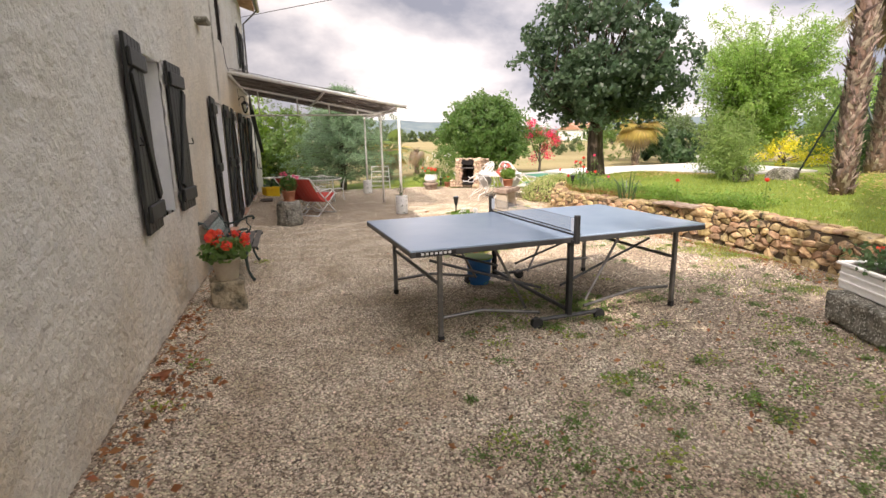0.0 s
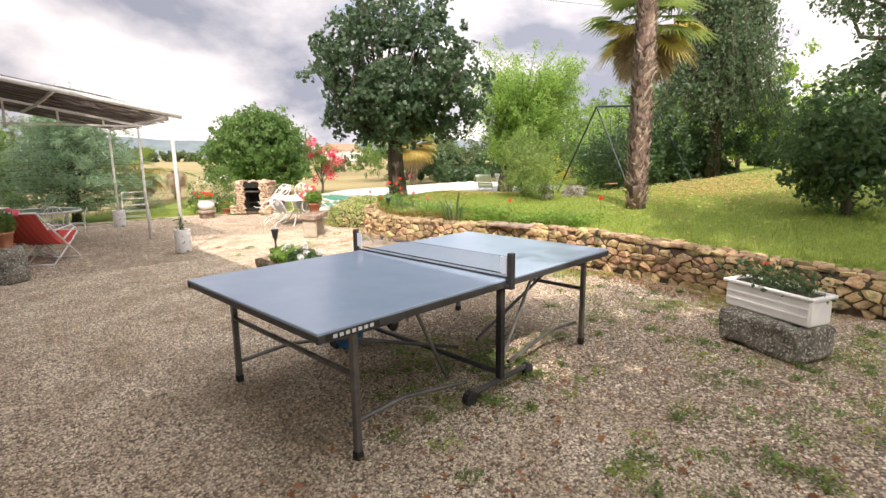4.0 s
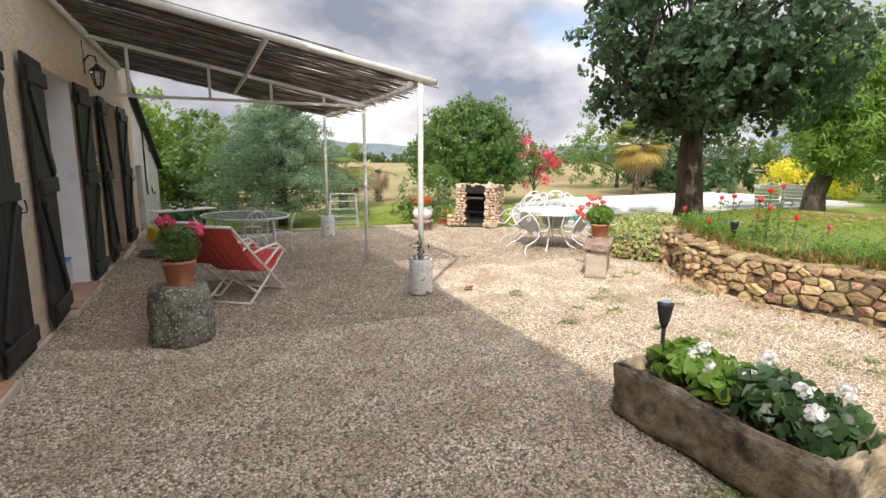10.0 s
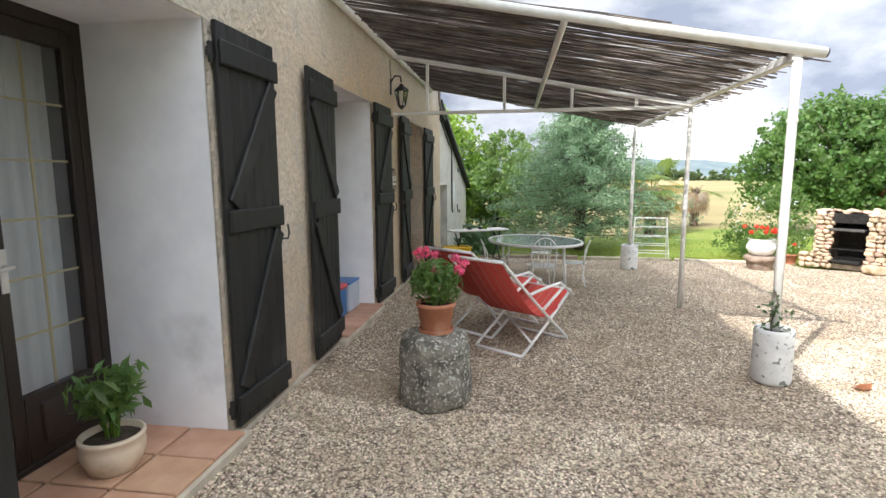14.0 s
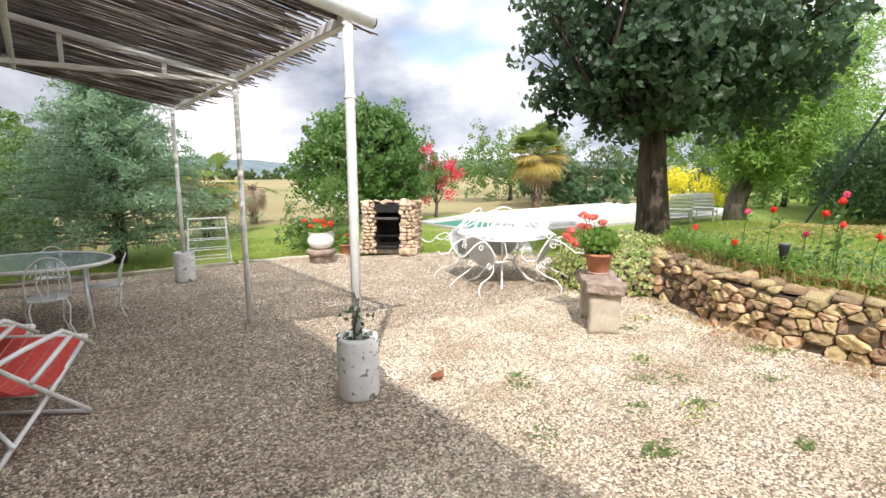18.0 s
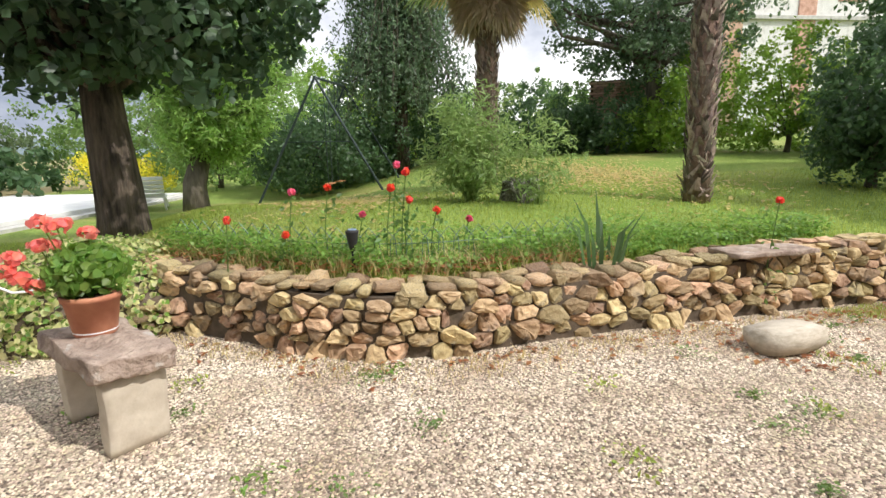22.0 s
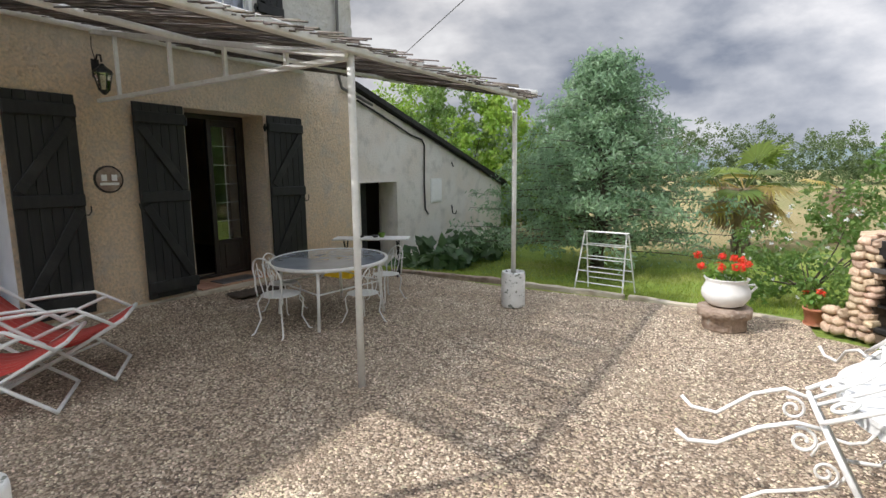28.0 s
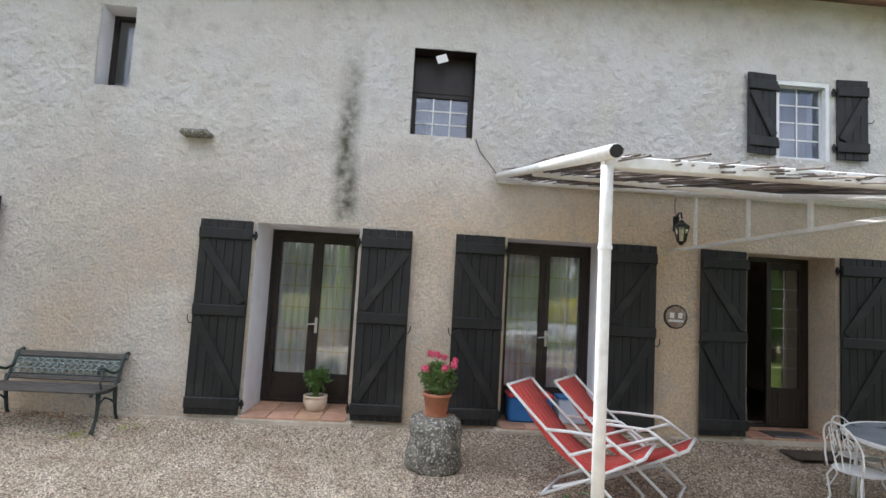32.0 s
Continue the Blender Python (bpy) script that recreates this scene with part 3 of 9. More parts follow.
class Shape:
    """Collects vertices and faces of one mesh."""

    def __init__(self):
        self.v, self.f = [], []

    def add(self, verts, faces):
        o = len(self.v)
        self.v += [tuple(p) for p in verts]
        self.f += [tuple(i + o for i in q) for q in faces]
        return self

    def box(self, x0, y0, z0, x1, y1, z1, b=0.0, m=None):
        """A box with edges chamfered by b."""
        c, h = Vector(((x0 + x1) / 2, (y0 + y1) / 2, (z0 + z1) / 2)), Vector(((x1 - x0) / 2, (y1 - y0) / 2, (z1 - z0) / 2))
        b = min(b, 0.45 * min(abs(h.x), abs(h.y), abs(h.z)) * 2)
        vs, fs, idx = [], [], {}
        if b <= 0:
            for i, s in enumerate(itertools.product((-1, 1), repeat=3)):
                vs.append(c + Vector((s[0] * h.x, s[1] * h.y, s[2] * h.z)))
            fs = [(0, 1, 3, 2), (4, 6, 7, 5), (0, 4, 5, 1), (2, 3, 7, 6), (0, 2, 6, 4), (1, 5, 7, 3)]
        else:
            for s in itertools.product((-1, 1), repeat=3):
                for a in range(3):
                    p = [s[k] * (h[k] if k == a else h[k] - b) for k in range(3)]
                    idx[s, a] = len(vs)
                    vs.append(c + Vector(p))
            for a in range(3):
                u, w = (a + 1) % 3, (a + 2) % 3
                for sa in (-1, 1):
                    ring = []
                    for su, sw in ((-1, -1), (1, -1), (1, 1), (-1, 1)):
                        s = [0, 0, 0]
                        s[a], s[u], s[w] = sa, su, sw
                        ring.append(idx[tuple(s), a])
                    fs.append(tuple(ring if sa > 0 else ring[::-1]))
                for su, sw in ((-1, -1), (1, -1), (1, 1), (-1, 1)):
                    s0, s1 = [0, 0, 0], [0, 0, 0]
                    s0[a], s0[u], s0[w] = -1, su, sw
                    s1[a], s1[u], s1[w] = 1, su, sw
                    q = [idx[tuple(s0), u], idx[tuple(s1), u], idx[tuple(s1), w], idx[tuple(s0), w]]
                    fs.append(tuple(q if su * sw < 0 else q[::-1]))
            for s in itertools.product((-1, 1), repeat=3):
                q = [idx[s, 0], idx[s, 1], idx[s, 2]]
                fs.append(tuple(q if s[0] * s[1] * s[2] > 0 else q[::-1]))
        if m is not None:
            vs = [m @ p for p in vs]
        return self.add(vs, fs)

    def tube(self, pts, r, n=8, cap=True):
        """A tube along points; r is a number or one for each point."""
        pts = [Vector(p) for p in pts]
        rs = list(r) if hasattr(r, "__len__") else [r] * len(pts)
        vs, fs = [], []
        up = None
        for i, p in enumerate(pts):
            d = (pts[min(i + 1, len(pts) - 1)] - pts[max(i - 1, 0)]).normalized()
            if up is None:
                up = Vector((0, 0, 1)) if abs(d.z) < 0.9 else Vector((1, 0, 0))
            a = d.cross(up).normalized()
            up = a.cross(d).normalized()
            for k in range(n):
                t = 2 * math.pi * k / n
                vs.append(p + rs[i] * (math.cos(t) * a + math.sin(t) * up))
        for i in range(len(pts) - 1):
            for k in range(n):
                k2 = (k + 1) % n
                fs.append((i * n + k, (i + 1) * n + k, (i + 1) * n + k2, i * n + k2))
        if cap:
            fs.append(tuple(range(n)))
            fs.append(tuple(range((len(pts) - 1) * n, len(pts) * n))[::-1])
        return self.add(vs, fs)

    def lathe(self, prof, c=(0, 0, 0), n=20):
        """A turned body: prof is (radius, height) pairs from the bottom."""
        vs, fs = [], []
        for r, z in prof:
            for k in range(n):
                t = 2 * math.pi * k / n
                vs.append((c[0] + r * math.cos(t), c[1] + r * math.sin(t), c[2] + z))
        for i in range(len(prof) - 1):
            for k in range(n):
                k2 = (k + 1) % n
                fs.append((i * n + k, i * n + k2, (i + 1) * n + k2, (i + 1) * n + k))
        fs.append(tuple(range(n))[::-1])
        fs.append(tuple(range((len(prof) - 1) * n, len(prof) * n)))
        return self.add(vs, fs)

    def rough(self, amount, scale, seed=0):
        """Pushes the vertices about by noise."""
        o = Vector((seed * 3.7, seed * 1.9, seed * 5.3))
        self.v = [tuple(Vector(p) + amount * noise.noise_vector(Vector(p) * scale + o)) for p in self.v]
        return self

    def mesh(self, name, smooth=False):
        me = bpy.data.meshes.new(name)
        me.from_pydata(self.v, [], self.f)
        me.validate()
        if smooth:
            me.polygons.foreach_set("use_smooth", [True] * len(me.polygons))
        me.update()
        return me


def thing(name, at, label, category, group="", turn=0.0, kind=""):
    """The Empty at a thing's base that carries its parts."""
    ob = new(name)
    ob.empty_display_size = 0.1
    ob.matrix_basis = pose(*at, 0, 0, turn)
    return tagged(ob, label, category, group, kind)


def part(name, shape, mat, parent=None, label="", smooth=False, m=None, kind=""):
    """Links a shape (or a mesh) as one mesh object under a thing or part."""
    me = shape.mesh(name, smooth) if isinstance(shape, Shape) else shape
    ob = new(name, me)
    if mat is not None and not me.materials:
        me.materials.append(mat)
    ob.parent = parent
    if m is not None:
        ob.matrix_basis = m
    return tagged(ob, label, kind=kind)


def structure(name, shape, mat, label, category="", smooth=False):
    ob = part(name, shape, mat, None, "", smooth)
    return tagged(ob, label, category, kind="structure")


def raw_mesh(name, verts, faces, mat, smooth=False):
    """A mesh out of arrays: verts (n, 3), faces (m, k) of one size k."""
    me = bpy.data.meshes.new(name)
    nv, (nf, k) = len(verts), faces.shape
    me.vertices.add(nv)
    me.vertices.foreach_set("co", np.ascontiguousarray(verts, np.float32).ravel())
    me.loops.add(nf * k)
    me.loops.foreach_set("vertex_index", np.ascontiguousarray(faces, np.int32).ravel())
    me.polygons.add(nf)
    me.polygons.foreach_set("loop_start", np.arange(0, nf * k, k, dtype=np.int32))
    me.polygons.foreach_set("loop_total", np.full(nf, k, np.int32))
    if smooth:
        me.polygons.foreach_set("use_smooth", np.ones(nf, bool))
    me.update(calc_edges=True)
    me.materials.append(mat)
    return me


RNG = np.random.default_rng(7)


def unit(a):
    return a / np.maximum(np.linalg.norm(a, axis=1, keepdims=True), 1e-6)


def leaves(name, at, size, mat, out=None, droop=0.3, width=0.55, spread=0.9, rng=None):
    """Many leaves, each a folded rhomb of its own: at (n, 3) places, size a number or (n,), out (n, 3) the way they face."""
    rng = rng or RNG
    n = len(at)
    size = np.broadcast_to(np.asarray(size, float), (n,)) * rng.uniform(0.7, 1.25, n)
    nrm = rng.normal(size=(n, 3)) * spread
    nrm = unit(nrm + (out if out is not None else np.array((0, 0, 0.6))))
    way = rng.normal(size=(n, 3))
    way[:, 2] -= droop
    way = unit(way - (way * nrm).sum(1, keepdims=True) * nrm)
    side = np.cross(nrm, way)
    s = size[:, None]
    fold = nrm * s * 0.12
    if width >= 0.8:
        # a broad heart: six points
        ring = [at + way * s * u + side * s * width * v + fold * abs(v) * 2.2 for u, v in ((-0.42, 0), (-0.36, 0.36), (0.04, 0.47), (0.52, 0), (0.04, -0.47), (-0.36, -0.36))]
        verts = np.stack(ring, 1).reshape(-1, 3)
        i = np.arange(n)[:, None] * 6
        faces = np.concatenate([i + np.array((0, k, k + 1)) for k in (1, 2, 3, 4)], 1).reshape(-1, 3)
        return raw_mesh(name, verts, faces, mat)
    a = at - way * s * 0.5
    b = at + side * s * width * 0.5 + fold
    c = at + way * s * 0.5
    d = at - side * s * width * 0.5 + fold
    verts = np.stack((a, b, c, d), 1).reshape(-1, 3)
    i = np.arange(n)[:, None] * 4
    faces = np.concatenate((i + np.array((0, 1, 2)), i + np.array((0, 2, 3))), 1).reshape(-1, 3)
    return raw_mesh(name, verts, faces, mat)


def clumps(lobes, count, clump, rng, shell=0.55, per=40):
    """Leaf places for a crown: lobes are (x, y, z, rx, ry, rz); leaves gather in clumps near the lobes' skins. Gives places and outward ways."""
    ps, outs = [], []
    vol = np.array([max(l[3] * l[4], l[3] * l[5], l[4] * l[5]) for l in lobes])
    for l, share in zip(lobes, vol / vol.sum()):
        nc = max(3, int(count * share / per))
        d = unit(rng.normal(size=(nc, 3)))
        rad = shell + (1.06 - shell) * rng.uniform(0, 1, nc) ** 0.6
        far = rng.uniform(0, 1, nc) < 0.13
        rad = np.where(far, rng.uniform(1.04, 1.34, nc), rad)
        cc = d * rad[:, None] * np.array(l[3:6]) + np.array(l[0:3])
        k = np.repeat(np.arange(nc), per)
        p = cc[k] + unit(rng.normal(size=(len(k), 3))) * (rng.uniform(0.1, 1, len(k)) ** 0.5)[:, None] * clump * rng.uniform(0.5, 1.25, nc)[k][:, None]
        ps.append(p)
        outs.append(unit((p - np.array(l[0:3])) / np.array(l[3:6])))
    return np.concatenate(ps), np.concatenate(outs)


def limbs(base, height, radius, tips, rng, lean=(0, 0), n=9, fork=0.45, limb=0.5):
    """A tapered trunk that forks into limbs which end at the tips. Local coordinates: the base is at the origin."""
    s = Shape()
    top = Vector((lean[0], lean[1], height))
    pts, rs = [], []
    for i in range(7):
        t = i / 6
        p = top * t + Vector((0.04 * math.sin(5 * t + base), 0.04 * math.cos(4 * t + base), 0)) * height * 0.5
        pts.append(p)
        rs.append(radius * (1.15 - 0.15 * t if i else 1.25) * (1 - 0.2 * t))
    s.tube(pts, rs, n)
    for tip in tips:
        tip = Vector(tip)
        t0 = rng.uniform(fork, 1.0)
        st = top * t0
        mid = st.lerp(tip, 0.5) + Vector(rng.normal(size=3)) * 0.12 * (tip - st).length
        s.tube([st, st.lerp(mid, 0.5), mid, mid.lerp(tip, 0.6), tip], [radius * limb, radius * limb * 0.7, radius * limb * 0.45, radius * limb * 0.25, radius * limb * 0.1], 6)
    return s


def tree(name, at, trunk_h, radius, lobes, count, size, clump, leaf, label, category="tree", seed=1, bark=None, lean=(0, 0), shell=0.5, droop=0.5,
         width=0.6, per=40, spread=0.9, trunk=True, fork=0.45, limb=0.5):
    """A tree or bush: trunk with limbs, crown of single leaves in clumps. Lobes are relative to the base."""
    rng = np.random.default_rng(seed)
    t = thing(name, at, label, category)
    p, o = clumps(lobes, count, clump, rng, shell, per)
    keep = p[:, 2] > 0.03
    p, o = p[keep], o[keep]
    if trunk:
        tips = [(l[0] + rng.normal() * l[3] * 0.4, l[1] + rng.normal() * l[4] * 0.4, l[2] + rng.uniform(-0.2, 0.6) * l[5]) for l in lobes for _ in range(3)]
        part("trunk", limbs(seed, trunk_h, radius, tips, rng, lean, 9, fork, limb), bark or BARK, t, smooth=True)
    part("crown", leaves("crown", p, size, leaf, o, droop, width, spread, rng), None, t)
    return t

def sprays(branches, per, spread, rng, start=0.25):
    """Leaf places along arching branches, each given by its foot, middle and tip. Gives places and outward ways."""
    b = np.array(branches, float)
    n = len(b)
    t = start + (1 - start) * rng.uniform(0, 1, (n, per, 1)) ** 0.8
    p = (1 - t) ** 2 * b[:, None, 0] + 2 * t * (1 - t) * b[:, None, 1] + t * t * b[:, None, 2]
    p = p + rng.normal(size=p.shape) * spread * (0.5 + 0.8 * np.sin(np.pi * np.clip(t, 0, 1)))
    out = unit((b[:, 2] - b[:, 0]))[:, None] + rng.normal(size=p.shape) * 0.5 + np.array((0, 0, 0.4))
    return p.reshape(-1, 3), unit(out.reshape(-1, 3))


def spray_tree(name, at, trunk, radius, branches, per, spread, size, leaf, label, category="tree", seed=1, width=0.25, droop=0.3, bark=None, start=0.25, twig=0.006):
    """A tree of arching branches that carry fine leaves along their length. trunk: points of the stem; branches: foot, middle, tip."""
    rng = np.random.default_rng(seed)
    t = thing(name, at, label, category)
    s = Shape().tube(trunk, [radius * (1.15 - 0.85 * k / (len(trunk) - 1)) for k in range(len(trunk))], 9)
    for a, b, c in branches:
        s.tube([a, tuple((np.array(a) + 2 * np.array(b) + np.array(c)) / 4), c], [twig * 2, twig * 1.3, twig * 0.5], 4, False)
    part("trunk", s, bark or BARK, t, smooth=True)
    p, o = sprays(branches, per, spread, rng, start)
    keep = p[:, 2] > 0.03
    part("crown", leaves("crown", p[keep], size, leaf, o[keep], droop, width, 0.7, rng), None, t)
    return t


# ---- ground ----
WALL_Y = (-12.0, -3.0, 1.0, 2.2, 3.0, 3.6, 4.4, 5.1, 6.0, 6.9, 7.9, 8.8, 9.2, 9.65, 10.1, 10.65, 10.95, 11.6, 12.6, 13.6)
WALL_X = (8.2, 7.6, 6.9, 6.6, 6.5, 6.5, 6.62, 6.7, 6.6, 6.45, 6.26, 6.05, 6.08, 6.25, 6.55, 6.88, 7.12, 7.45, 7.85, 8.2)


def bank_x(y):
    """Where the gravel ends and the raised lawn begins."""
    return np.interp(y, WALL_Y, WALL_X)


def ease(t):
    t = np.clip(t, 0, 1)
    return t * t * (3 - 2 * t)


def lawn_z(x, y):
    """The height of the raised lawn and of all the land beyond."""
    x, y = np.asarray(x, float), np.asarray(y, float)
    rise = 0.45 + 0.2 * ease((x - bank_x(y)) / 3.0) + 0.042 * np.clip(x - 9.0, 0, 60) - 0.13 * np.clip(x - 9.0, 0, 8) * ease((y - 5.5) / 6.0) + 0.006 * np.clip(6 - y, 0, 60) * np.clip(x - 8, 0, 6)
    low = -0.03 - 0.25 * ease((y - 15.7) / 2.0) * ease((6.5 - x) / 3.5) * ease((40 - y) / 18)
    fade = ease((y - 10.8 - 0.12 * np.clip(x - 8, 0, 20)) / 2.9)
    right = rise * (1 - fade) + low * fade
    side = ease((x - bank_x(y) - 0.2) / 0.16)
    z = np.where(y < 13.6, right * side + (-0.035) * (1 - side), low)
    return z + 0.05 * np.sin(x * 0.21 + 1) * np.sin(y * 0.17) * ease((np.hypot(x - 5, y - 8) - 16) / 20)


def gravel_z(x, y):
    x, y = np.asarray(x, float), np.asarray(y, float)
    return (0.09 + 0.06 * ease((7 - y) / 3)) * np.exp(-(np.clip(x, 0, 9) / 0.45) ** 2) + 0.008 * np.sin(1.7 * x) * np.sin(1.3 * y)


def spaced(lo, hi, a, b, fine):
    """Grid lines: fine between a and b, growing outwards to lo and hi."""
    mid = list(np.arange(a, b, fine))
    step, p, up = fine, b, []
    while p < hi:
        up.append(p)
        step *= 1.22
        p += step
    step, p, down = fine, a - fine, []
    while p > lo:
        down.append(p)
        step *= 1.22
        p -= step
    return np.array([lo] + down[::-1] + mid + up + [hi])


gx, gy = spaced(-900, 900, -1.0, 15.0, 0.14), spaced(-400, 1500, -2.0, 24.0, 0.2)
GX, GY = np.meshgrid(gx, gy)
gverts = np.stack((GX, GY, lawn_z(GX, GY)), -1).reshape(-1, 3)
nxg, nyg = len(gx), len(gy)
ii, jj = np.meshgrid(np.arange(nxg - 1), np.arange(nyg - 1))
g0 = (jj * nxg + ii).ravel()
gfaces = np.stack((g0, g0 + 1, g0 + nxg + 1, g0 + nxg), 1)
ground = new("ground", raw_mesh("ground", gverts, gfaces, GROUND, True))
tagged(ground, "uneven green lawn running out into dry yellow fields", "lawn", kind="structure")

# gravel yard: rows from the house wall to the bank
def yard_right(y):
    y = np.asarray(y, float)
    far = np.interp(y, (13.6, 13.7, 14.6, 15.2, 15.65), (8.2, 7.9, 7.25, 5.75, 5.7))
    return np.where(y < 13.6, bank_x(y) + 0.12, far)


ys = np.concatenate((np.arange(-12, -1, 1.0), np.arange(-1, 15.651, 0.15)))
us = np.concatenate(((0, 0.01, 0.02, 0.03, 0.04, 0.05, 0.065, 0.08, 0.1, 0.12, 0.145, 0.17, 0.195), np.linspace(0.22, 1, 30)))
YG, UG = np.meshgrid(ys, us, indexing="ij")
XG = -0.02 + UG * (yard_right(YG) + 0.02)
pv = np.stack((XG, YG, gravel_z(XG, YG)), -1).reshape(-1, 3)
i2, j2 = np.meshgrid(np.arange(len(us) - 1), np.arange(len(ys) - 1))
p0 = (j2 * len(us) + i2).ravel()
pavement = new("pavement", raw_mesh("pavement", pv, np.stack((p0, p0 + 1, p0 + len(us) + 1, p0 + len(us)), 1), GRAVEL, True))
tagged(pavement, "pinkish beige gravel yard in front of the house", "gravel yard", kind="structure")

# ---- house ----


def wall_sheet(y0, y1, z0, ztop, holes, x0, x1):
    """A wall in the plane of x from x0 (back) to x1 (front) with rectangular holes (ya, yb, za, zb); ztop(y) is its upper edge."""
    s = Shape()
    ycut = sorted({y0, y1, *[h[0] for h in holes], *[h[1] for h in holes]})
    zcut = sorted({z0, *[h[2] for h in holes], *[h[3] for h in holes]})
    for ya, yb in zip(ycut, ycut[1:]):
        for k, za in enumerate(zcut):
            last = k == len(zcut) - 1
            zb = None if last else zcut[k + 1]
            ym, zm = (ya + yb) / 2, za + 0.01 if last else (za + zb) / 2
            if any(h[0] < ym < h[1] and h[2] < zm < h[3] for h in holes):
                continue
            ta, tb = (ztop(ya), ztop(yb)) if last else (zb, zb)
            for x, flip in ((x1, False), (x0, True)):
                q = [(x, ya, za), (x, yb, za), (x, yb, tb), (x, ya, ta)]
                s.add(q[::-1] if flip else q, [(0, 1, 2, 3)])
    s.add([(x0, y0, ztop(y0)), (x1, y0, ztop(y0)), (x1, y1, ztop(y1)), (x0, y1, ztop(y1))], [(0, 1, 2, 3)])
    s.add([(x0, y1, z0), (x1, y1, z0), (x1, y1, ztop(y1)), (x0, y1, ztop(y1))], [(3, 2, 1, 0)])
    s.add([(x0, y0, z0), (x1, y0, z0), (x1, y0, ztop(y0)), (x0, y0, ztop(y0))], [(0, 1, 2, 3)])
    return s


DOORS = [(7.85, 8.92), (10.50, 11.57), (13.18, 14.20)]
SILL = (0.15, 0.15, 0.15)
EAVE = 5.12
DOOR_TOP = 2.13
WIN1 = (4.05, 4.72, 0.98, 2.2)
NARROW = (6.04, 6.40, 3.48, 4.36)
ARCH = (9.38, 10.06, 3.19, 4.16)
UPPER = (13.50, 14.14, 3.22, 4.13)
HOLES = [(a, b, s, DOOR_TOP) for (a, b), s in zip(DOORS, SILL)] + [WIN1, NARROW, ARCH, UPPER]
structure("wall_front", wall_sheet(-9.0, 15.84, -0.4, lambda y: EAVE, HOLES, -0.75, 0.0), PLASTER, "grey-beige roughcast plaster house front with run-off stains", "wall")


def reveal(name, hole, mat, depth=0.34):
    """The cheeks and head of an opening, one bent sheet with thickness."""
    ya, yb, za, zb = hole
    s = Shape()
    inner = [(ya + 0.003, za), (ya + 0.003, zb - 0.003), (yb - 0.003, zb - 0.003), (yb - 0.003, za)]
    outer = [(ya - 0.02, za), (ya - 0.02, zb + 0.02), (yb + 0.02, zb + 0.02), (yb + 0.02, za)]
    for x in (-depth, -0.002):
        s.v += [(x, y, z) for y, z in inner] + [(x, y, z) for y, z in outer]
    for k in range(3):
        s.f += [(k, k + 1, 8 + k + 1, 8 + k), (4 + k + 1, 4 + k, 12 + k, 12 + k + 1), (8 + k, 8 + k + 1, 12 + k + 1, 12 + k), (k + 1, k, 4 + k, 4 + k + 1)]
    s.f += [(0, 8, 12, 4), (3, 7, 15, 11)]
    return structure(name, s, mat, "smooth painted plaster cheeks of a deep opening", "reveal")


DOOR_DEPTH = (0.65, 0.45, 0.42)
for k, (a, b) in enumerate(DOORS):
    reveal("reveal_%d" % (k + 1), (a, b, SILL[k], DOOR_TOP), REVEAL if k < 2 else PLASTER, DOOR_DEPTH[k])
reveal("reveal_4", WIN1, REVEAL)
reveal("reveal_5", NARROW, REVEAL)
reveal("reveal_6", UPPER, REVEAL)
reveal("reveal_7", ARCH, BROWN_FRAME, 0.33)


# the roughcast coat: thrown lumps standing proud of the wall
def lumps(ys, zs, cell, rng):
    """Smooth random heights 0 to 1 on the grid ys by zs, lumps about a cell wide."""
    y0, z0 = ys[0], zs[0]
    g = rng.uniform(0, 1, (int((ys[-1] - y0) / cell) + 3, int((zs[-1] - z0) / cell) + 3))
    u, v = (ys - y0) / cell, (zs - z0) / cell
    i, j = u.astype(int), v.astype(int)
    fu, fv = ease(u - i)[:, None], ease(v - j)[None, :]
    a, b, c, d = g[np.ix_(i, j)], g[np.ix_(i + 1, j)], g[np.ix_(i, j + 1)], g[np.ix_(i + 1, j + 1)]
    return (a * (1 - fu) + b * fu) * (1 - fv) + (c * (1 - fu) + d * fu) * fv


def coat_lines(lo, hi, step, marks):
    return np.array(sorted({*np.round(np.arange(lo, hi, step), 4), hi, *[m for m in marks if lo < m < hi]}))


rcoat = np.random.default_rng(5)
cy = coat_lines(1.5, 15.838, 0.019, [h[k] for h in HOLES for k in (0, 1)])
cz = coat_lines(0.05, 5.05, 0.019, [h[k] for h in HOLES for k in (2, 3)])
big, small = lumps(cy, cz, 0.055, rcoat), lumps(cy, cz, 0.024, rcoat)
wide = lumps(cy, cz, 0.6, rcoat)
CX = 0.004 + 0.020 * np.clip(big * 0.9 + small * 0.55 - 0.45, 0, 1) * (0.55 + 0.6 * wide) * (np.interp(cy, (4.6, 6.6), (0.95, 0.55))[:, None] + 0.75 * np.interp(cz, (2.5, 3.1), (0, 1))[None, :])
CY, CZ = np.meshgrid(cy, cz, indexing="ij")
cq = (np.arange(len(cy) - 1)[:, None] * len(cz) + np.arange(len(cz) - 1)[None, :])
my, mz = (cy[1:] + cy[:-1]) / 2, (cz[1:] + cz[:-1]) / 2
keep = np.ones(cq.shape, bool)
for ya, yb, za, zb in HOLES:
    keep &= ~(((my > ya) & (my < yb))[:, None] & ((mz > za) & (mz < zb))[None, :])
c0 = cq[keep]
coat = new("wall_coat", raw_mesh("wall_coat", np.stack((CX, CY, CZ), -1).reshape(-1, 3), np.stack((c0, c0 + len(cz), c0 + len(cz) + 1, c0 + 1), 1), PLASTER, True))
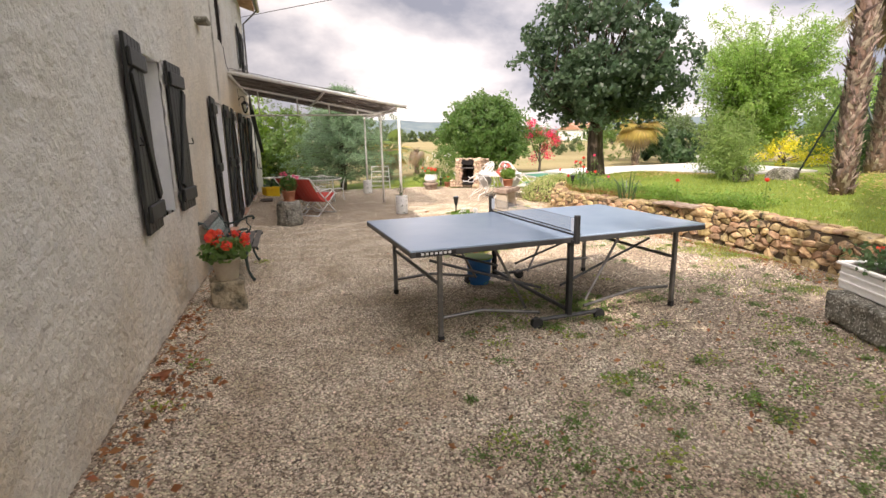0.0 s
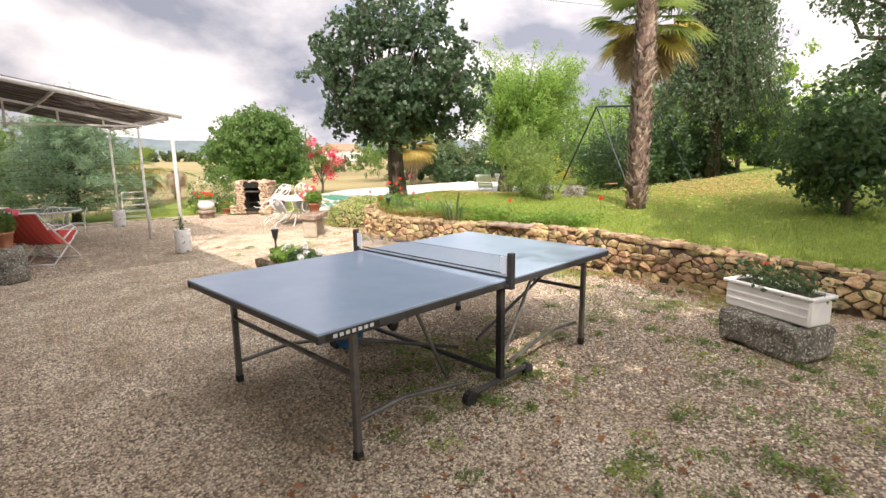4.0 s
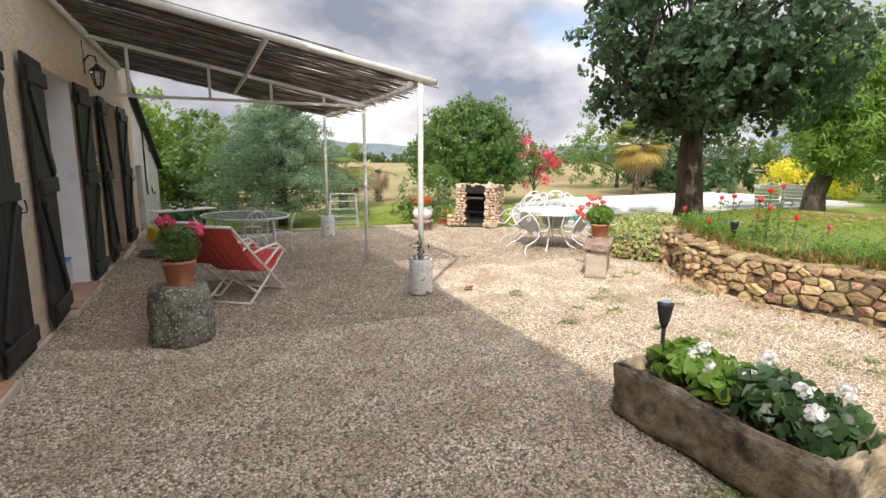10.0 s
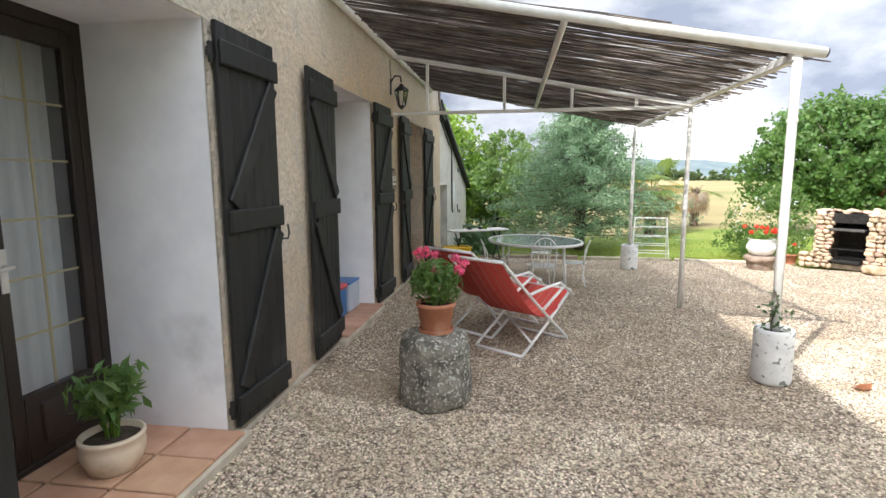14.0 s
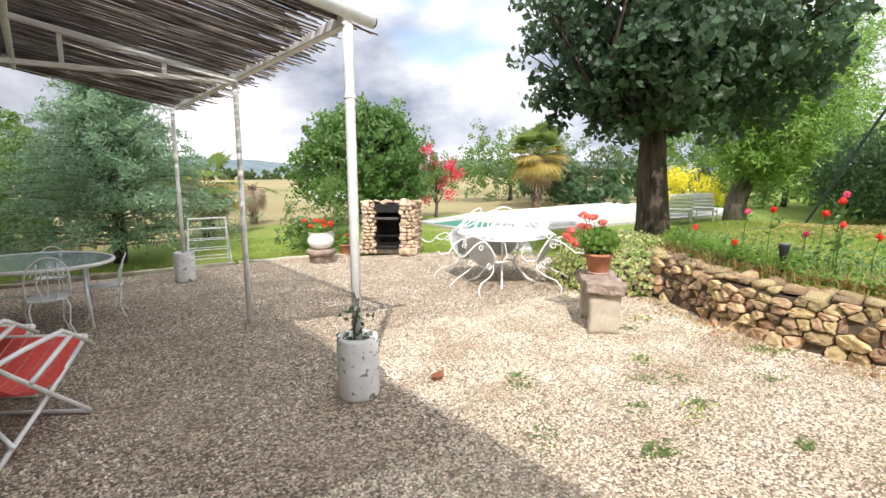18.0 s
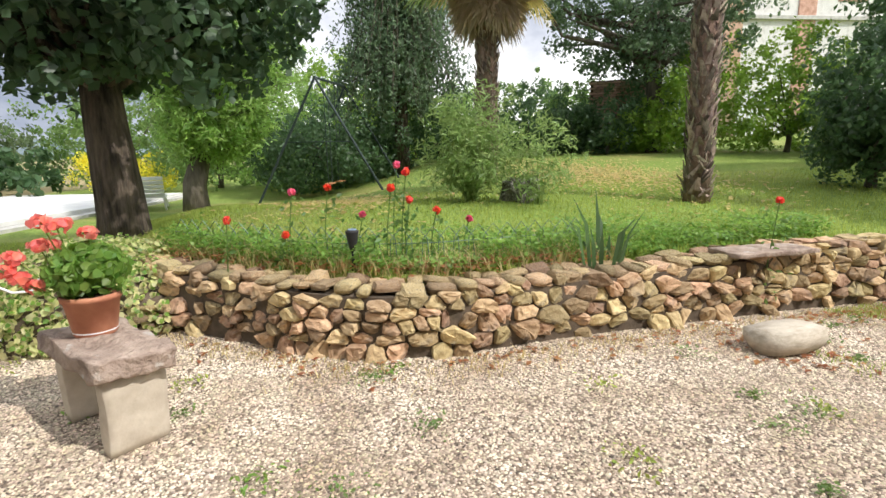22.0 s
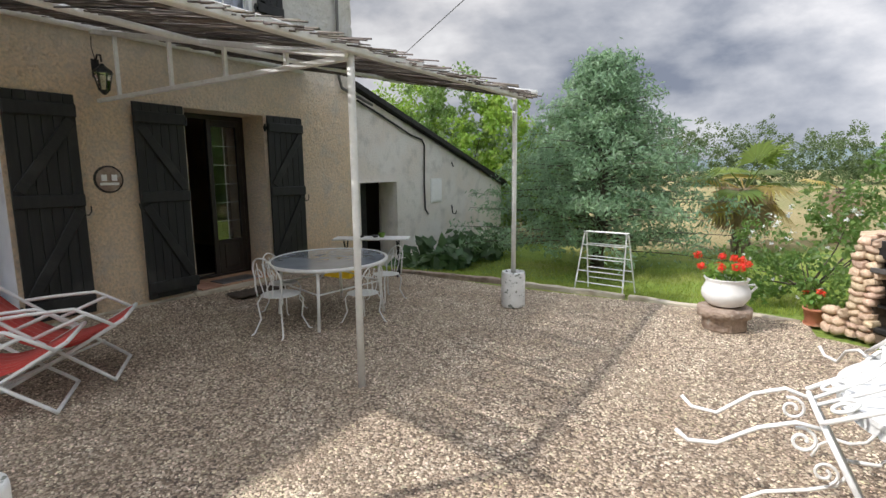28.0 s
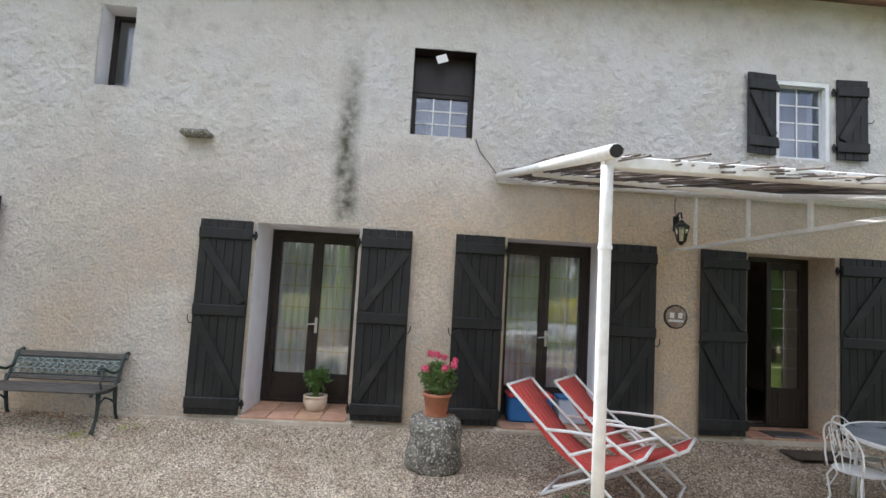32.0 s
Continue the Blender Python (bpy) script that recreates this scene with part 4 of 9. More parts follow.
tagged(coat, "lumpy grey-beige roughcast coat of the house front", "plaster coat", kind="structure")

other = Shape()
other.box(-8.0, -9.0, -0.4, -7.6, 15.84, EAVE)
other.box(-7.6, -9.0, -0.4, -0.75, -8.6, EAVE)
other.box(-7.6, 15.5, -0.4, -0.75, 15.84, EAVE)
structure("wall_back", other, PLASTER, "rear and end walls of the house in roughcast plaster", "wall")
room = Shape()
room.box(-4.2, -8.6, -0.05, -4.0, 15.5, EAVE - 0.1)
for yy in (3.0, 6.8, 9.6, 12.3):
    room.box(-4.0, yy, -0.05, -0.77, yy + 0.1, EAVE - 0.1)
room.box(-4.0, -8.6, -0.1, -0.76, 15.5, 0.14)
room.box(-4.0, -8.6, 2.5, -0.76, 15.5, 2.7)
structure("wall_inside", room, DARK_ROOM, "inner room walls in plaster coloured dark for lack of light", "wall")

# roof: a slab with two slopes and rows of half-round tiles along the eave
roof = Shape()
ridge_x, ridge_z = -4.0, EAVE + 1.35
for (xa, za), (xb, zb) in (((0.36, EAVE - 0.08), (ridge_x, ridge_z)), ((ridge_x, ridge_z), (-8.36, EAVE - 0.08))):
    roof.add([(xa, -9.4, za), (xb, -9.4, zb), (xb, 16.0, zb), (xa, 16.0, za), (xa, -9.4, za + 0.1), (xb, -9.4, zb + 0.1), (xb, 16.0, zb + 0.1), (xa, 16.0, za + 0.1)],
             [(0, 1, 2, 3), (7, 6, 5, 4), (0, 4, 5, 1), (2, 6, 7, 3), (0, 3, 7, 4), (1, 5, 6, 2)])
roof_ob = structure("roof", roof, ROOF_TILE, "low-pitched roof of old half-round clay tiles", "roof")
half = Shape()
for k in range(9):
    t = math.pi * k / 8
    for xx, zz in ((0.0, 0.0), (-0.42, 0.13)):
        half.v.append((xx, 0.09 * math.cos(t), zz + 0.07 * math.sin(t)))
        half.v.append((xx, 0.078 * math.cos(t), zz + 0.058 * math.sin(t)))
for k in range(8):
    a = 4 * k
    half.f += [(a, a + 4, a + 6, a + 2), (a + 1, a + 3, a + 7, a + 5), (a, a + 1, a + 5, a + 4)]
half_me = half.mesh("roof_tile", True)
half_me.materials.append(ROOF_TILE)
for k in range(int((16.0 - 2.0) / 0.2)):
    ob = new("roof_tile", half_me)
    ob.parent, ob.location = roof_ob, (0.42, 2.1 + 0.2 * k, EAVE + 0.0)

# gutter and downpipe at the house corner
gut = thing("gutter", (0, 0, 0), "grey zinc gutter and downpipe at the house corner", "gutter")
ch = Shape()
for k in range(7):
    t = math.pi * (1 + k / 6)
    for yy in (-9.2, 15.95):
        ch.v.append((0.44 + 0.065 * math.cos(t), yy, EAVE - 0.05 + 0.065 * math.sin(t)))
for k in range(6):
    ch.f.append((2 * k, 2 * k + 1, 2 * k + 3, 2 * k + 2))
part("channel", ch, TABLE_STEEL, gut, smooth=True)
part("downpipe", Shape().tube([(0.44, 15.7, EAVE - 0.1), (0.3, 15.66, EAVE - 0.25), (0.07, 15.5, EAVE - 0.5), (0.06, 15.5, 2.75), (0.06, 15.55, 2.62), (0.06, 16.2, 2.45)],
                              0.022, 8), TABLE_STEEL, gut, "dark run-off pipe", True)

# lean-to at the end of the house
ANNEX_HOLE = (15.93, 16.85, 0.05, 1.27)


def annex_top(y):
    return 2.66 + (y - 15.85) * (1.13 - 2.66) / (20.85 - 15.85)


structure("wall_annex", wall_sheet(15.85, 20.85, -0.8, annex_top, [ANNEX_HOLE], -0.4, -0.05), PALE_PLASTER, "whitish roughcast wall of the low lean-to", "wall")
an = Shape()
an.box(-4.5, 20.6, -0.8, -0.4, 20.85, 1.1)
an.box(-4.5, 15.86, -0.8, -4.3, 20.6, 1.1)
structure("wall_annex_end", an, PLASTER, "end wall of the low lean-to", "wall")
an = Shape()
ya, yb = 15.86, 21.0
za, zb = annex_top(ya) + 0.02, annex_top(yb) + 0.02
an.add([(-4.6, ya, za), (0.06, ya, za), (0.06, yb, zb), (-4.6, yb, zb), (-4.6, ya, za + 0.08), (0.06, ya, za + 0.08), (0.06, yb, zb + 0.08), (-4.6, yb, zb + 0.08)],
       [(3, 2, 1, 0), (4, 5, 6, 7), (0, 1, 5, 4), (1, 2, 6, 5), (2, 3, 7, 6), (3, 0, 4, 7)])
structure("roof_annex", an, DARK_METAL, "dark slate edge of the sloping lean-to roof", "roof")
reveal("reveal_8", ANNEX_HOLE, PALE_PLASTER, 0.36)
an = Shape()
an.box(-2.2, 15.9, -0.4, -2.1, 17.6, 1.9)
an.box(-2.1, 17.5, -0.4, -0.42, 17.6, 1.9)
structure("wall_annex_inside", an, DARK_ROOM, "lean-to inside coloured dark for lack of light", "wall")
structure("door_annex", Shape().box(-0.36, 15.93, 0.02, -0.31, 16.42, 1.25, 0.01), DARK_METAL, "dark half-open boarded door of the lean-to", "door")
cable = thing("wall_cable", (0, 0, 0), "black cable clipped along the lean-to wall", "cable")
part("cable", Shape().tube([(-0.02, 15.95, 2.5), (-0.02, 16.4, 2.36), (-0.02, 17.3, 2.06), (-0.02, 17.62, 2.0), (-0.02, 17.7, 1.9), (-0.02, 17.68, 1.2), (-0.02, 17.7, 0.75), (-0.02, 17.8, 0.66)], 0.016, 6), RUBBER, cable, smooth=True)
hook = thing("wall_hook", (-0.02, 18.62, 0), "small dark iron hook on the lean-to wall", "hook")
part("upper_hook", Shape().tube([(0, 0, 1.62), (0.03, 0.02, 1.52)], 0.012, 6), IRON, hook)
part("lower_hook", Shape().tube([(0, 0, 0.78), (0.02, 0.0, 0.62), (0.05, 0.06, 0.6), (0.05, 0.1, 0.66)], 0.012, 6), IRON, hook)
mbox = thing("meter_box", (-0.05, 18.1, 0.86), "flat white meter box on the lean-to wall", "meter box")
part("box_frame", Shape().box(0.0, -0.19, 0, 0.015, 0.19, 0.45, 0.004), WHITE_PAINT, mbox)
part("box_door", Shape().box(0.015, -0.165, 0.025, 0.025, 0.165, 0.425, 0.004), WHITE_BARE, mbox)

# terracotta thresholds with stone kerbs in front of the doors
tile_me = Shape().box(-0.145, -0.145, -0.012, 0.145, 0.145, 0.008, 0.004).mesh("tile")
tile_me.materials.append(TILE)
for k, (a, b) in enumerate(DOORS):
    step = structure("step_%d" % (k + 1), Shape().box(-0.76, a - 0.06, -0.1, 0.10, b + 0.06, SILL[k] - 0.012, 0.015).rough(0.004, 9), BENCH_STONE, "low stone threshold laid with terracotta tiles", "step")
    n = int((b - a) / 0.3)
    for i in range(n + 1):
        for j in range(2 + (k == 0)):
            ob = new("tile", tile_me)
            w = (b - a) / (n + 1)
            ob.parent, ob.location = step, (-0.10 - 0.3 * j + 0.05, a + w * (i + 0.5), SILL[k])
            ob.scale = (0.97, w / 0.3, 1)
door_kerb = Shape().box(0.0, -9, -0.2, 0.035, 15.84, 0.11, 0.01)
structure("plinth", door_kerb.rough(0.006, 6), BENCH_STONE, "rough cement foot along the base of the house wall", "plinth")

# ---- shutters ----


def shutter(w, h, boards=6, mirror=False, parent_name="shutter", group="door shutters"):
    """A ledged and braced shutter, lying in the y-z plane, its back at x = 0, hinge side at y = 0, opening side at y = w."""
    t = thing(parent_name, (0, 0, 0), "black-painted boarded shutter with braces, folded open against the wall", "shutter", group)
    bw = w / boards
    for k in range(boards):
        part("board", Shape().box(0.0, k * bw + 0.0015, 0, 0.026, (k + 1) * bw - 0.0015, h, 0.004), BLACK_PAINT, t)
    rails = [0.06, h * 0.5, h - 0.2] if h > 1.5 else [0.08, h - 0.2]
    for z in rails:
        part("ledge", Shape().box(0.026, 0.0 if z != rails[0] else -0.01, z, 0.052, w, z + 0.115, 0.008), BLACK_PAINT, t)
    for za, zb in zip(rails, rails[1:]):
        y0, y1 = (0.03, w - 0.03)
        a, b = Vector((0.028, y0, za + 0.115)), Vector((0.028, y1, zb))
        d = (b - a)
        ang = math.degrees(math.atan2(d.z, d.y))
        m = Matrix.Translation((a + b) / 2) @ pose(0, 0, 0, ang, 0, 0)
        part("brace", Shape().box(-0.002, -d.length / 2 + 0.03, -0.045, 0.02, d.length / 2 - 0.03, 0.045, 0.005), BLACK_PAINT, t, m=m)
    for z in (rails[0] + 0.05, rails[-1] + 0.05):
        part("hinge", Shape().box(0.0, -0.05, z - 0.02, 0.012, 0.02, z + 0.02, 0.003).tube([(0.01, -0.03, z - 0.045), (0.01, -0.03, z + 0.045)], 0.012, 8), IRON, t)
    part("latch", Shape().tube([(0.03, w - 0.02, h * 0.46), (0.06, w + 0.01, h * 0.46), (0.06, w + 0.03, h * 0.475), (0.05, w + 0.035, h * 0.5)], 0.006, 6), IRON, t)
    return t


SH_W, SH_H, SH_Z = 0.53, 1.98, 0.15
first_shutter = shutter(SH_W, SH_H)


def set_shutter(src, y, z, flip, tilt=0.0):
    """flip: the hinge lies on the far side. The shutter stands a little off the wall."""
    m = Matrix.Translation((0.022, y, z)) @ pose(0, 0, 0, 0, 0, -tilt if not flip else tilt)
    if flip:
        m = m @ Matrix.Diagonal((1, -1, 1, 1))
    ob = copy_thing(src, m)
    ob.matrix_basis = m
    return ob


for k, (a, b) in enumerate(DOORS):
    for flip, y in ((True, a - 0.03), (False, b + 0.03)):
        if k == 0 and flip:
            first_shutter.matrix_basis = Matrix.Translation((0.022, y, SH_Z)) @ pose(0, 0, 0, 0, 0, 1.5) @ Matrix.Diagonal((1, -1, 1, 1))
        else:
            set_shutter(first_shutter, y, SH_Z, flip, 1.5 + k * 0.6)
ws = shutter(0.46, 1.28, 5, group="window shutters")
ws.matrix_basis = Matrix.Translation((0.022, WIN1[0] - 0.03, 0.95)) @ pose(0, 0, 0, 0, 0, 2.0) @ Matrix.Diagonal((1, -1, 1, 1))
set_shutter(ws, WIN1[1] + 0.12, 0.95, False, 3.0)
us_ = shutter(0.35, 0.93, 4, group="upper window shutters")
us_.matrix_basis = Matrix.Translation((0.022, UPPER[0] - 0.02, 3.24)) @ pose(0, 0, 0, 0, 0, 5) @ Matrix.Diagonal((1, -1, 1, 1))
set_shutter(us_, UPPER[1] + 0.06, 3.24, False, 4.0)

# ---- glazed doors and windows ----


def glazed_leaf(name, w, z0, z1, panel, cols, rows, parent, m, gilt=True):
    """One door or window leaf in the y-z plane, from y = 0 to w."""
    leaf = part(name, Shape().box(0, 0, z0, 0.045, 0.06, z1, 0.005).box(0, w - 0.06, z0, 0.045, w, z1, 0.005)
                .box(0, 0.06, z1 - 0.08, 0.045, w - 0.06, z1, 0.005).box(0, 0.06, z0, 0.045, w - 0.06, z0 + panel, 0.005), BROWN_FRAME, parent, m=m)
    if panel > 0.2:
        part("panel", Shape().box(0.04, 0.13, z0 + 0.06, 0.055, w - 0.13, z0 + panel - 0.05, 0.01), BROWN_FRAME, leaf)
    gz0, gz1, gy0, gy1 = z0 + panel, z1 - 0.08, 0.06, w - 0.06
    pane = part("pane", Shape().box(0.02, gy0, gz0, 0.025, gy1, gz1), GLASS, leaf)
    pane.visible_shadow = False
    bars = MUNTIN if gilt else WHITE_BARE
    for c in range(1, cols):
        y = gy0 + (gy1 - gy0) * c / cols
        part("glazing_bar", Shape().box(0.013, y - 0.006, gz0, 0.0185, y + 0.006, gz1), bars, leaf)
    for r in range(1, rows):
        z = gz0 + (gz1 - gz0) * r / rows
        part("glazing_bar", Shape().box(0.0125, gy0, z - 0.005, 0.018, gy1, z + 0.005), bars, leaf)
    return leaf


def curtain(name, y0, y1, z0, z1, x, label):
    """A hanging net curtain with folds."""
    t = thing(name, (x, 0, z0), label, "curtain")
    n = 60
    vs = []
    for i in range(n + 1):
        y = y0 + (y1 - y0) * i / n
        for z in (0, (z1 - z0) * 0.5, z1 - z0):
            vs.append((0.018 * math.sin(i * 1.15) + 0.008 * math.sin(i * 0.41 + z), y, z))
    fs = [(3 * i + j, 3 * i + 3 + j, 3 * i + 4 + j, 3 * i + 1 + j) for i in range(n) for j in range(2)]
    s = Shape().add(vs, fs)
    part("cloth", s, CURTAIN, t, smooth=True)
    part("rod", Shape().tube([(0, y0 - 0.03, z1 - z0 + 0.01), (0, y1 + 0.03, z1 - z0 + 0.01)], 0.008, 8), BRASS, t)
    return t


def door_frame(name, hole, x, label):
    a, b, z0, z1 = hole
    d = structure(name, Shape().box(x - 0.03, a, z0, x + 0.03, a + 0.05, z1, 0.004).box(x - 0.03, b - 0.05, z0, x + 0.03, b, z1, 0.004)
                  .box(x - 0.03, a + 0.05, z1 - 0.06, x + 0.03, b - 0.05, z1, 0.004).box(x - 0.03, a + 0.05, z0, x + 0.03, b - 0.05, z0 + 0.03, 0.004), BROWN_FRAME, label, "door")
    return d


for k, (a, b) in enumerate(DOORS):
    DX = -DOOR_DEPTH[k]
    d = door_frame("door_%d" % (k + 1), (a, b, SILL[k] + 0.01, DOOR_TOP), DX, "dark brown glazed double door behind open shutters")
    w = (b - a - 0.1) / 2
    z0, z1 = SILL[k] + 0.04, DOOR_TOP - 0.06
    if k < 2:
        for y in (a + 0.05, a + 0.05 + w):
            leaf = glazed_leaf("door_leaf", w, z0, z1, 0.30, 2, 6, d, Matrix.Translation((DX - 0.02, y, 0)))
        part("door_handle", Shape().tube([(DX + 0.03, a + 0.05 + w + 0.035, 1.06), (DX + 0.08, a + 0.05 + w + 0.035, 1.06), (DX + 0.08, a + 0.05 + w - 0.07, 1.05)], 0.009, 8)
             .box(DX + 0.027, a + 0.05 + w + 0.018, 0.95, DX + 0.034, a + 0.05 + w + 0.052, 1.13, 0.003), PALE_METAL, d, "pale metal lever handle")
        curtain("curtain", a + 0.1, b - 0.1, z0 + 0.05, z1 - 0.05, DX - 0.10, "pleated white net curtain behind the door glass")
    else:
        glazed_leaf("door_leaf", w, z0, z1, 0.42, 2, 6, d, Matrix.Translation((DX - 0.02, a + 0.05 + w, 0)), False)
        glazed_leaf("door_leaf", w, z0, z1, 0.42, 2, 6, d, Matrix.Translation((DX - 0.02, a + 0.06, 0)) @ pose(0, 0, 0, 0, 0, 72), False)


def window(name, hole, x, cols, rows, mat, label, glass=None):
    a, b, z0, z1 = hole
    f = 0.05
    w = structure(name, Shape(), mat, label, "window")
    part("window_frame", Shape().box(x - 0.025, a, z0, x + 0.025, a + f, z1, 0.004).box(x - 0.025, b - f, z0, x + 0.025, b, z1, 0.004)
         .box(x - 0.025, a + f, z1 - f, x + 0.025, b - f, z1, 0.004).box(x - 0.025, a + f, z0, x + 0.025, b - f, z0 + f, 0.004), mat, w)
    pane = part("pane", Shape().box(x - 0.003, a + f, z0 + f, x + 0.003, b - f, z1 - f), glass or GLASS, w)
    pane.visible_shadow = False
    for c in range(1, cols):
        y = a + f + (b - a - 2 * f) * c / cols
        part("glazing_bar", Shape().box(x + 0.004, y - 0.008, z0 + f, x + 0.012, y + 0.008, z1 - f), WHITE_BARE, w)
    for r in range(1, rows):
        z = z0 + f + (z1 - z0 - 2 * f) * r / rows
        part("glazing_bar", Shape().box(x + 0.0045, a + f, z - 0.008, x + 0.0115, b - f, z + 0.008), WHITE_BARE, w)
    return w


window("window_1", WIN1, -0.25, 2, 3, BROWN_FRAME, "small-paned ground floor window in a white reveal")
window("window_2", NARROW, -0.25, 1, 1, BROWN_FRAME, "narrow slit window in a deep white reveal")
LOW_SASH = (ARCH[0], ARCH[1], ARCH[2], ARCH[2] + 0.56 * (ARCH[3] - ARCH[2]))
window("window_3", LOW_SASH, -0.22, 3, 3, BROWN_FRAME, "arched loft window, small panes below a dark panel standing for shaded glass", glass=SKY_GLASS)
# added dark panel: stands in for the upper panes, which mirror no sky
structure("window_board", Shape().box(-0.24, ARCH[0] + 0.004, LOW_SASH[3], -0.19, ARCH[1] - 0.004, ARCH[3] - 0.004, 0.004), BROWN_FRAME, "added panel, dark like the shaded upper glass of the loft window", "window board")
window("window_4", UPPER, -0.10, 2, 4, WHITE_BARE, "white-framed upper window between black shutters", glass=SKY_GLASS)
head = Shape()
for k in range(13):
    t = k / 12
    y = ARCH[0] + (ARCH[1] - ARCH[0]) * t
    head.v += [(0.001, y, 4.155), (0.001, y, 4.155 + 0.09 * math.sin(math.pi * t)), (-0.06, y, 4.155), (-0.06, y, 4.155 + 0.09 * math.sin(math.pi * t))]
for k in range(12):
    a = 4 * k
    head.f += [(a, a + 4, a + 5, a + 1), (a + 1, a + 5, a + 7, a + 3)]
structure("trim_arch", head, BROWN_FRAME, "dark arched head over the loft window", "trim")
card = thing("tag", (0.0, 9.70, 4.02), "small white paper tag hanging in the loft window", "tag")
part("tag", Shape().box(-0.004, -0.06, 0, 0.0, 0.06, 0.09, 0.001), WHITE_BARE, card, m=pose(0, 0, 0, 20, 0, 0))
surround = Shape().box(-0.06, UPPER[0] - 0.0, UPPER[2], 0.004, UPPER[0] + 0.045, UPPER[3]).box(-0.06, UPPER[1] - 0.045, UPPER[2], 0.004, UPPER[1], UPPER[3]) \
    .box(-0.06, UPPER[0] + 0.045, UPPER[3] - 0.05, 0.004, UPPER[1] - 0.045, UPPER[3])
structure("trim_window", surround, WHITE_BARE, "white painted surround of the upper window", "trim")

ledge = thing("stone_ledge", (0, 7.17, 2.98), "small mossy stone ledge jutting from the wall", "ledge")
part("stone", Shape().box(-0.1, -0.15, 0, 0.16, 0.15, 0.06, 0.02).rough(0.02, 9), OLD_STONE, ledge)

# wall lantern
lan = thing("wall_lantern", (0.0, 12.36, 2.36), "black iron wall lantern with glass sides", "wall lamp")
part("back_plate", Shape().box(0, -0.035, -0.05, 0.015, 0.035, 0.12, 0.004), IRON, lan)
part("arm", Shape().tube([(0.01, 0, 0.08), (0.06, 0, 0.15), (0.12, 0, 0.14), (0.13, 0, 0.08)], 0.009, 8), IRON, lan)
part("roof", Shape().lathe([(0.085, 0.0), (0.07, 0.03), (0.03, 0.06), (0.012, 0.085)], (0.13, 0, -0.02), 6), IRON, lan)
g = part("glass", Shape().lathe([(0.04, -0.17), (0.07, -0.022)], (0.13, 0, 0), 6), GLASS, lan)
g.visible_shadow = False
bars = Shape()
for k in range(6):
    t = math.pi * k / 3
    bars.tube([(0.13 + 0.042 * math.cos(t), 0.042 * math.sin(t), -0.175), (0.13 + 0.073 * math.cos(t), 0.073 * math.sin(t), -0.02)], 0.005, 5)
part("cage", bars, IRON, lan)
part("base", Shape().lathe([(0.012, -0.21), (0.03, -0.19), (0.045, -0.17)], (0.13, 0, 0), 6), IRON, lan)
part("wire", Shape().tube([(0.02, 0.0, 0.1), (0.01, -0.02, 0.22), (0.01, -0.01, 0.36)], 0.004, 5), RUBBER, lan)

# round plaque
plq = thing("wall_plaque", (0.0, 12.37, 1.38), "round dark wall plaque with painted picture, hung on the wall", "plaque")
part("disc", Shape().tube([(0.005, 0, 0), (0.025, 0, 0)], 0.13, 24), DARK_METAL, plq)
part("picture", Shape().tube([(0.025, 0, 0), (0.029, 0, 0)], 0.115, 24), SLAB_STONE, plq)
for yy in (-0.045, 0.045):
    part("window_shape", Shape().box(0.029, yy - 0.025, -0.015, 0.034, yy + 0.025, 0.045, 0.003), WHITE_BARE, plq)
part("caption_bar", Shape().box(0.029, -0.085, -0.055, 0.033, 0.085, -0.03, 0.002), WHITE_PAINT, plq)

# ---- pergola ----
PY0, PY1, PYM, PX = 10.36, 14.84, 12.35, 3.17
POSTS = [(3.17, 10.38), (3.14, 12.38), (3.10, 14.82)]
perg = thing("pergola", (0, 0, 0), "white tubular steel pergola roofed with dark reed matting", "pergola")


def roof_z(x):
    return 2.76 + (2.15 - 2.76) * x / 3.17


for k, (x, y) in enumerate(POSTS):
    z0 = 0.0 if k == 1 else 0.3
    part("post", Shape().tube([(x, y, z0), (x, y, 1.2), (x, y, 1.9), (x, y, 2.14)], 0.029 if k == 0 else 0.024, 12), WHITE_PAINT, perg, smooth=True)
    if k == 0:
        part("collar", Shape().tube([(x, y, 1.75), (x, y, 1.77)], 0.034, 12), WHITE_PAINT, perg)
for y in (PY0, PY1):
    part("side_beam", Shape().tube([(0.02, y, roof_z(0) + 0.03), (1.6, y, roof_z(1.6) + 0.04), (3.32, y, roof_z(3.32) + 0.05)], 0.035, 12), WHITE_PAINT, perg, smooth=True)
part("end_plug", Shape().tube([(3.31, PY0, roof_z(3.31) + 0.05), (3.33, PY0, roof_z(3.33) + 0.05)], 0.030, 12), RUBBER, perg)
part("front_beam", Shape().box(3.13, PY0, 2.13, 3.19, PY1 + 0.05, 2.19, 0.006), WHITE_PAINT, perg)
part("wall_beam", Shape().tube([(0.04, PY0, 2.74), (0.04, PY1, 2.74)], 0.03, 10), WHITE_PAINT, perg, smooth=True)
part("truss_top_chord", Shape().box(-0.02, -0.02, -0.02, 3.2, 0.02, 0.02, 0.004), WHITE_PAINT, perg,
     m=Matrix.Translation((0.0, PYM, 2.72)) @ pose(0, 0, 0, 0, math.degrees(math.atan2(0.61, 3.17)), 0))
part("truss_bottom_chord", Shape().box(0.03, PYM - 0.018, 2.085, 3.13, PYM + 0.018, 2.12, 0.004), WHITE_PAINT, perg)
for x in (0.42, 1.25, 1.95, 2.6):
    part("truss_strut", Shape().box(x - 0.016, PYM - 0.014, 2.12, x + 0.016, PYM + 0.014, roof_z(x) - 0.03, 0.003), WHITE_PAINT, perg)
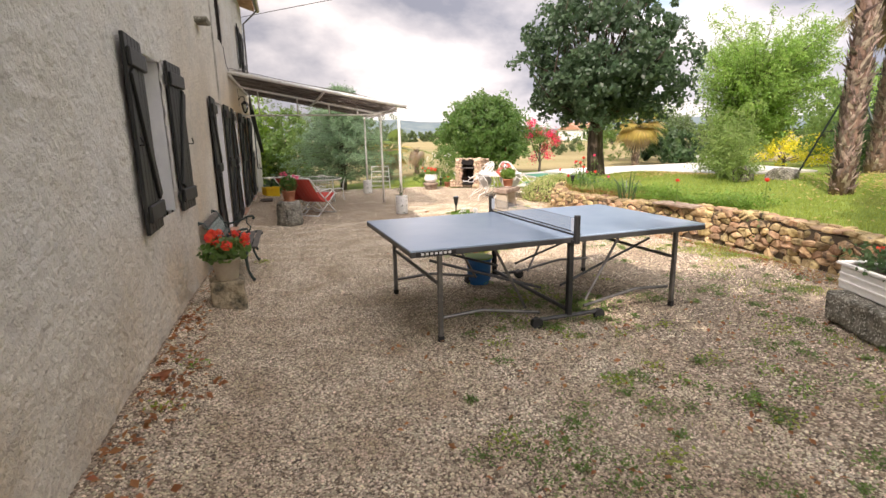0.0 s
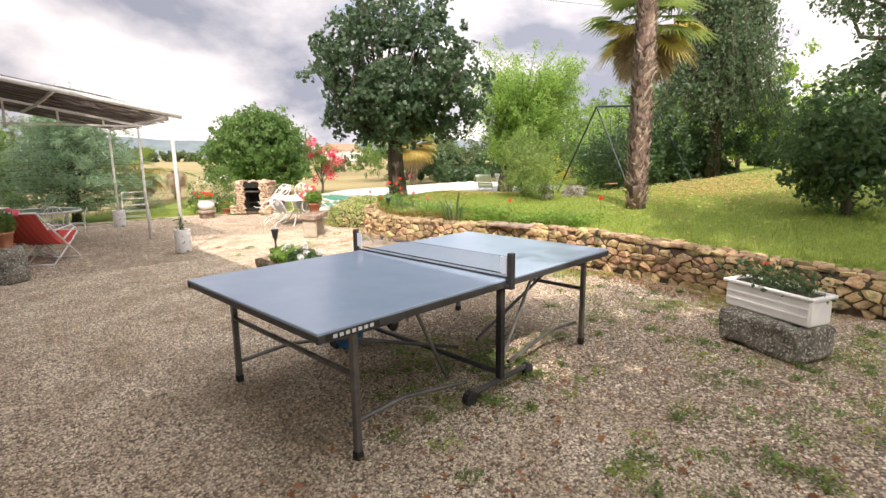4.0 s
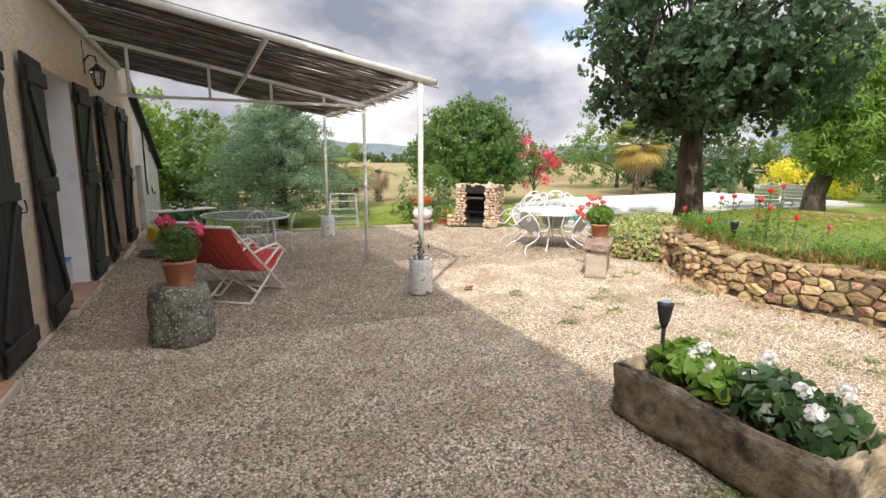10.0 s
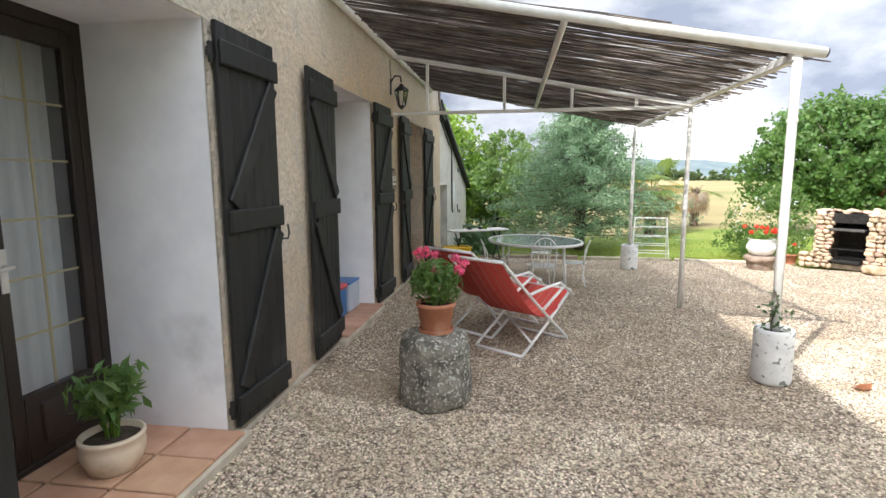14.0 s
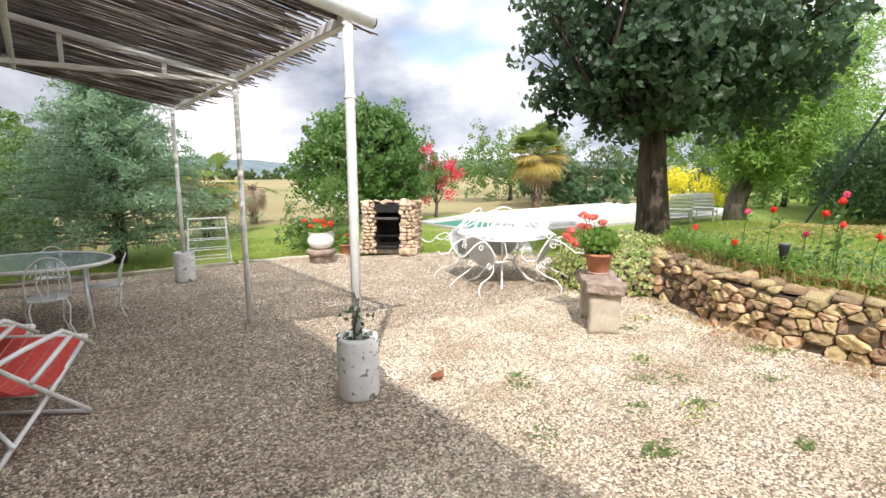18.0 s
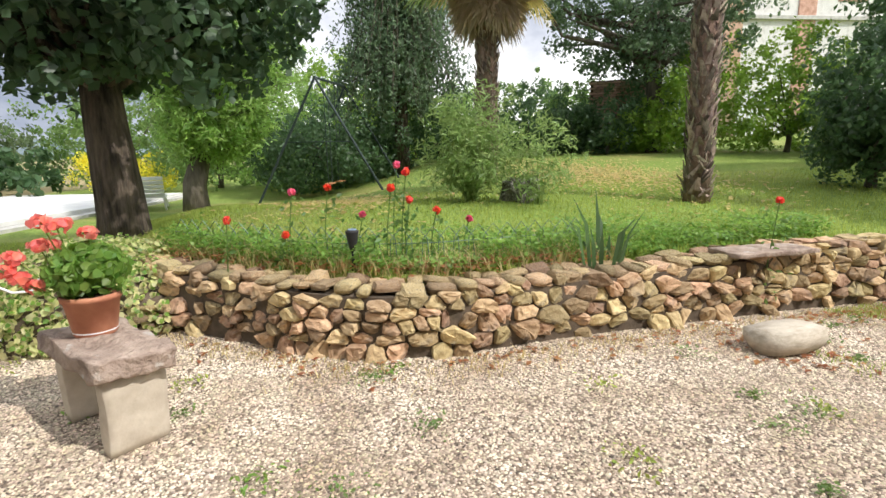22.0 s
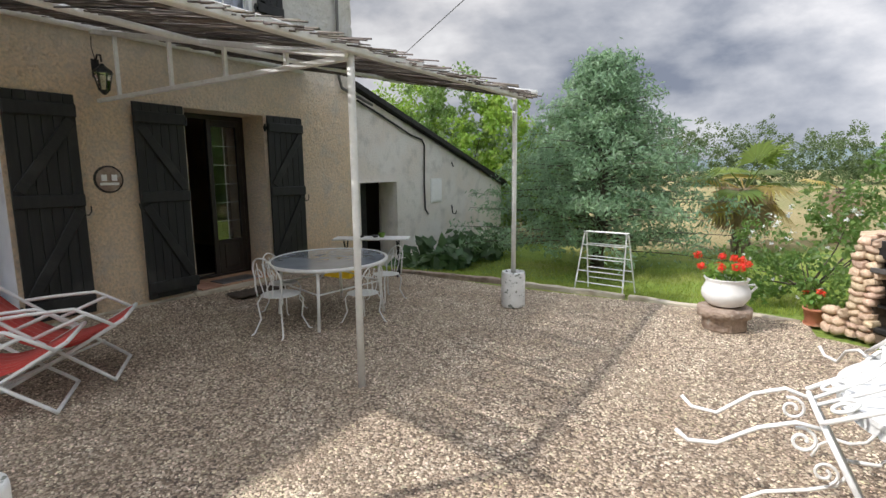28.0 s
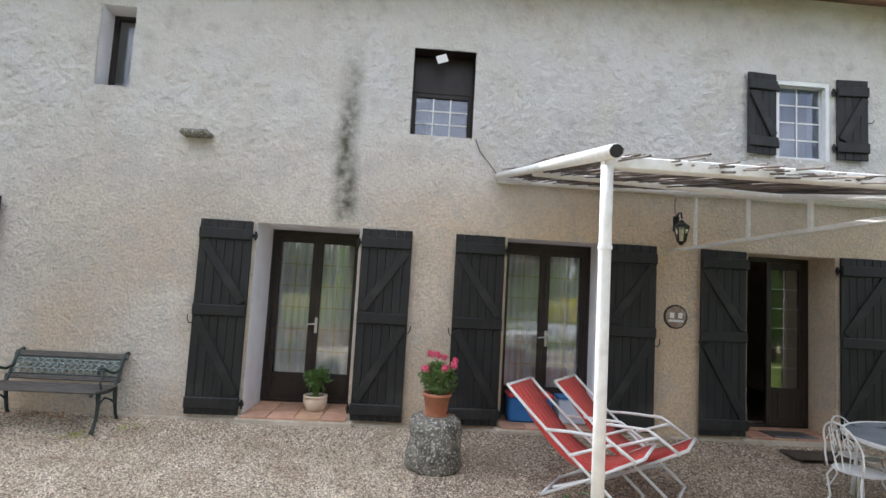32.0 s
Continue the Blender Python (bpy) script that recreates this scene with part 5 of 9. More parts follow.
part("diagonal_brace", Shape().tube([(1.71, PY0, roof_z(1.71) + 0.01), (1.66, PYM, roof_z(1.66) - 0.045), (1.64, PY1, roof_z(1.64) + 0.01)], 0.026, 8), WHITE_PAINT, perg, smooth=True)
for y in (11.4, 13.5):
    part("purlin_wire", Shape().tube([(0.05, y, roof_z(0.05)), (1.6, y, roof_z(1.6) - 0.03), (3.15, y, roof_z(3.15))], 0.005, 5), IRON, perg)
# reeds lie side by side from the wall to the front, with gaps and loose ends
rr = np.random.default_rng(5)
rv, rf = [], []
for k in range(760):
    y = PY0 + 0.02 + (PY1 - PY0 + 0.06) * (k + rr.uniform(-0.9, 0.9)) / 760
    gap = math.sin(y * 9.0) + 0.6 * math.sin(y * 23 + 1)
    if rr.uniform() < 0.17 + 0.22 * (gap > 0.6):
        continue
    x0, x1 = rr.uniform(-0.0, 0.12), 3.17 + rr.uniform(-0.25, 0.22)
    if rr.uniform() < 0.35:
        x0, x1 = (x0, rr.uniform(1.2, 2.7)) if rr.uniform() < 0.5 else (rr.uniform(0.4, 1.7), x1)
    n, r = 6, rr.uniform(0.0035, 0.0065)
    sl = rr.normal() * 0.035
    ph, am = rr.uniform(0, 6), rr.uniform(0.004, 0.02)
    lift = 0.035 + rr.uniform(-0.012, 0.022) + (rr.uniform(0, 0.05) if rr.uniform() < 0.12 else 0)
    base = len(rv)
    for i in range(n):
        t = i / (n - 1)
        x = x0 + (x1 - x0) * t
        sag = -0.035 * math.sin(math.pi * min(max((y - PY0) / (PYM - PY0) % 1, 0), 1)) * 0.8
        yy = y + sl * (t - 0.5) + am * math.sin(ph + 5 * t)
        zz = roof_z(x) + lift + sag + 0.012 * math.sin(ph + 7 * t)
        for a in range(4):
            an_ = math.pi / 2 * a + 0.4
            rv.append((x, yy + r * math.cos(an_), zz + r * math.sin(an_)))
    for i in range(n - 1):
        for a in range(4):
            rf.append((base + 4 * i + a, base + 4 * i + (a + 1) % 4, base + 4 * i + 4 + (a + 1) % 4, base + 4 * i + 4 + a))
part("reed_mat", raw_mesh("reed_mat", np.array(rv), np.array(rf), REED), None, perg, "dark weathered reed canes with gaps", kind="stuff")
for k, (x, y) in enumerate((POSTS[0], POSTS[2])):
    p = thing("planter_pot", (x, y, 0), "white-painted concrete cylinder pot with chipped paint around a pergola post", "planter", "pergola planters")
    part("pot", Shape().lathe([(0.118, 0.0), (0.124, 0.02), (0.124, 0.355), (0.12, 0.375), (0.10, 0.375), (0.098, 0.34)], n=28).rough(0.002, 30), CHIPPED_WHITE, p, smooth=True)
    part("soil", Shape().lathe([(0.099, 0.27), (0.099, 0.34), (0.04, 0.347)], n=20).rough(0.006, 30), SOIL, p)
rr2 = np.random.default_rng(3)
vine = thing("small_vine", (3.12, 10.32, 0.34), "small twining vine starting up the pergola post", "vine")
part("stem", Shape().tube([(0, 0, 0), (0.01, 0.02, 0.1), (0.03, 0.0, 0.22), (0.02, 0.03, 0.3)], 0.006, 6), BARK, vine)
part("foliage", leaves("foliage", np.array([(0.0, 0, 0.05)]) + rr2.normal(size=(40, 3)) * (0.035, 0.035, 0.08) + (0.01, 0, 0.1), 0.05, DARK_LEAF, rng=rr2), None, vine)

# ---- table tennis table ----
TT = thing("table_tennis_table", (3.08, 4.16, 0), "blue-grey outdoor table tennis table on folding steel legs", "table", turn=3.5)
for s in (-1, 1):
    x0, x1 = (0.004, 1.37) if s > 0 else (-1.37, -0.004)
    part("tabletop", Shape().box(x0, -0.7625, 0.742, x1, 0.7625, 0.76, 0.004), TABLE_BLUE, TT)
    part("edge_frame", Shape().box(x0 - 0.002 * 0, -0.766, 0.705, x1, -0.745, 0.748, 0.004).box(x0, 0.745, 0.705, x1, 0.766, 0.748, 0.004)
         .box(s * 1.352 - 0.012, -0.745, 0.705, s * 1.352 + 0.021 * (1 if s > 0 else 0) + (0.012 if s < 0 else 0), 0.745, 0.748, 0.004), TABLE_EDGE, TT)
    xl = s * 1.12
    for y in (-0.68, 0.68):
        part("leg", Shape().box(xl - 0.018, y - 0.018, 0, xl + 0.018, y + 0.018, 0.72, 0.004), TABLE_STEEL, TT)
        part("foot_cap", Shape().box(xl - 0.022, y - 0.022, 0, xl + 0.022, y + 0.022, 0.05, 0.005), RUBBER, TT)
    part("cross_bar", Shape().tube([(xl, -0.68, 0.46), (xl, 0.68, 0.46)], 0.016, 8), TABLE_STEEL, TT)
    part("cross_bar", Shape().tube([(xl, -0.3, 0.6), (xl, 0.68, 0.6)], 0.012, 8), TABLE_EDGE, TT)
    for y in (-0.62, 0.62):
        part("stay", Shape().tube([(s * 1.12, y, 0.17), (s * 0.75, y, 0.19), (s * 0.22, y, 0.10)], 0.014, 8), TABLE_STEEL, TT)
        part("folding_strut", Shape().tube([(s * 0.62, y * 0.9, 0.70), (s * 0.30, y * 0.85, 0.12)], 0.012, 8), TABLE_STEEL, TT)
        part("push_rod", Shape().tube([(s * 1.1, y * 0.6, 0.58), (s * 0.1, y * 0.7, 0.25)], 0.012, 8), TABLE_EDGE, TT)
for y in (-0.72, 0.72):
    part("centre_post", Shape().box(-0.022, y - 0.022, 0.08, 0.022, y + 0.022, 0.72, 0.004), RUBBER, TT)
    part("base_rail", Shape().tube([(-0.33, y, 0.075), (0.33, y, 0.075)], 0.018, 8), TABLE_EDGE, TT)
    for x in (-0.3, 0.3):
        part("wheel", Shape().tube([(x, y - 0.022, 0.048), (x, y + 0.022, 0.048)], 0.048, 16), RUBBER, TT, "black castor wheel")
part("base_tie", Shape().tube([(0, -0.72, 0.12), (0, 0.72, 0.12)], 0.018, 8), TABLE_EDGE, TT)
for y in (-0.80, 0.80):
    part("net_post", Shape().box(-0.02, y - 0.02, 0.70, 0.02, y + 0.02, 0.93, 0.005).box(-0.03, min(y, y * 0.94) - 0.0, 0.70, 0.03, max(y, y * 0.94), 0.73, 0.004), RUBBER, TT)
    part("net_clamp_plate", Shape().box(-0.004, min(y * 0.9, y * 0.99), 0.79, 0.004, max(y * 0.9, y * 0.99), 0.90, 0.002), CLEAR_PLASTIC, TT)
net = Shape()
for k in range(24):
    y0, y1 = -0.78 + 0.065 * k, -0.78 + 0.065 * (k + 1)
    net.add([(0.003 * math.sin(y0 * 19), y0, 0.768), (0.003 * math.sin(y1 * 19), y1, 0.768), (0, y1, 0.905), (0, y0, 0.905)], [(0, 1, 2, 3)])
part("net", net, NET_CLOTH, TT, "fine grey see-through net")
part("net_cord", Shape().tube([(0, -0.79, 0.905), (0, 0.0, 0.900), (0, 0.79, 0.905)], 0.0014, 5), NET_CORD, TT)
part("net_tape", Shape().box(-0.003, -0.79, 0.790, 0.003, 0.79, 0.797), RUBBER, TT)
part("net_hem", Shape().box(-0.004, -0.79, 0.764, 0.004, 0.79, 0.774), RUBBER, TT)
part("maker_mark", Shape().box(-1.33, -0.7675, 0.712, -1.02, -0.7665, 0.744), RUBBER, TT, "black maker's panel with pale bars")
for k in range(7):
    part("maker_mark_bar", Shape().box(-1.29 + 0.035 * k, -0.769, 0.72, -1.29 + 0.035 * k + 0.022, -0.7677, 0.738), LETTER, TT)

bk = thing("bucket", (2.85, 4.86, 0), "blue plastic bucket under the table", "bucket")
part("pail", Shape().lathe([(0.105, 0), (0.11, 0.01), (0.135, 0.26), (0.145, 0.265), (0.145, 0.285), (0.13, 0.285), (0.125, 0.05)], n=24), BLUE_PLASTIC, bk, smooth=True)
part("lid_rim", Shape().lathe([(0.128, 0.27), (0.149, 0.286), (0.149, 0.298), (0.125, 0.300)], n=24), POT_LEAF, bk, "yellowish rim")

# ---- flowers in pots ----


def geranium(t, z, radius, height, heads, petal, leaf, seed, n_leaf=260, leaf_size=0.065, head_r=0.035, spread=1.0, stems=True, broad=0.95):
    """A bushy potted plant with round flower heads, as parts of the thing t."""
    r = np.random.default_rng(seed)
    d = unit(r.normal(size=(n_leaf, 3)) + (0, 0, 0.5)) * (r.uniform(0.25, 1, n_leaf) ** 0.5)[:, None]
    p = d * (radius, radius, height * 0.5) + (0, 0, z + height * 0.42)
    p[:, 2] = np.maximum(p[:, 2], z + 0.005)
    part("foliage", leaves("foliage", p, leaf_size, leaf, d, 0.1, broad, 0.6, r), None, t)
    if stems:
        s = Shape()
        for k in range(7):
            a = 2 * math.pi * k / 7
            s.tube([(0, 0, z - 0.02), (0.4 * radius * math.cos(a), 0.4 * radius * math.sin(a), z + height * 0.4), (0.8 * radius * math.cos(a), 0.8 * radius * math.sin(a), z + height * 0.75)], 0.004, 5)
        part("stems", s, POT_LEAF, t)
    for k in range(heads):
        a = 2.4 * k + seed
        rad = radius * (0.35 + 0.75 * ((k * 0.618) % 1)) * spread
        c = np.array((rad * math.cos(a), rad * math.sin(a), z + height * (0.72 + 0.45 * ((k * 0.37) % 1))))
        q = unit(r.normal(size=(44, 3)) + (0, 0, 0.35))
        head = part("flower_head", leaves("flower_head", c + q * head_r * r.uniform(0.55, 1.15, (44, 1)), head_r * 0.72, petal, q, 0, 0.95, 0.35, r), None, t)
        part("stalk", Shape().tube([(c[0] * 0.5, c[1] * 0.5, z + height * 0.35), tuple(c * (0.9, 0.9, 1) - (0, 0, 0.02)), tuple(c)], 0.0028, 5), POT_LEAF, head)


def pot(t, r, h, mat, saucer=True, z=0.0, rim=0.14):
    part("pot", Shape().lathe([(r * 0.68, z), (r * 0.72, z + 0.006), (r * 0.93, z + h * (1 - rim)), (r, z + h * (1 - rim)), (r * 1.02, z + h), (r * 0.9, z + h), (r * 0.86, z + h * 0.86)], n=28), mat, t, smooth=True)
    part("soil", Shape().lathe([(r * 0.8, z + h * 0.8), (r * 0.86, z + h * 0.87), (r * 0.3, z + h * 0.9)], n=18).rough(0.004, 40), SOIL, t)
    if saucer:
        part("saucer", Shape().lathe([(r * 0.7, z - 0.0), (r * 0.85, z), (r * 0.9, z + 0.022), (r * 0.86, z + 0.022), (r * 0.8, z + 0.008)], n=24), mat, t)


def stone_block(name, at, dims, mat, label, category, turn=0.0, bevel=0.03, amount=0.012, scale=7, seed=1, cuts=5):
    """A hewn block with worn edges: a finely cut box pushed about by noise."""
    bm = bmesh.new()
    bmesh.ops.create_cube(bm, size=1.0)
    bmesh.ops.subdivide_edges(bm, edges=bm.edges[:], cuts=cuts + 3, use_grid_fill=True)
    half = Vector(dims) / 2
    b = min(bevel, 0.45 * min(dims))
    for v in bm.verts:
        p = Vector([v.co[k] * dims[k] for k in range(3)])
        q = Vector([max(-half[k] + b, min(half[k] - b, p[k])) for k in range(3)])
        d = p - q
        if d.length > 1e-6:
            p = q + d.normalized() * b
        p.z += half.z
        p += amount * noise.noise_vector(p * scale + Vector((seed * 7.1, seed, 0))) + 0.4 * amount * noise.noise_vector(p * scale * 3.1)
        p.z = max(p.z, 0.0)
        v.co = p
    me = bpy.data.meshes.new(name)
    bm.to_mesh(me)
    bm.free()
    me.polygons.foreach_set("use_smooth", [True] * len(me.polygons))
    me.materials.append(mat)
    ob = new(name, me)
    ob.matrix_basis = pose(*at, 0, 0, turn)
    return tagged(ob, label, category)


stone_block("stone_block", (0.35, 4.72, 0.02), (0.29, 0.29, 0.31), TROUGH_STONE, "rough squared stone block used as a plant stand", "stone block", 8, 0.03, 0.02)
ger = thing("potted_geranium", (0.36, 4.70, 0.332), "beige pot of bright red geraniums on a stone block", "potted plant")
pot(ger, 0.13, 0.2, BENCH_STONE, False)
geranium(ger, 0.17, 0.23, 0.22, 9, RED_PETAL, FIG_LEAF, 4, 520, 0.05, 0.042)

# iron garden bench
ib = thing("garden_bench", (0.29, 6.17, 0.05), "dark green cast-iron bench with weathered slats and an ornate back", "bench")
for s in (-1, 1):
    y = s * 0.51
    end = part("bench_end", Shape().tube([(-0.30, y, 0.645), (-0.275, y, 0.665), (-0.235, y, 0.655), (-0.195, y, 0.59), (-0.145, y, 0.46), (-0.09, y, 0.37), (0.0, y, 0.335), (0.12, y, 0.345), (0.22, y, 0.375), (0.275, y, 0.365), (0.285, y, 0.335)],
                                         [0.02, 0.018, 0.016, 0.016, 0.018, 0.018, 0.016, 0.016, 0.016, 0.017, 0.012], 8)
               .tube([(0.17, y, 0.35), (0.155, y, 0.24), (0.165, y, 0.12), (0.20, y, 0.03), (0.225, y, 0)], [0.022, 0.018, 0.015, 0.016, 0.02], 8)
               .tube([(-0.10, y, 0.37), (-0.12, y, 0.22), (-0.15, y, 0.1), (-0.20, y, 0)], [0.022, 0.018, 0.015, 0.018], 8)
               .tube([(0.155, y, 0.24), (0.06, y, 0.29), (-0.05, y, 0.25), (-0.12, y, 0.2)], 0.009, 6), GREEN_IRON, ib, smooth=True)
    part("arm_rest", Shape().tube([(-0.165, y, 0.52), (-0.08, y, 0.495), (0.03, y, 0.525), (0.13, y, 0.57), (0.19, y, 0.575), (0.205, y, 0.55), (0.185, y, 0.535)], 0.013, 8)
         .tube([(0.12, y, 0.56), (0.11, y, 0.49), (0.155, y, 0.44), (0.125, y, 0.36)], 0.009, 6), GREEN_IRON, end, smooth=True)
for k in range(5):
    x = -0.055 + 0.077 * k
    part("seat_slat", Shape().box(x - 0.032, -0.545, 0.355 + 0.004 * abs(k - 2), x + 0.032, 0.545, 0.375 + 0.004 * abs(k - 2), 0.006), GREY_WOOD, ib)
tilt = Matrix.Translation((-0.115, 0, 0.40)) @ pose(0, 0, 0, 0, -26, 0)
part("back_rail", Shape().box(-0.011, -0.545, 0.225, 0.011, 0.545, 0.285, 0.006), GREY_WOOD, ib, m=tilt)
part("back_rail", Shape().box(-0.011, -0.545, 0.0, 0.011, 0.545, 0.045, 0.006), GREY_WOOD, ib, m=tilt)
part("panel_frame", Shape().box(-0.008, -0.50, 0.047, 0.008, 0.50, 0.058, 0.003).box(-0.008, -0.50, 0.212, 0.008, 0.50, 0.223, 0.003), GREEN_IRON, ib, m=tilt)
for k in range(15):
    yc = -0.462 + 0.066 * k
    orn = Shape().tube([(0, yc - 0.03 + 0.06 * q / 6, 0.058 + 0.154 * q / 6 + 0.012 * math.sin(q * 1.6)) for q in range(7)], 0.0085, 5)
    for zc, w in ((0.09, 1), (0.14, -1), (0.185, 1)):
        orn.tube([(0.003, yc + w * 0.031 * math.cos(a * math.pi / 4), zc + 0.022 * math.sin(a * math.pi / 4)) for a in range(7)], [0.004, 0.008, 0.011, 0.012, 0.011, 0.008, 0.004], 5)
    part("scrollwork", orn, LIT_IRON, ib, "cast leaf scrollwork, coloured pale as iron that catches the light", m=tilt)

# plant by the first door
dp = thing("potted_shrub", (-0.30, 8.53, SILL[0] + 0.01), "small glossy evergreen in a pale clay pot on the threshold", "potted plant")
part("pot", Shape().lathe([(0.09, 0), (0.098, 0.006), (0.124, 0.07), (0.128, 0.11), (0.121, 0.135), (0.129, 0.142), (0.129, 0.16), (0.117, 0.162), (0.112, 0.13)], n=28), PALE_CLAY, dp, "cream glazed clay pot", smooth=True)
part("soil", Shape().lathe([(0.10, 0.11), (0.113, 0.135), (0.04, 0.142)], n=18).rough(0.006, 40), SOIL, dp)
stems_ = [((0.02 * math.cos(2.4 * k), 0.02 * math.sin(2.4 * k), 0.13), (0.04 * math.cos(2.4 * k), 0.04 * math.sin(2.4 * k), 0.28), (0.10 * math.cos(2.4 * k), 0.10 * math.sin(2.4 * k), 0.36 + 0.09 * ((k * 0.618) % 1))) for k in range(9)]
for a, b, c in stems_:
    part("stem", Shape().tube([a, b, c], [0.006, 0.005, 0.003], 5), POT_LEAF, dp)
rd = np.random.default_rng(8)
lp, lo = sprays(stems_, 26, 0.03, rd, 0.42)
part("foliage", leaves("foliage", lp, 0.085, FIG_LEAF, lo, 0.5, 0.30, 0.7, rd), None, dp, "pointed glossy leaves")

# crates at the second door
bb = thing("storage_box", (-0.24, 10.86, SILL[1] + 0.01), "blue plastic storage box with a red lid on the threshold", "box")
part("tub", Shape().box(-0.12, -0.24, 0, 0.12, 0.24, 0.26, 0.02), BLUE_PLASTIC, bb)
part("lid", Shape().box(-0.13, -0.25, 0.26, 0.13, 0.25, 0.30, 0.012), RED_PLASTIC, bb)
part("toy", Shape().lathe([(0.05, 0.30), (0.13, 0.34), (0.14, 0.38), (0.09, 0.41)], (0, -0.08, 0), 12), RED_PLASTIC, bb)
cb = thing("storage_box", (-0.24, 11.32, SILL[1] + 0.01), "translucent plastic storage box filled with odds and ends", "box")
part("tub", Shape().box(-0.12, -0.15, 0, 0.12, 0.15, 0.26, 0.015), CLEAR_PLASTIC, cb)
part("lid", Shape().box(-0.125, -0.155, 0.26, 0.125, 0.155, 0.28, 0.008), BLUE_PLASTIC, cb)
mat = thing("doormat", (0.32, 13.70, 0.055), "dark coir doormat on the gravel", "doormat")
part("mat", Shape().box(-0.17, -0.32, 0, 0.17, 0.32, 0.02, 0.006).rough(0.003, 40), SOIL, mat)
mat2 = thing("doormat", (-0.05, 13.7, SILL[2] + 0.011), "grey doormat on the threshold", "doormat")
part("mat", Shape().box(-0.13, -0.25, 0, 0.13, 0.25, 0.012, 0.004), TABLE_STEEL, mat2)

# plant on the worn stone drum
drum = Shape().lathe([(0.215, 0), (0.24, 0.03), (0.235, 0.14), (0.225, 0.26), (0.225, 0.36), (0.21, 0.42), (0.16, 0.452), (0.06, 0.455)], n=36).rough(0.022, 7, 2).rough(0.008, 22, 3)
ob = part("stone_drum", drum, OLD_STONE, None, smooth=True)
ob.location = (0.91, 9.78, -0.01)
tagged(ob, "worn lichen-covered stone drum used as a plant stand", "stone drum")
fp = thing("potted_plant", (0.92, 9.78, 0.447), "terracotta pot of pink flowers on the stone drum", "potted plant")
pot(fp, 0.125, 0.19, TERRACOTTA)
geranium(fp, 0.18, 0.17, 0.30, 8, PINK_PETAL, FIG_LEAF, 11, 620, 0.055, 0.03, 1.2, broad=0.42)

# stone trough with white flowers
tr = thing("stone_trough", (3.43, 6.93, 0), "old ochre stone trough planted with white geraniums", "trough", turn=0)
tb = bmesh.new()
bmesh.ops.create_cube(tb, size=1.0)
bmesh.ops.scale(tb, vec=(0.50, 1.16, 0.31), verts=tb.verts)
bmesh.ops.translate(tb, vec=(0, 0, 0.155), verts=tb.verts)
topf = [f for f in tb.faces if f.normal.z > 0.9]
bmesh.ops.inset_region(tb, faces=topf, thickness=0.07)
topf = [f for f in tb.faces if f.normal.z > 0.9 and f.calc_center_median().z > 0.3 and abs(f.calc_center_median().x) < 0.01 and f.calc_area() > 0.2]
ext = bmesh.ops.extrude_face_region(tb, geom=topf)
bmesh.ops.delete(tb, geom=topf, context="FACES_ONLY")
bmesh.ops.translate(tb, vec=(0, 0, -0.09), verts=[g for g in ext["geom"] if isinstance(g, bmesh.types.BMVert)])
bmesh.ops.bevel(tb, geom=[e for e in tb.edges], offset=0.02, segments=2, affect="EDGES")
bmesh.ops.subdivide_edges(tb, edges=[e for e in tb.edges if e.calc_length() > 0.1], cuts=7, use_grid_fill=True)
for v in tb.verts:
    v.co += 0.022 * noise.noise_vector(v.co * 5) + 0.011 * noise.noise_vector(v.co * 16)
    v.co.z = max(v.co.z, 0)
tme = bpy.data.meshes.new("basin")
tb.to_mesh(tme)
tb.free()
tme.polygons.foreach_set("use_smooth", [True] * len(tme.polygons))
part("basin", tme, TROUGH_STONE, tr)
part("soil", Shape().box(-0.17, -0.5, 0.2, 0.17, 0.5, 0.255, 0.01).rough(0.01, 20), SOIL, tr)
r = np.random.default_rng(12)
for k, yy in enumerate((-0.36, -0.14, 0.1, 0.3)):
    tt = thing("white_geranium", (3.45, 6.93 + yy, 0.25), "white-flowered geranium growing in the stone trough", "plant", "trough geraniums")
    geranium(tt, 0.0, 0.2, 0.2 + 0.03 * (k % 2), 3 if k < 3 else 1, WHITE_PETAL, DARK_LEAF if k < 2 else POT_LEAF, 20 + k, 190, 0.075, 0.036, 1.0)


def garden_light(at, h, label="black solar stake lamp"):
    t = thing("solar_light", at, label, "garden lamp", "solar stake lamps")
    part("stake", Shape().tube([(0, 0, -0.05), (0, 0, h - 0.12)], 0.011, 8), RUBBER, t)
    part("lamp_head", Shape().lathe([(0.014, h - 0.14), (0.028, h - 0.10), (0.042, h - 0.02), (0.045, h - 0.01), (0.045, h), (0.02, h + 0.008)], n=10), RUBBER, t, smooth=True)
    part("solar_cell", Shape().lathe([(0.03, h + 0.006), (0.03, h + 0.01)], n=10), TABLE_BLUE, t)


garden_light((3.40, 7.36, 0.24), 0.41, "black solar stake lamp stuck in the trough")
garden_light((6.56, 9.32, 0.46), 0.27, "black solar stake lamp in the flower bed above the wall")

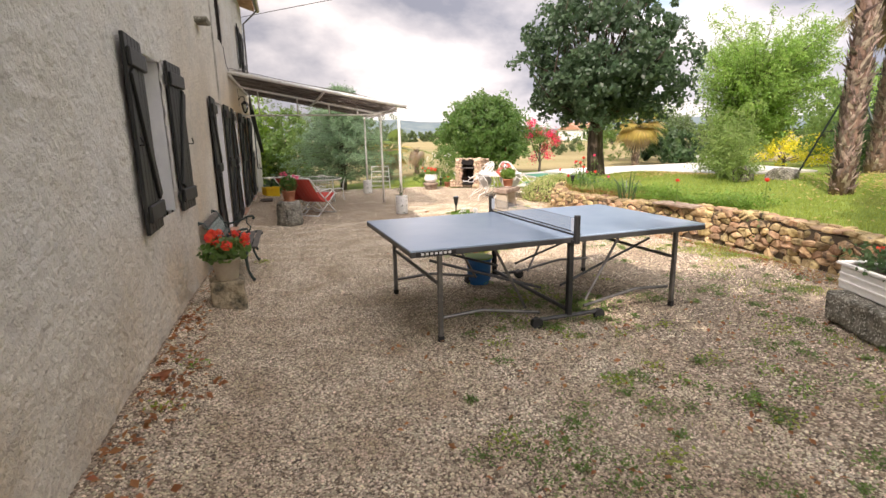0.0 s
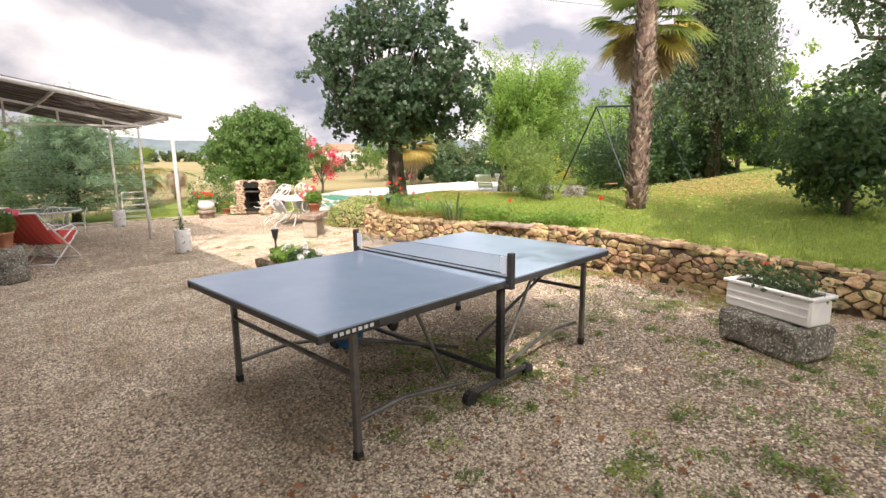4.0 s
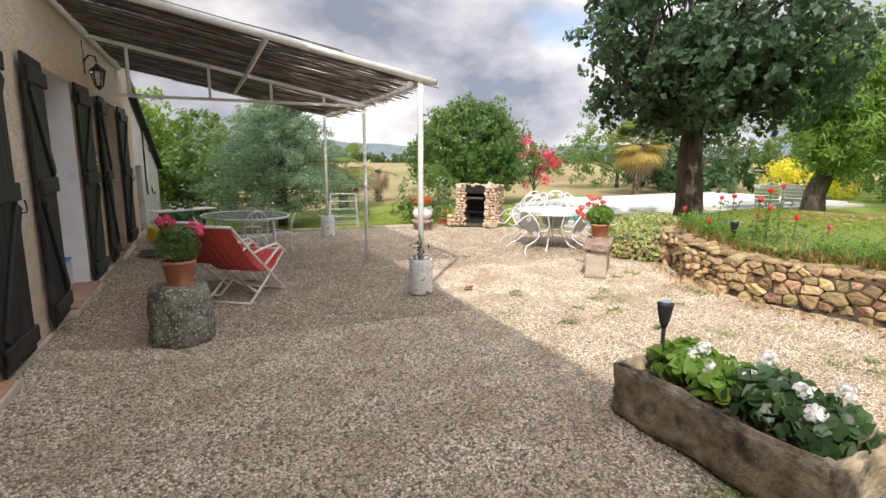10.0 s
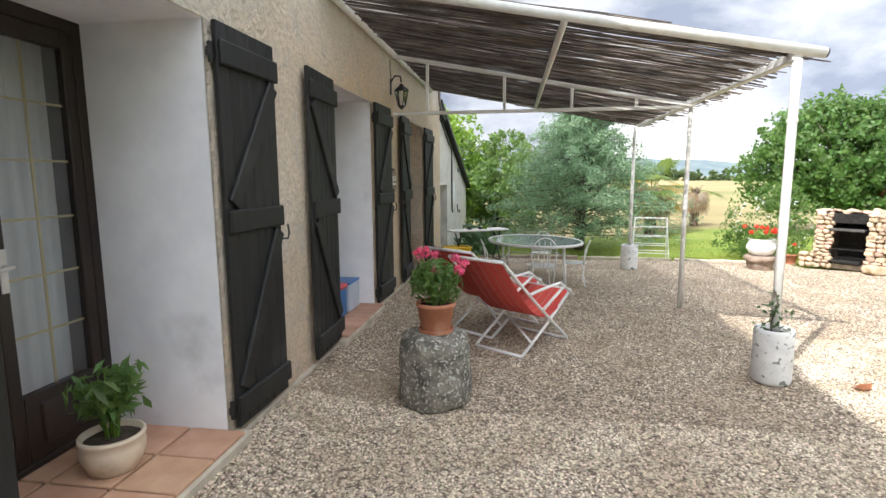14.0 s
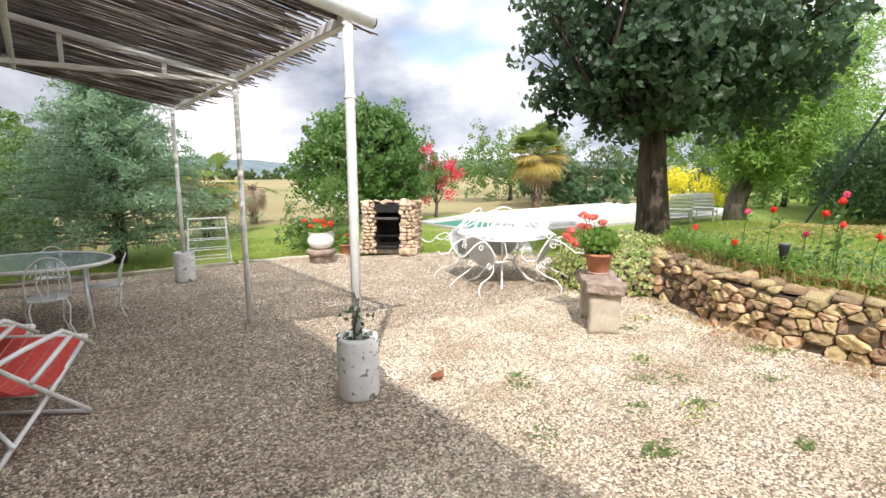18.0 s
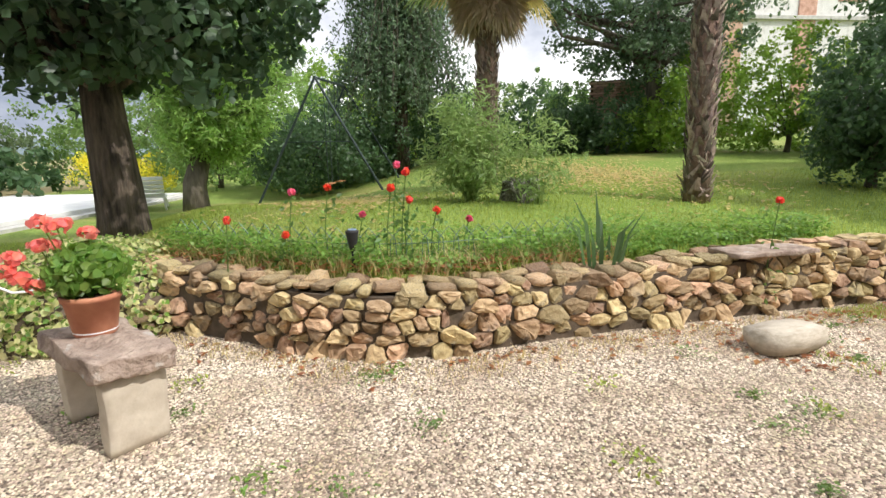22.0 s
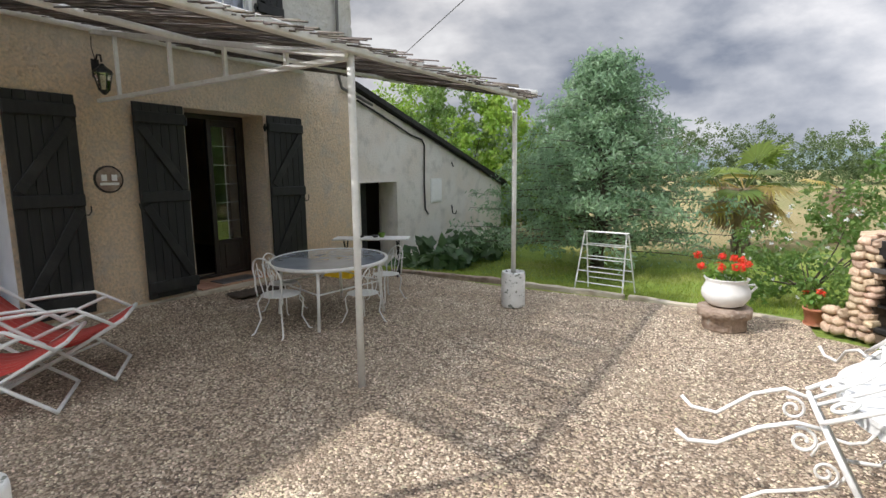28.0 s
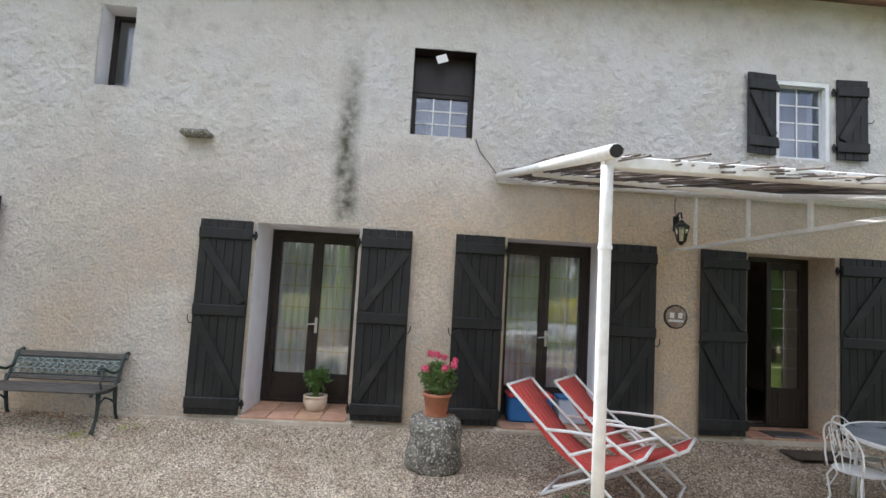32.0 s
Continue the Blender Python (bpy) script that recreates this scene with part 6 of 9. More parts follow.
# white planter box on a stone
stone_block("stone_block", (5.25, 2.45, 0), (0.42, 0.66, 0.27), OLD_STONE, "dark mossy stone block carrying a flower box", "stone block", -21, 0.04, 0.03, 6, 4)
wp = thing("planter_box", (5.27, 2.47, 0.27), "long white plastic flower box with green plants", "planter", turn=-21)
part("trough", Shape().box(-0.12, -0.35, 0, 0.12, 0.35, 0.20, 0.015), WHITE_BARE, wp)
part("rim", Shape().box(-0.14, -0.37, 0.2, -0.105, 0.37, 0.225, 0.006).box(0.105, -0.37, 0.2, 0.14, 0.37, 0.225, 0.006)
     .box(-0.105, -0.37, 0.2, 0.105, -0.335, 0.225, 0.006).box(-0.105, 0.335, 0.2, 0.105, 0.37, 0.225, 0.006), WHITE_BARE, wp)
for z in (0.06, 0.12):
    part("rib", Shape().box(-0.126, -0.34, z, -0.119, 0.34, z + 0.02, 0.002), WHITE_BARE, wp)
part("soil", Shape().box(-0.105, -0.335, 0.195, 0.105, 0.335, 0.207).rough(0.004, 20), SOIL, wp)
r = np.random.default_rng(14)
part("foliage", leaves("foliage", r.normal(size=(260, 3)) * (0.07, 0.2, 0.06) + (0, 0, 0.28), 0.06, DARK_LEAF, rng=r), None, wp)
part("flower", leaves("flower", r.normal(size=(14, 3)) * 0.012 + (0.0, 0.1, 0.38), 0.03, RED_PETAL, rng=r), None, wp)

# ---- deck chairs ----


def deck_chair():
    """Local x runs forward; the rear foot bar lies at x = 0."""
    t = thing("deck_chair", (0, 0, 0), "folding deck chair with red striped canvas on a white tube frame", "deck chair", "deck chairs")
    w = 0.26

    def loop(pts):
        """A tube frame made symmetric over the middle plane."""
        return [(x, -w, z) for x, z in pts] + [(x, w, z) for x, z in pts[::-1]]

    part("back_frame", Shape().tube(loop([(-0.30, 0.80), (-0.12, 0.64), (0.12, 0.44), (0.40, 0.22), (0.62, 0.05), (0.66, 0.015)]), 0.0125, 8, False)
         .tube([(0.66, -w, 0.015), (0.66, w, 0.015)], 0.0125, 8).tube([(-0.30, -w, 0.80), (-0.30, w, 0.80)], 0.0125, 8), WHITE_PAINT, t, smooth=True)
    part("seat_frame", Shape().tube([(0.0, -w + 0.03, 0.015), (0.35, -w + 0.03, 0.20), (0.74, -w + 0.03, 0.43)], 0.0125, 8)
         .tube([(0.0, w - 0.03, 0.015), (0.35, w - 0.03, 0.20), (0.74, w - 0.03, 0.43)], 0.0125, 8)
         .tube([(0.0, -w + 0.03, 0.015), (0.0, w - 0.03, 0.015)], 0.0125, 8).tube([(0.74, -w + 0.03, 0.43), (0.74, w - 0.03, 0.43)], 0.0125, 8), WHITE_PAINT, t, smooth=True)
    part("cross_tube", Shape().tube([(0.1, -w, 0.1), (0.3, 0, 0.13), (0.5, w, 0.16)], 0.01, 8), WHITE_PAINT, t, smooth=True)
    for s in (-1, 1):
        y = s * (w + 0.02)
        part("arm_rest", Shape().tube([(0.03, y, 0.515), (0.2, y, 0.53), (0.47, y, 0.54), (0.54, y, 0.50), (0.70, y, 0.40)], 0.0125, 8)
             .tube([(0.22, y, 0.36), (0.54, y, 0.50)], 0.0125, 8), WHITE_PAINT, t, smooth=True)
    prof = []
    for k in range(17):
        s = k / 16
        x = -0.305 + 1.05 * s
        z = 0.805 + (0.435 - 0.805) * s - 0.40 * (math.sin(math.pi * s ** 0.95)) ** 1.15 * (0.62 + 0.38 * s)
        prof.append((x, z))
    bands = [(-0.235, -0.165), (-0.15, -0.09), (-0.075, -0.015), (0.0, 0.065), (0.08, 0.145), (0.16, 0.235)]
    cloth = Shape()
    edges = [-0.235, 0.235]
    vs = []
    for x, z in prof:
        for y in edges:
            vs += [(x, y, z + 0.004), (x, y, z)]
    fs = []
    for k in range(16):
        a = 4 * k
        fs += [(a, a + 4, a + 6, a + 2), (a + 1, a + 3, a + 7, a + 5), (a, a + 1, a + 5, a + 4), (a + 2, a + 6, a + 7, a + 3)]
    sling = part("canvas", cloth.add(vs, fs), RED_CLOTH, t, "sagging red canvas", smooth=True)
    for y in (-0.155, -0.08, 0.075, 0.15, -0.005):
        vs = []
        for x, z in prof:
            vs += [(x, y - 0.005, z + 0.0062), (x, y + 0.005, z + 0.0062), (x, y - 0.005, z - 0.0022), (x, y + 0.005, z - 0.0022)]
        fs = [q for k in range(16) for q in ((4 * k, 4 * k + 4, 4 * k + 5, 4 * k + 1), (4 * k + 2, 4 * k + 3, 4 * k + 7, 4 * k + 6))]
        part("stripe", Shape().add(vs, fs), STRIPE_CLOTH, sling)
    return t


dc = deck_chair()
dc.matrix_basis = pose(1.275, 10.71, 0.0, 0, 0, 56)
copy_thing(dc, pose(1.02, 11.17, 0.0, 0, 0, 54))

# ---- metal tables and chairs under the pergola ----
ut = thing("oval_table", (1.63, 13.62, 0), "oval garden table with a frosted glass top and white steel legs", "table", turn=125)
ring = [(0.68 * math.cos(a * math.pi / 18), 0.57 * math.sin(a * math.pi / 18)) for a in range(36)]
UT_H = 0.56


def oval(z0, z1, grow=1.0):
    s = Shape()
    s.v = [(x * grow, y * grow, z) for z in (z0, z1) for x, y in ring]
    s.f = [tuple(range(36))[::-1], tuple(range(36, 72))] + [(k, (k + 1) % 36, 36 + (k + 1) % 36, 36 + k) for k in range(36)]
    return s


part("rim", Shape().tube([(x, y, UT_H) for x, y in ring] + [(ring[0][0], ring[0][1], UT_H)], 0.018, 8, False), WHITE_PAINT, ut, smooth=True)
part("glass_top", oval(UT_H + 0.002, UT_H + 0.012, 0.98), GLASS_BLUE, ut)
for x, y in ((-0.62, 0.0), (0.62, 0.0), (0.0, 0.5), (0.0, -0.5)):
    part("leg", Shape().tube([(x * 1.06, y * 1.06, 0), (x, y, 0.3), (x * 0.98, y * 0.98, UT_H - 0.01)], 0.015, 8), WHITE_PAINT, ut, smooth=True)
part("leg_brace", Shape().tube([(-0.62, 0, 0.33), (0.0, -0.5, 0.33), (0.62, 0, 0.33), (0.0, 0.5, 0.33), (-0.62, 0, 0.33)], 0.008, 6), WHITE_PAINT, ut)
part("upper_brace", Shape().tube([(-0.62, 0, 0.46), (0.0, 0.02, 0.46), (0.62, 0, 0.46)], 0.008, 6), WHITE_PAINT, ut)


def garden_chair(scrolls=True, label="white wrought-iron garden chair with a rounded scrolled back", group="garden chairs", name="garden_chair"):
    """Faces +x; the seat is 0.42 high."""
    t = thing(name, (0, 0, 0), label, "chair", group)
    part("seat", Shape().lathe([(0.17, 0.405), (0.195, 0.41), (0.2, 0.42), (0.17, 0.424)], n=24), WHITE_PAINT, t)
    for sx, sy in ((1, 1), (1, -1), (-1, 1), (-1, -1)):
        part("leg", Shape().tube([(0.13 * sx, 0.13 * sy, 0.41), (0.17 * sx, 0.155 * sy, 0.34), (0.15 * sx, 0.14 * sy, 0.16), (0.20 * sx, 0.19 * sy, 0.015), (0.235 * sx, 0.2 * sy, 0.0)], 0.009, 7), WHITE_PAINT, t, smooth=True)
    arch = [(-0.17 - 0.09 * math.sin(a), 0.17 * math.cos(a) * (1.0), 0.62 + 0.22 * math.sin(a)) for a in [math.pi * k / 12 for k in range(13)]]
    back = part("back_frame", Shape().tube([(-0.16, 0.16, 0.41), (-0.165, 0.175, 0.52)] + arch + [(-0.165, -0.175, 0.52), (-0.16, -0.16, 0.41)], 0.009, 7), WHITE_PAINT, t, smooth=True)
    if scrolls:
        for y in (-0.085, 0.0, 0.085):
            part("back_bar", Shape().tube([(-0.17, y * 0.6, 0.42), (-0.19, y, 0.58), (-0.235, y * 0.9, 0.78)], 0.006, 6), WHITE_PAINT, back)
        for s in (-1, 1):
            part("scroll", Shape().tube([(-0.2 - 0.02 * math.sin(a), s * (0.075 + 0.05 * (1 - a / 9) * math.cos(a)), 0.66 + 0.07 * (1 - a / 9) * math.sin(a)) for a in [0.5 * k for k in range(15)]], 0.006, 6), WHITE_PAINT, back)
    return t


gc = garden_chair()
SMALL = Matrix.Diagonal((0.86, 0.86, 0.84, 1))
gc.matrix_basis = pose(1.70, 12.93, 0.0, 0, 0, 98) @ SMALL
for x, y, turn in ((1.12, 13.45, 10), (2.15, 13.52, 172), (1.75, 14.36, -100)):
    copy_thing(gc, pose(x, y, 0.0, 0, 0, turn) @ SMALL)

ct = thing("console_table", (0.73, 15.32, 0), "narrow white-topped table on dark folding legs by the wall", "table", turn=31)
part("tabletop", Shape().box(-0.52, -0.16, 0.515, 0.52, 0.16, 0.54, 0.008), WHITE_PAINT, ct)
for x in (-0.36, 0.36):
    part("leg", Shape().tube([(x, -0.13, 0.515), (x, 0.13, 0.0)], 0.012, 8), IRON, ct)
    part("leg", Shape().tube([(x, 0.13, 0.515), (x, -0.13, 0.0)], 0.012, 8), IRON, ct)
    part("foot", Shape().tube([(x, -0.15, 0.01), (x, 0.15, 0.01)], 0.012, 8), IRON, ct)
for x, m_, h in ((-0.15, DARK_METAL, 0.02), (0.05, TABLE_EDGE, 0.03), (0.14, POT_LEAF, 0.06)):
    o = thing("small_dish", (0.73 + x * 0.86, 15.32 + x * 0.5, 0.541), "small dark dish standing on the narrow table", "dish")
    part("dish", Shape().lathe([(0.03, 0), (0.05, h), (0.045, h), (0.025, 0.006)], n=14), m_, o)
yb_ = thing("crate", (0.42, 14.98, 0.0), "bright yellow plastic crate under the narrow table", "crate", turn=28)
part("tub", Shape().box(-0.2, -0.14, 0, 0.2, 0.14, 0.26, 0.02), YELLOW_PLASTIC, yb_)
part("rim", Shape().box(-0.215, -0.155, 0.26, 0.215, -0.125, 0.285, 0.006).box(-0.215, 0.125, 0.26, 0.215, 0.155, 0.285, 0.006)
     .box(-0.215, -0.125, 0.26, -0.185, 0.125, 0.285, 0.006).box(0.185, -0.125, 0.26, 0.215, 0.125, 0.285, 0.006), YELLOW_PLASTIC, yb_)

# ---- stones for walls ----
ST = []
for k in range(14):
    bm = bmesh.new()
    bmesh.ops.create_cube(bm, size=2.0)
    bmesh.ops.subdivide_edges(bm, edges=bm.edges[:], cuts=1, use_grid_fill=True)
    for v in bm.verts:
        p = v.co.normalized()
        q = Vector([math.copysign(abs(c) ** 0.5, c) for c in p])
        o = Vector((k * 5.1, 0, k))
        v.co = (q * (0.90 + 0.22 * noise.noise(p * 1.1 + o)) + 0.16 * noise.noise_vector(p * 2.3 + o)) * 0.5
    me = bpy.data.meshes.new("stone")
    bm.to_mesh(me)
    bm.free()
    if k % 2:
        me.polygons.foreach_set("use_smooth", [True] * len(me.polygons))
    ST.append(me)


def stone_meshes(mat):
    out = []
    for me in ST:
        c = me.copy()
        c.materials.clear()
        c.materials.append(mat)
        out.append(c)
    return out


def put_stone(meshes, rng, parent, c, size, yaw, name="stone"):
    ob = new(name, meshes[rng.integers(len(meshes))])
    ob.parent = parent
    rot = pose(0, 0, 0, rng.normal() * 7, rng.normal() * 9, yaw + rng.normal() * 8)
    ob.matrix_basis = Matrix.Translation(c) @ rot @ Matrix.Diagonal((*size, 1))
    return ob


# retaining wall along the raised lawn: earth core and dry-laid field stones
def wall_top(y):
    return float(np.interp(y, (-3, 1, 2.6, 3.6, 5.2, 6.6, 7.4, 8.5, 9.6, 10.9), (0.28, 0.34, 0.42, 0.48, 0.50, 0.47, 0.44, 0.44, 0.45, 0.47)))


core = Shape()
ny = 70
for k in range(ny + 1):
    y = -3.0 + 13.95 * k / ny
    x = float(bank_x(y))
    t = wall_top(y) - 0.06
    core.v += [(x + 0.07, y, -0.1), (x + 0.07, y, t), (x + 0.40, y, t), (x + 0.40, y, -0.1)]
for k in range(ny):
    a = 4 * k
    core.f += [(a + 1, a, a + 4, a + 5), (a + 2, a + 1, a + 5, a + 6), (a + 3, a + 2, a + 6, a + 7)]
core.f += [(0, 1, 2, 3), (4 * ny + 3, 4 * ny + 2, 4 * ny + 1, 4 * ny)]
ret = structure("wall_retaining", core, MORTAR, "low dry-stone retaining wall of rough ochre field stones", "stone wall")
ws_m = stone_meshes(WALL_STONE)
r = np.random.default_rng(31)
rest_v, rest_f = [], []


def joined(vs, fs):
    o = sum(len(v) for v in rest_v)
    rest_v.append(np.array(vs))
    rest_f.extend([tuple(i + o for i in f) for f in fs])


def clip(poly, n, c):
    """The part of a polygon where the dot product with n stays under c."""
    out = []
    for p, q in zip(poly, poly[1:] + poly[:1]):
        a, b = p[0] * n[0] + p[1] * n[1] - c, q[0] * n[0] + q[1] * n[1] - c
        if a <= 0:
            out.append(p)
        if a * b < 0:
            t = a / (a - b)
            out.append((p[0] + (q[0] - p[0]) * t, p[1] + (q[1] - p[1]) * t))
    return out


FLAT = 1.55                                   # the stones lie: wider than high
seeds = []
z = 0.03
course = 0
while z < 0.62:
    y = -2.7 + r.uniform(0, 0.1)
    while y < 11.1:
        u = r.uniform()
        w = r.uniform(0.09, 0.15) if u < 0.6 else r.uniform(0.15, 0.27) if u < 0.82 else r.uniform(0.05, 0.09)
        seeds.append((y + w / 2, (z + r.normal() * 0.022 + 0.025 * math.sin(y * 2.1 + course)) * FLAT))
        y += w
    z += 0.088 if course < 3 else 0.075
    course += 1
seeds = np.array(seeds)


def rubble(k):
    """The face stone round one seed: its outline in the wall, cut by its neighbours, corners worn round, the front bulging."""
    y, z = seeds[k]
    near = [i for i in np.nonzero((np.abs(seeds[:, 0] - y) < 0.45) & (np.abs(seeds[:, 1] - z) < 0.45))[0] if i != k]
    poly = [(y - 0.2, z - 0.2), (y + 0.2, z - 0.2), (y + 0.2, z + 0.2), (y - 0.2, z + 0.2)]
    for i in near:
        n = seeds[i] - seeds[k]
        poly = clip(poly, n, float(n @ (seeds[i] + seeds[k]) / 2))
        if len(poly) < 3:
            return None
    poly = [(p, q / FLAT) for p, q in poly]
    cy_, cz_ = sum(p for p, _ in poly) / len(poly), sum(q for _, q in poly) / len(poly)
    size = min(max(p for p, _ in poly) - min(p for p, _ in poly), max(q for _, q in poly) - min(q for _, q in poly))
    if size < 0.03:
        return None
    shrink = 1 - r.uniform(0.002, 0.006) / size * 2
    poly = [(cy_ + (p - cy_) * shrink, cz_ + (q - cz_) * shrink) for p, q in poly]
    ring = []
    for p, q in zip(poly, poly[1:] + poly[:1]):
        ring += [(p[0] * 0.83 + q[0] * 0.17, p[1] * 0.83 + q[1] * 0.17), (p[0] * 0.17 + q[0] * 0.83, p[1] * 0.17 + q[1] * 0.83)]
    m = len(ring)
    proud, bulge = r.uniform(-0.035, 0.02), min(0.02, size * 0.2)
    slant = r.normal(size=2) * 0.26
    vs = []
    for s, x in ((0.94, 0.11), (1.0, 0.012), (0.95, -0.5 * bulge), (0.62, -bulge)):
        for p, q in ring:
            dy, dz = (p - cy_) * s, (q - cz_) * s
            vs.append((x + proud + (slant[0] * dy + slant[1] * dz if x < 0.05 else 0) + (r.normal() * 0.004 if x < 0 else 0), dy + r.normal() * 0.003, dz + r.normal() * 0.003))
    vs.append((proud - bulge * r.uniform(0.9, 1.2), 0, 0))
    fs = [(j * m + i, j * m + (i + 1) % m, (j + 1) * m + (i + 1) % m, (j + 1) * m + i) for j in range(3) for i in range(m)]
    fs += [(3 * m + i, 3 * m + (i + 1) % m, 4 * m) for i in range(m)]
    return cy_, cz_, vs, [f[::-1] for f in fs]


for k in range(len(seeds)):
    st_ = rubble(k)
    if st_ is None or st_[1] < 0.0 or st_[1] > wall_top(st_[0]) - 0.035 or not -2.6 < st_[0] < 10.98:
        continue
    yc, zc, vs, fs = st_
    dx = float(bank_x(yc + 0.05) - bank_x(yc - 0.05)) / 0.1
    m = Matrix.Translation((float(bank_x(yc)) + 0.05 + 0.06 * zc, yc, zc)) @ pose(0, 0, 0, 0, 0, -math.degrees(math.atan(dx)))
    if 6.3 < yc < 10.75:
        ob = part("stone", Shape().add(vs, fs), WALL_STONE, ret)
        ob.matrix_basis = m
    else:
        joined([m @ Vector(v) for v in vs], fs)


def lay(c, size, yaw):
    me = ws_m[r.integers(len(ws_m))]
    m = Matrix.Translation(c) @ pose(0, 0, 0, r.normal() * 6, r.normal() * 7, yaw + r.normal() * 7) @ Matrix.Diagonal((*size, 1))
    if 6.3 < c[1] < 10.75:
        ob = new("cap_stone", me)
        ob.parent, ob.matrix_basis = ret, m
    else:
        joined([m @ v.co for v in me.vertices], [tuple(p.vertices) for p in me.polygons])


# cap stones lying back over the core
for back in (0.14, 0.30):
    y = -2.4
    while y < 10.95:
        w = r.uniform(0.08, 0.19)
        yc = y + w / 2
        dx = float(bank_x(yc + 0.05) - bank_x(yc - 0.05)) / 0.1
        lay((float(bank_x(yc)) + back + r.uniform(-0.03, 0.03), yc, wall_top(yc) - 0.025 + r.uniform(-0.012, 0.012)), (r.uniform(0.14, 0.22), w * 1.1, r.uniform(0.05, 0.09)), -math.degrees(math.atan(dx)))
        y += w
rest = Shape()
rest.v, rest.f = [tuple(p) for v in rest_v for p in v], rest_f
part("stones", rest, WALL_STONE_REST, ret, kind="stuff")
slabs = stone_block("flat_slab", (6.64, 6.34, 0.455), (0.3, 0.72, 0.04), SLAB_STONE, "flat dark slab laid on top of the stone wall", "slab", 8, 0.012, 0.01)
# the long pale boulder at the wall's foot, and the loose stones near it
bl = part("boulder", ws_m[3].copy(), None, None)
bl.data.materials.clear()
bl.data.materials.append(BENCH_STONE)
bl.matrix_basis = Matrix.Translation((5.94, 6.69, 0.075)) @ pose(0, 0, 0, 0, 4, 14) @ Matrix.Diagonal((0.32, 0.54, 0.20, 1))
tagged(bl, "long smooth pale boulder lying at the foot of the wall", "boulder")

# stone bench with a pot of geraniums
sb = thing("stone_bench", (5.545, 10.375, 0), "short bench of a dark stone slab on two pale stone legs", "bench", turn=45)


def slab_mesh(name, dims, bevel, amount, mat, seed):
    o = stone_block(name, (0, 0, 0), dims, mat, "", "", 0, bevel, amount, 8, seed, 4)
    for key in ("label", "category"):
        if key in o:
            del o[key]
    return o


o = slab_mesh("slab", (0.74, 0.32, 0.10), 0.02, 0.03, SLAB_STONE, 3)
o.parent, o.matrix_basis = sb, pose(0.0, 0, 0.335, 0, 0, 0)
for k, x in enumerate((-0.25, 0.22)):
    o = slab_mesh("leg", (0.09, 0.25, 0.345), 0.012, 0.008, BENCH_STONE, 5 + k)
    o.parent, o.matrix_basis = sb, pose(x, 0, 0.0, 0, 3 if k else -4, 4)
pg = thing("potted_geranium", (5.60, 10.43, 0.437), "glossy terracotta pot of coral geraniums on a stone bench", "potted plant")
pot(pg, 0.12, 0.19, TERRACOTTA, False)
part("white_line", Shape().lathe([(0.089, 0.018), (0.090, 0.024)], n=28), WHITE_BARE, pg)
geranium(pg, 0.18, 0.17, 0.26, 0, CORAL_PETAL, POT_LEAF, 6, 820, 0.042, 0.048)
rh = np.random.default_rng(66)
for hx, hy, hz in ((-0.07, 0.12, 0.52), (0.01, -0.02, 0.46), (-0.08, 0.14, 0.42), (-0.13, 0.21, 0.38), (-0.15, 0.24, 0.33), (-0.10, 0.16, 0.25), (-0.13, 0.2, 0.29), (-0.12, 0.03, 0.50), (0.04, 0.1, 0.50), (0.05, 0.16, 0.4)):
    q = unit(rh.normal(size=(30, 3)) + (0, 0, 0.6))
    head = part("flower_head", leaves("flower_head", np.array((hx, hy, hz)) + q * (0.036, 0.036, 0.024) * rh.uniform(0.75, 1.1, (30, 1)), 0.036, CORAL_PETAL, q, 0, 1.0, 0.25, rh), None, pg)
    part("stalk", Shape().tube([(hx * 0.2, hy * 0.2, 0.22), (hx * 0.7, hy * 0.7, hz * 0.75), (hx, hy, hz)], 0.003, 5), POT_LEAF, head)

# white round table with four chairs tipped against it
wt = thing("round_table", (6.16, 12.22, 0), "round white perforated metal garden table", "table")
part("tabletop", Shape().lathe([(0.532, 0.60), (0.546, 0.605), (0.546, 0.625), (0.536, 0.63), (0.02, 0.636), (0.018, 0.62)], n=44), WHITE_BARE, wt, smooth=False)
part("apron", Shape().lathe([(0.534, 0.57), (0.540, 0.57), (0.540, 0.602), (0.534, 0.602)], n=44), WHITE_BARE, wt)
for k in range(4):
    a = math.pi / 4 + k * math.pi / 2
    part("leg", Shape().tube([(0.38 * math.cos(a), 0.38 * math.sin(a), 0.6), (0.2 * math.cos(a), 0.2 * math.sin(a), 0.42), (0.14 * math.cos(a), 0.14 * math.sin(a), 0.25),
                              (0.3 * math.cos(a), 0.3 * math.sin(a), 0.06), (0.42 * math.cos(a), 0.42 * math.sin(a), 0.0)], 0.013, 8), WHITE_BARE, wt, smooth=True)
part("leg_ring", Shape().tube([(0.16 * math.cos(a * math.pi / 10), 0.16 * math.sin(a * math.pi / 10), 0.26) for a in range(21)], 0.008, 6, False), WHITE_BARE, wt)


def scroll(c, r0, turns, s, plane=(1, 2)):
    pts = []
    for k in range(int(14 * turns) + 1):
        a = 2 * math.pi * k / 14
        rad = r0 * (1 - 0.75 * k / (14 * turns))
        p = [c[0], c[1], c[2]]
        p[plane[0]] += s * rad * math.cos(a)
        p[plane[1]] += rad * math.sin(a)
        pts.append(tuple(p))
    return pts


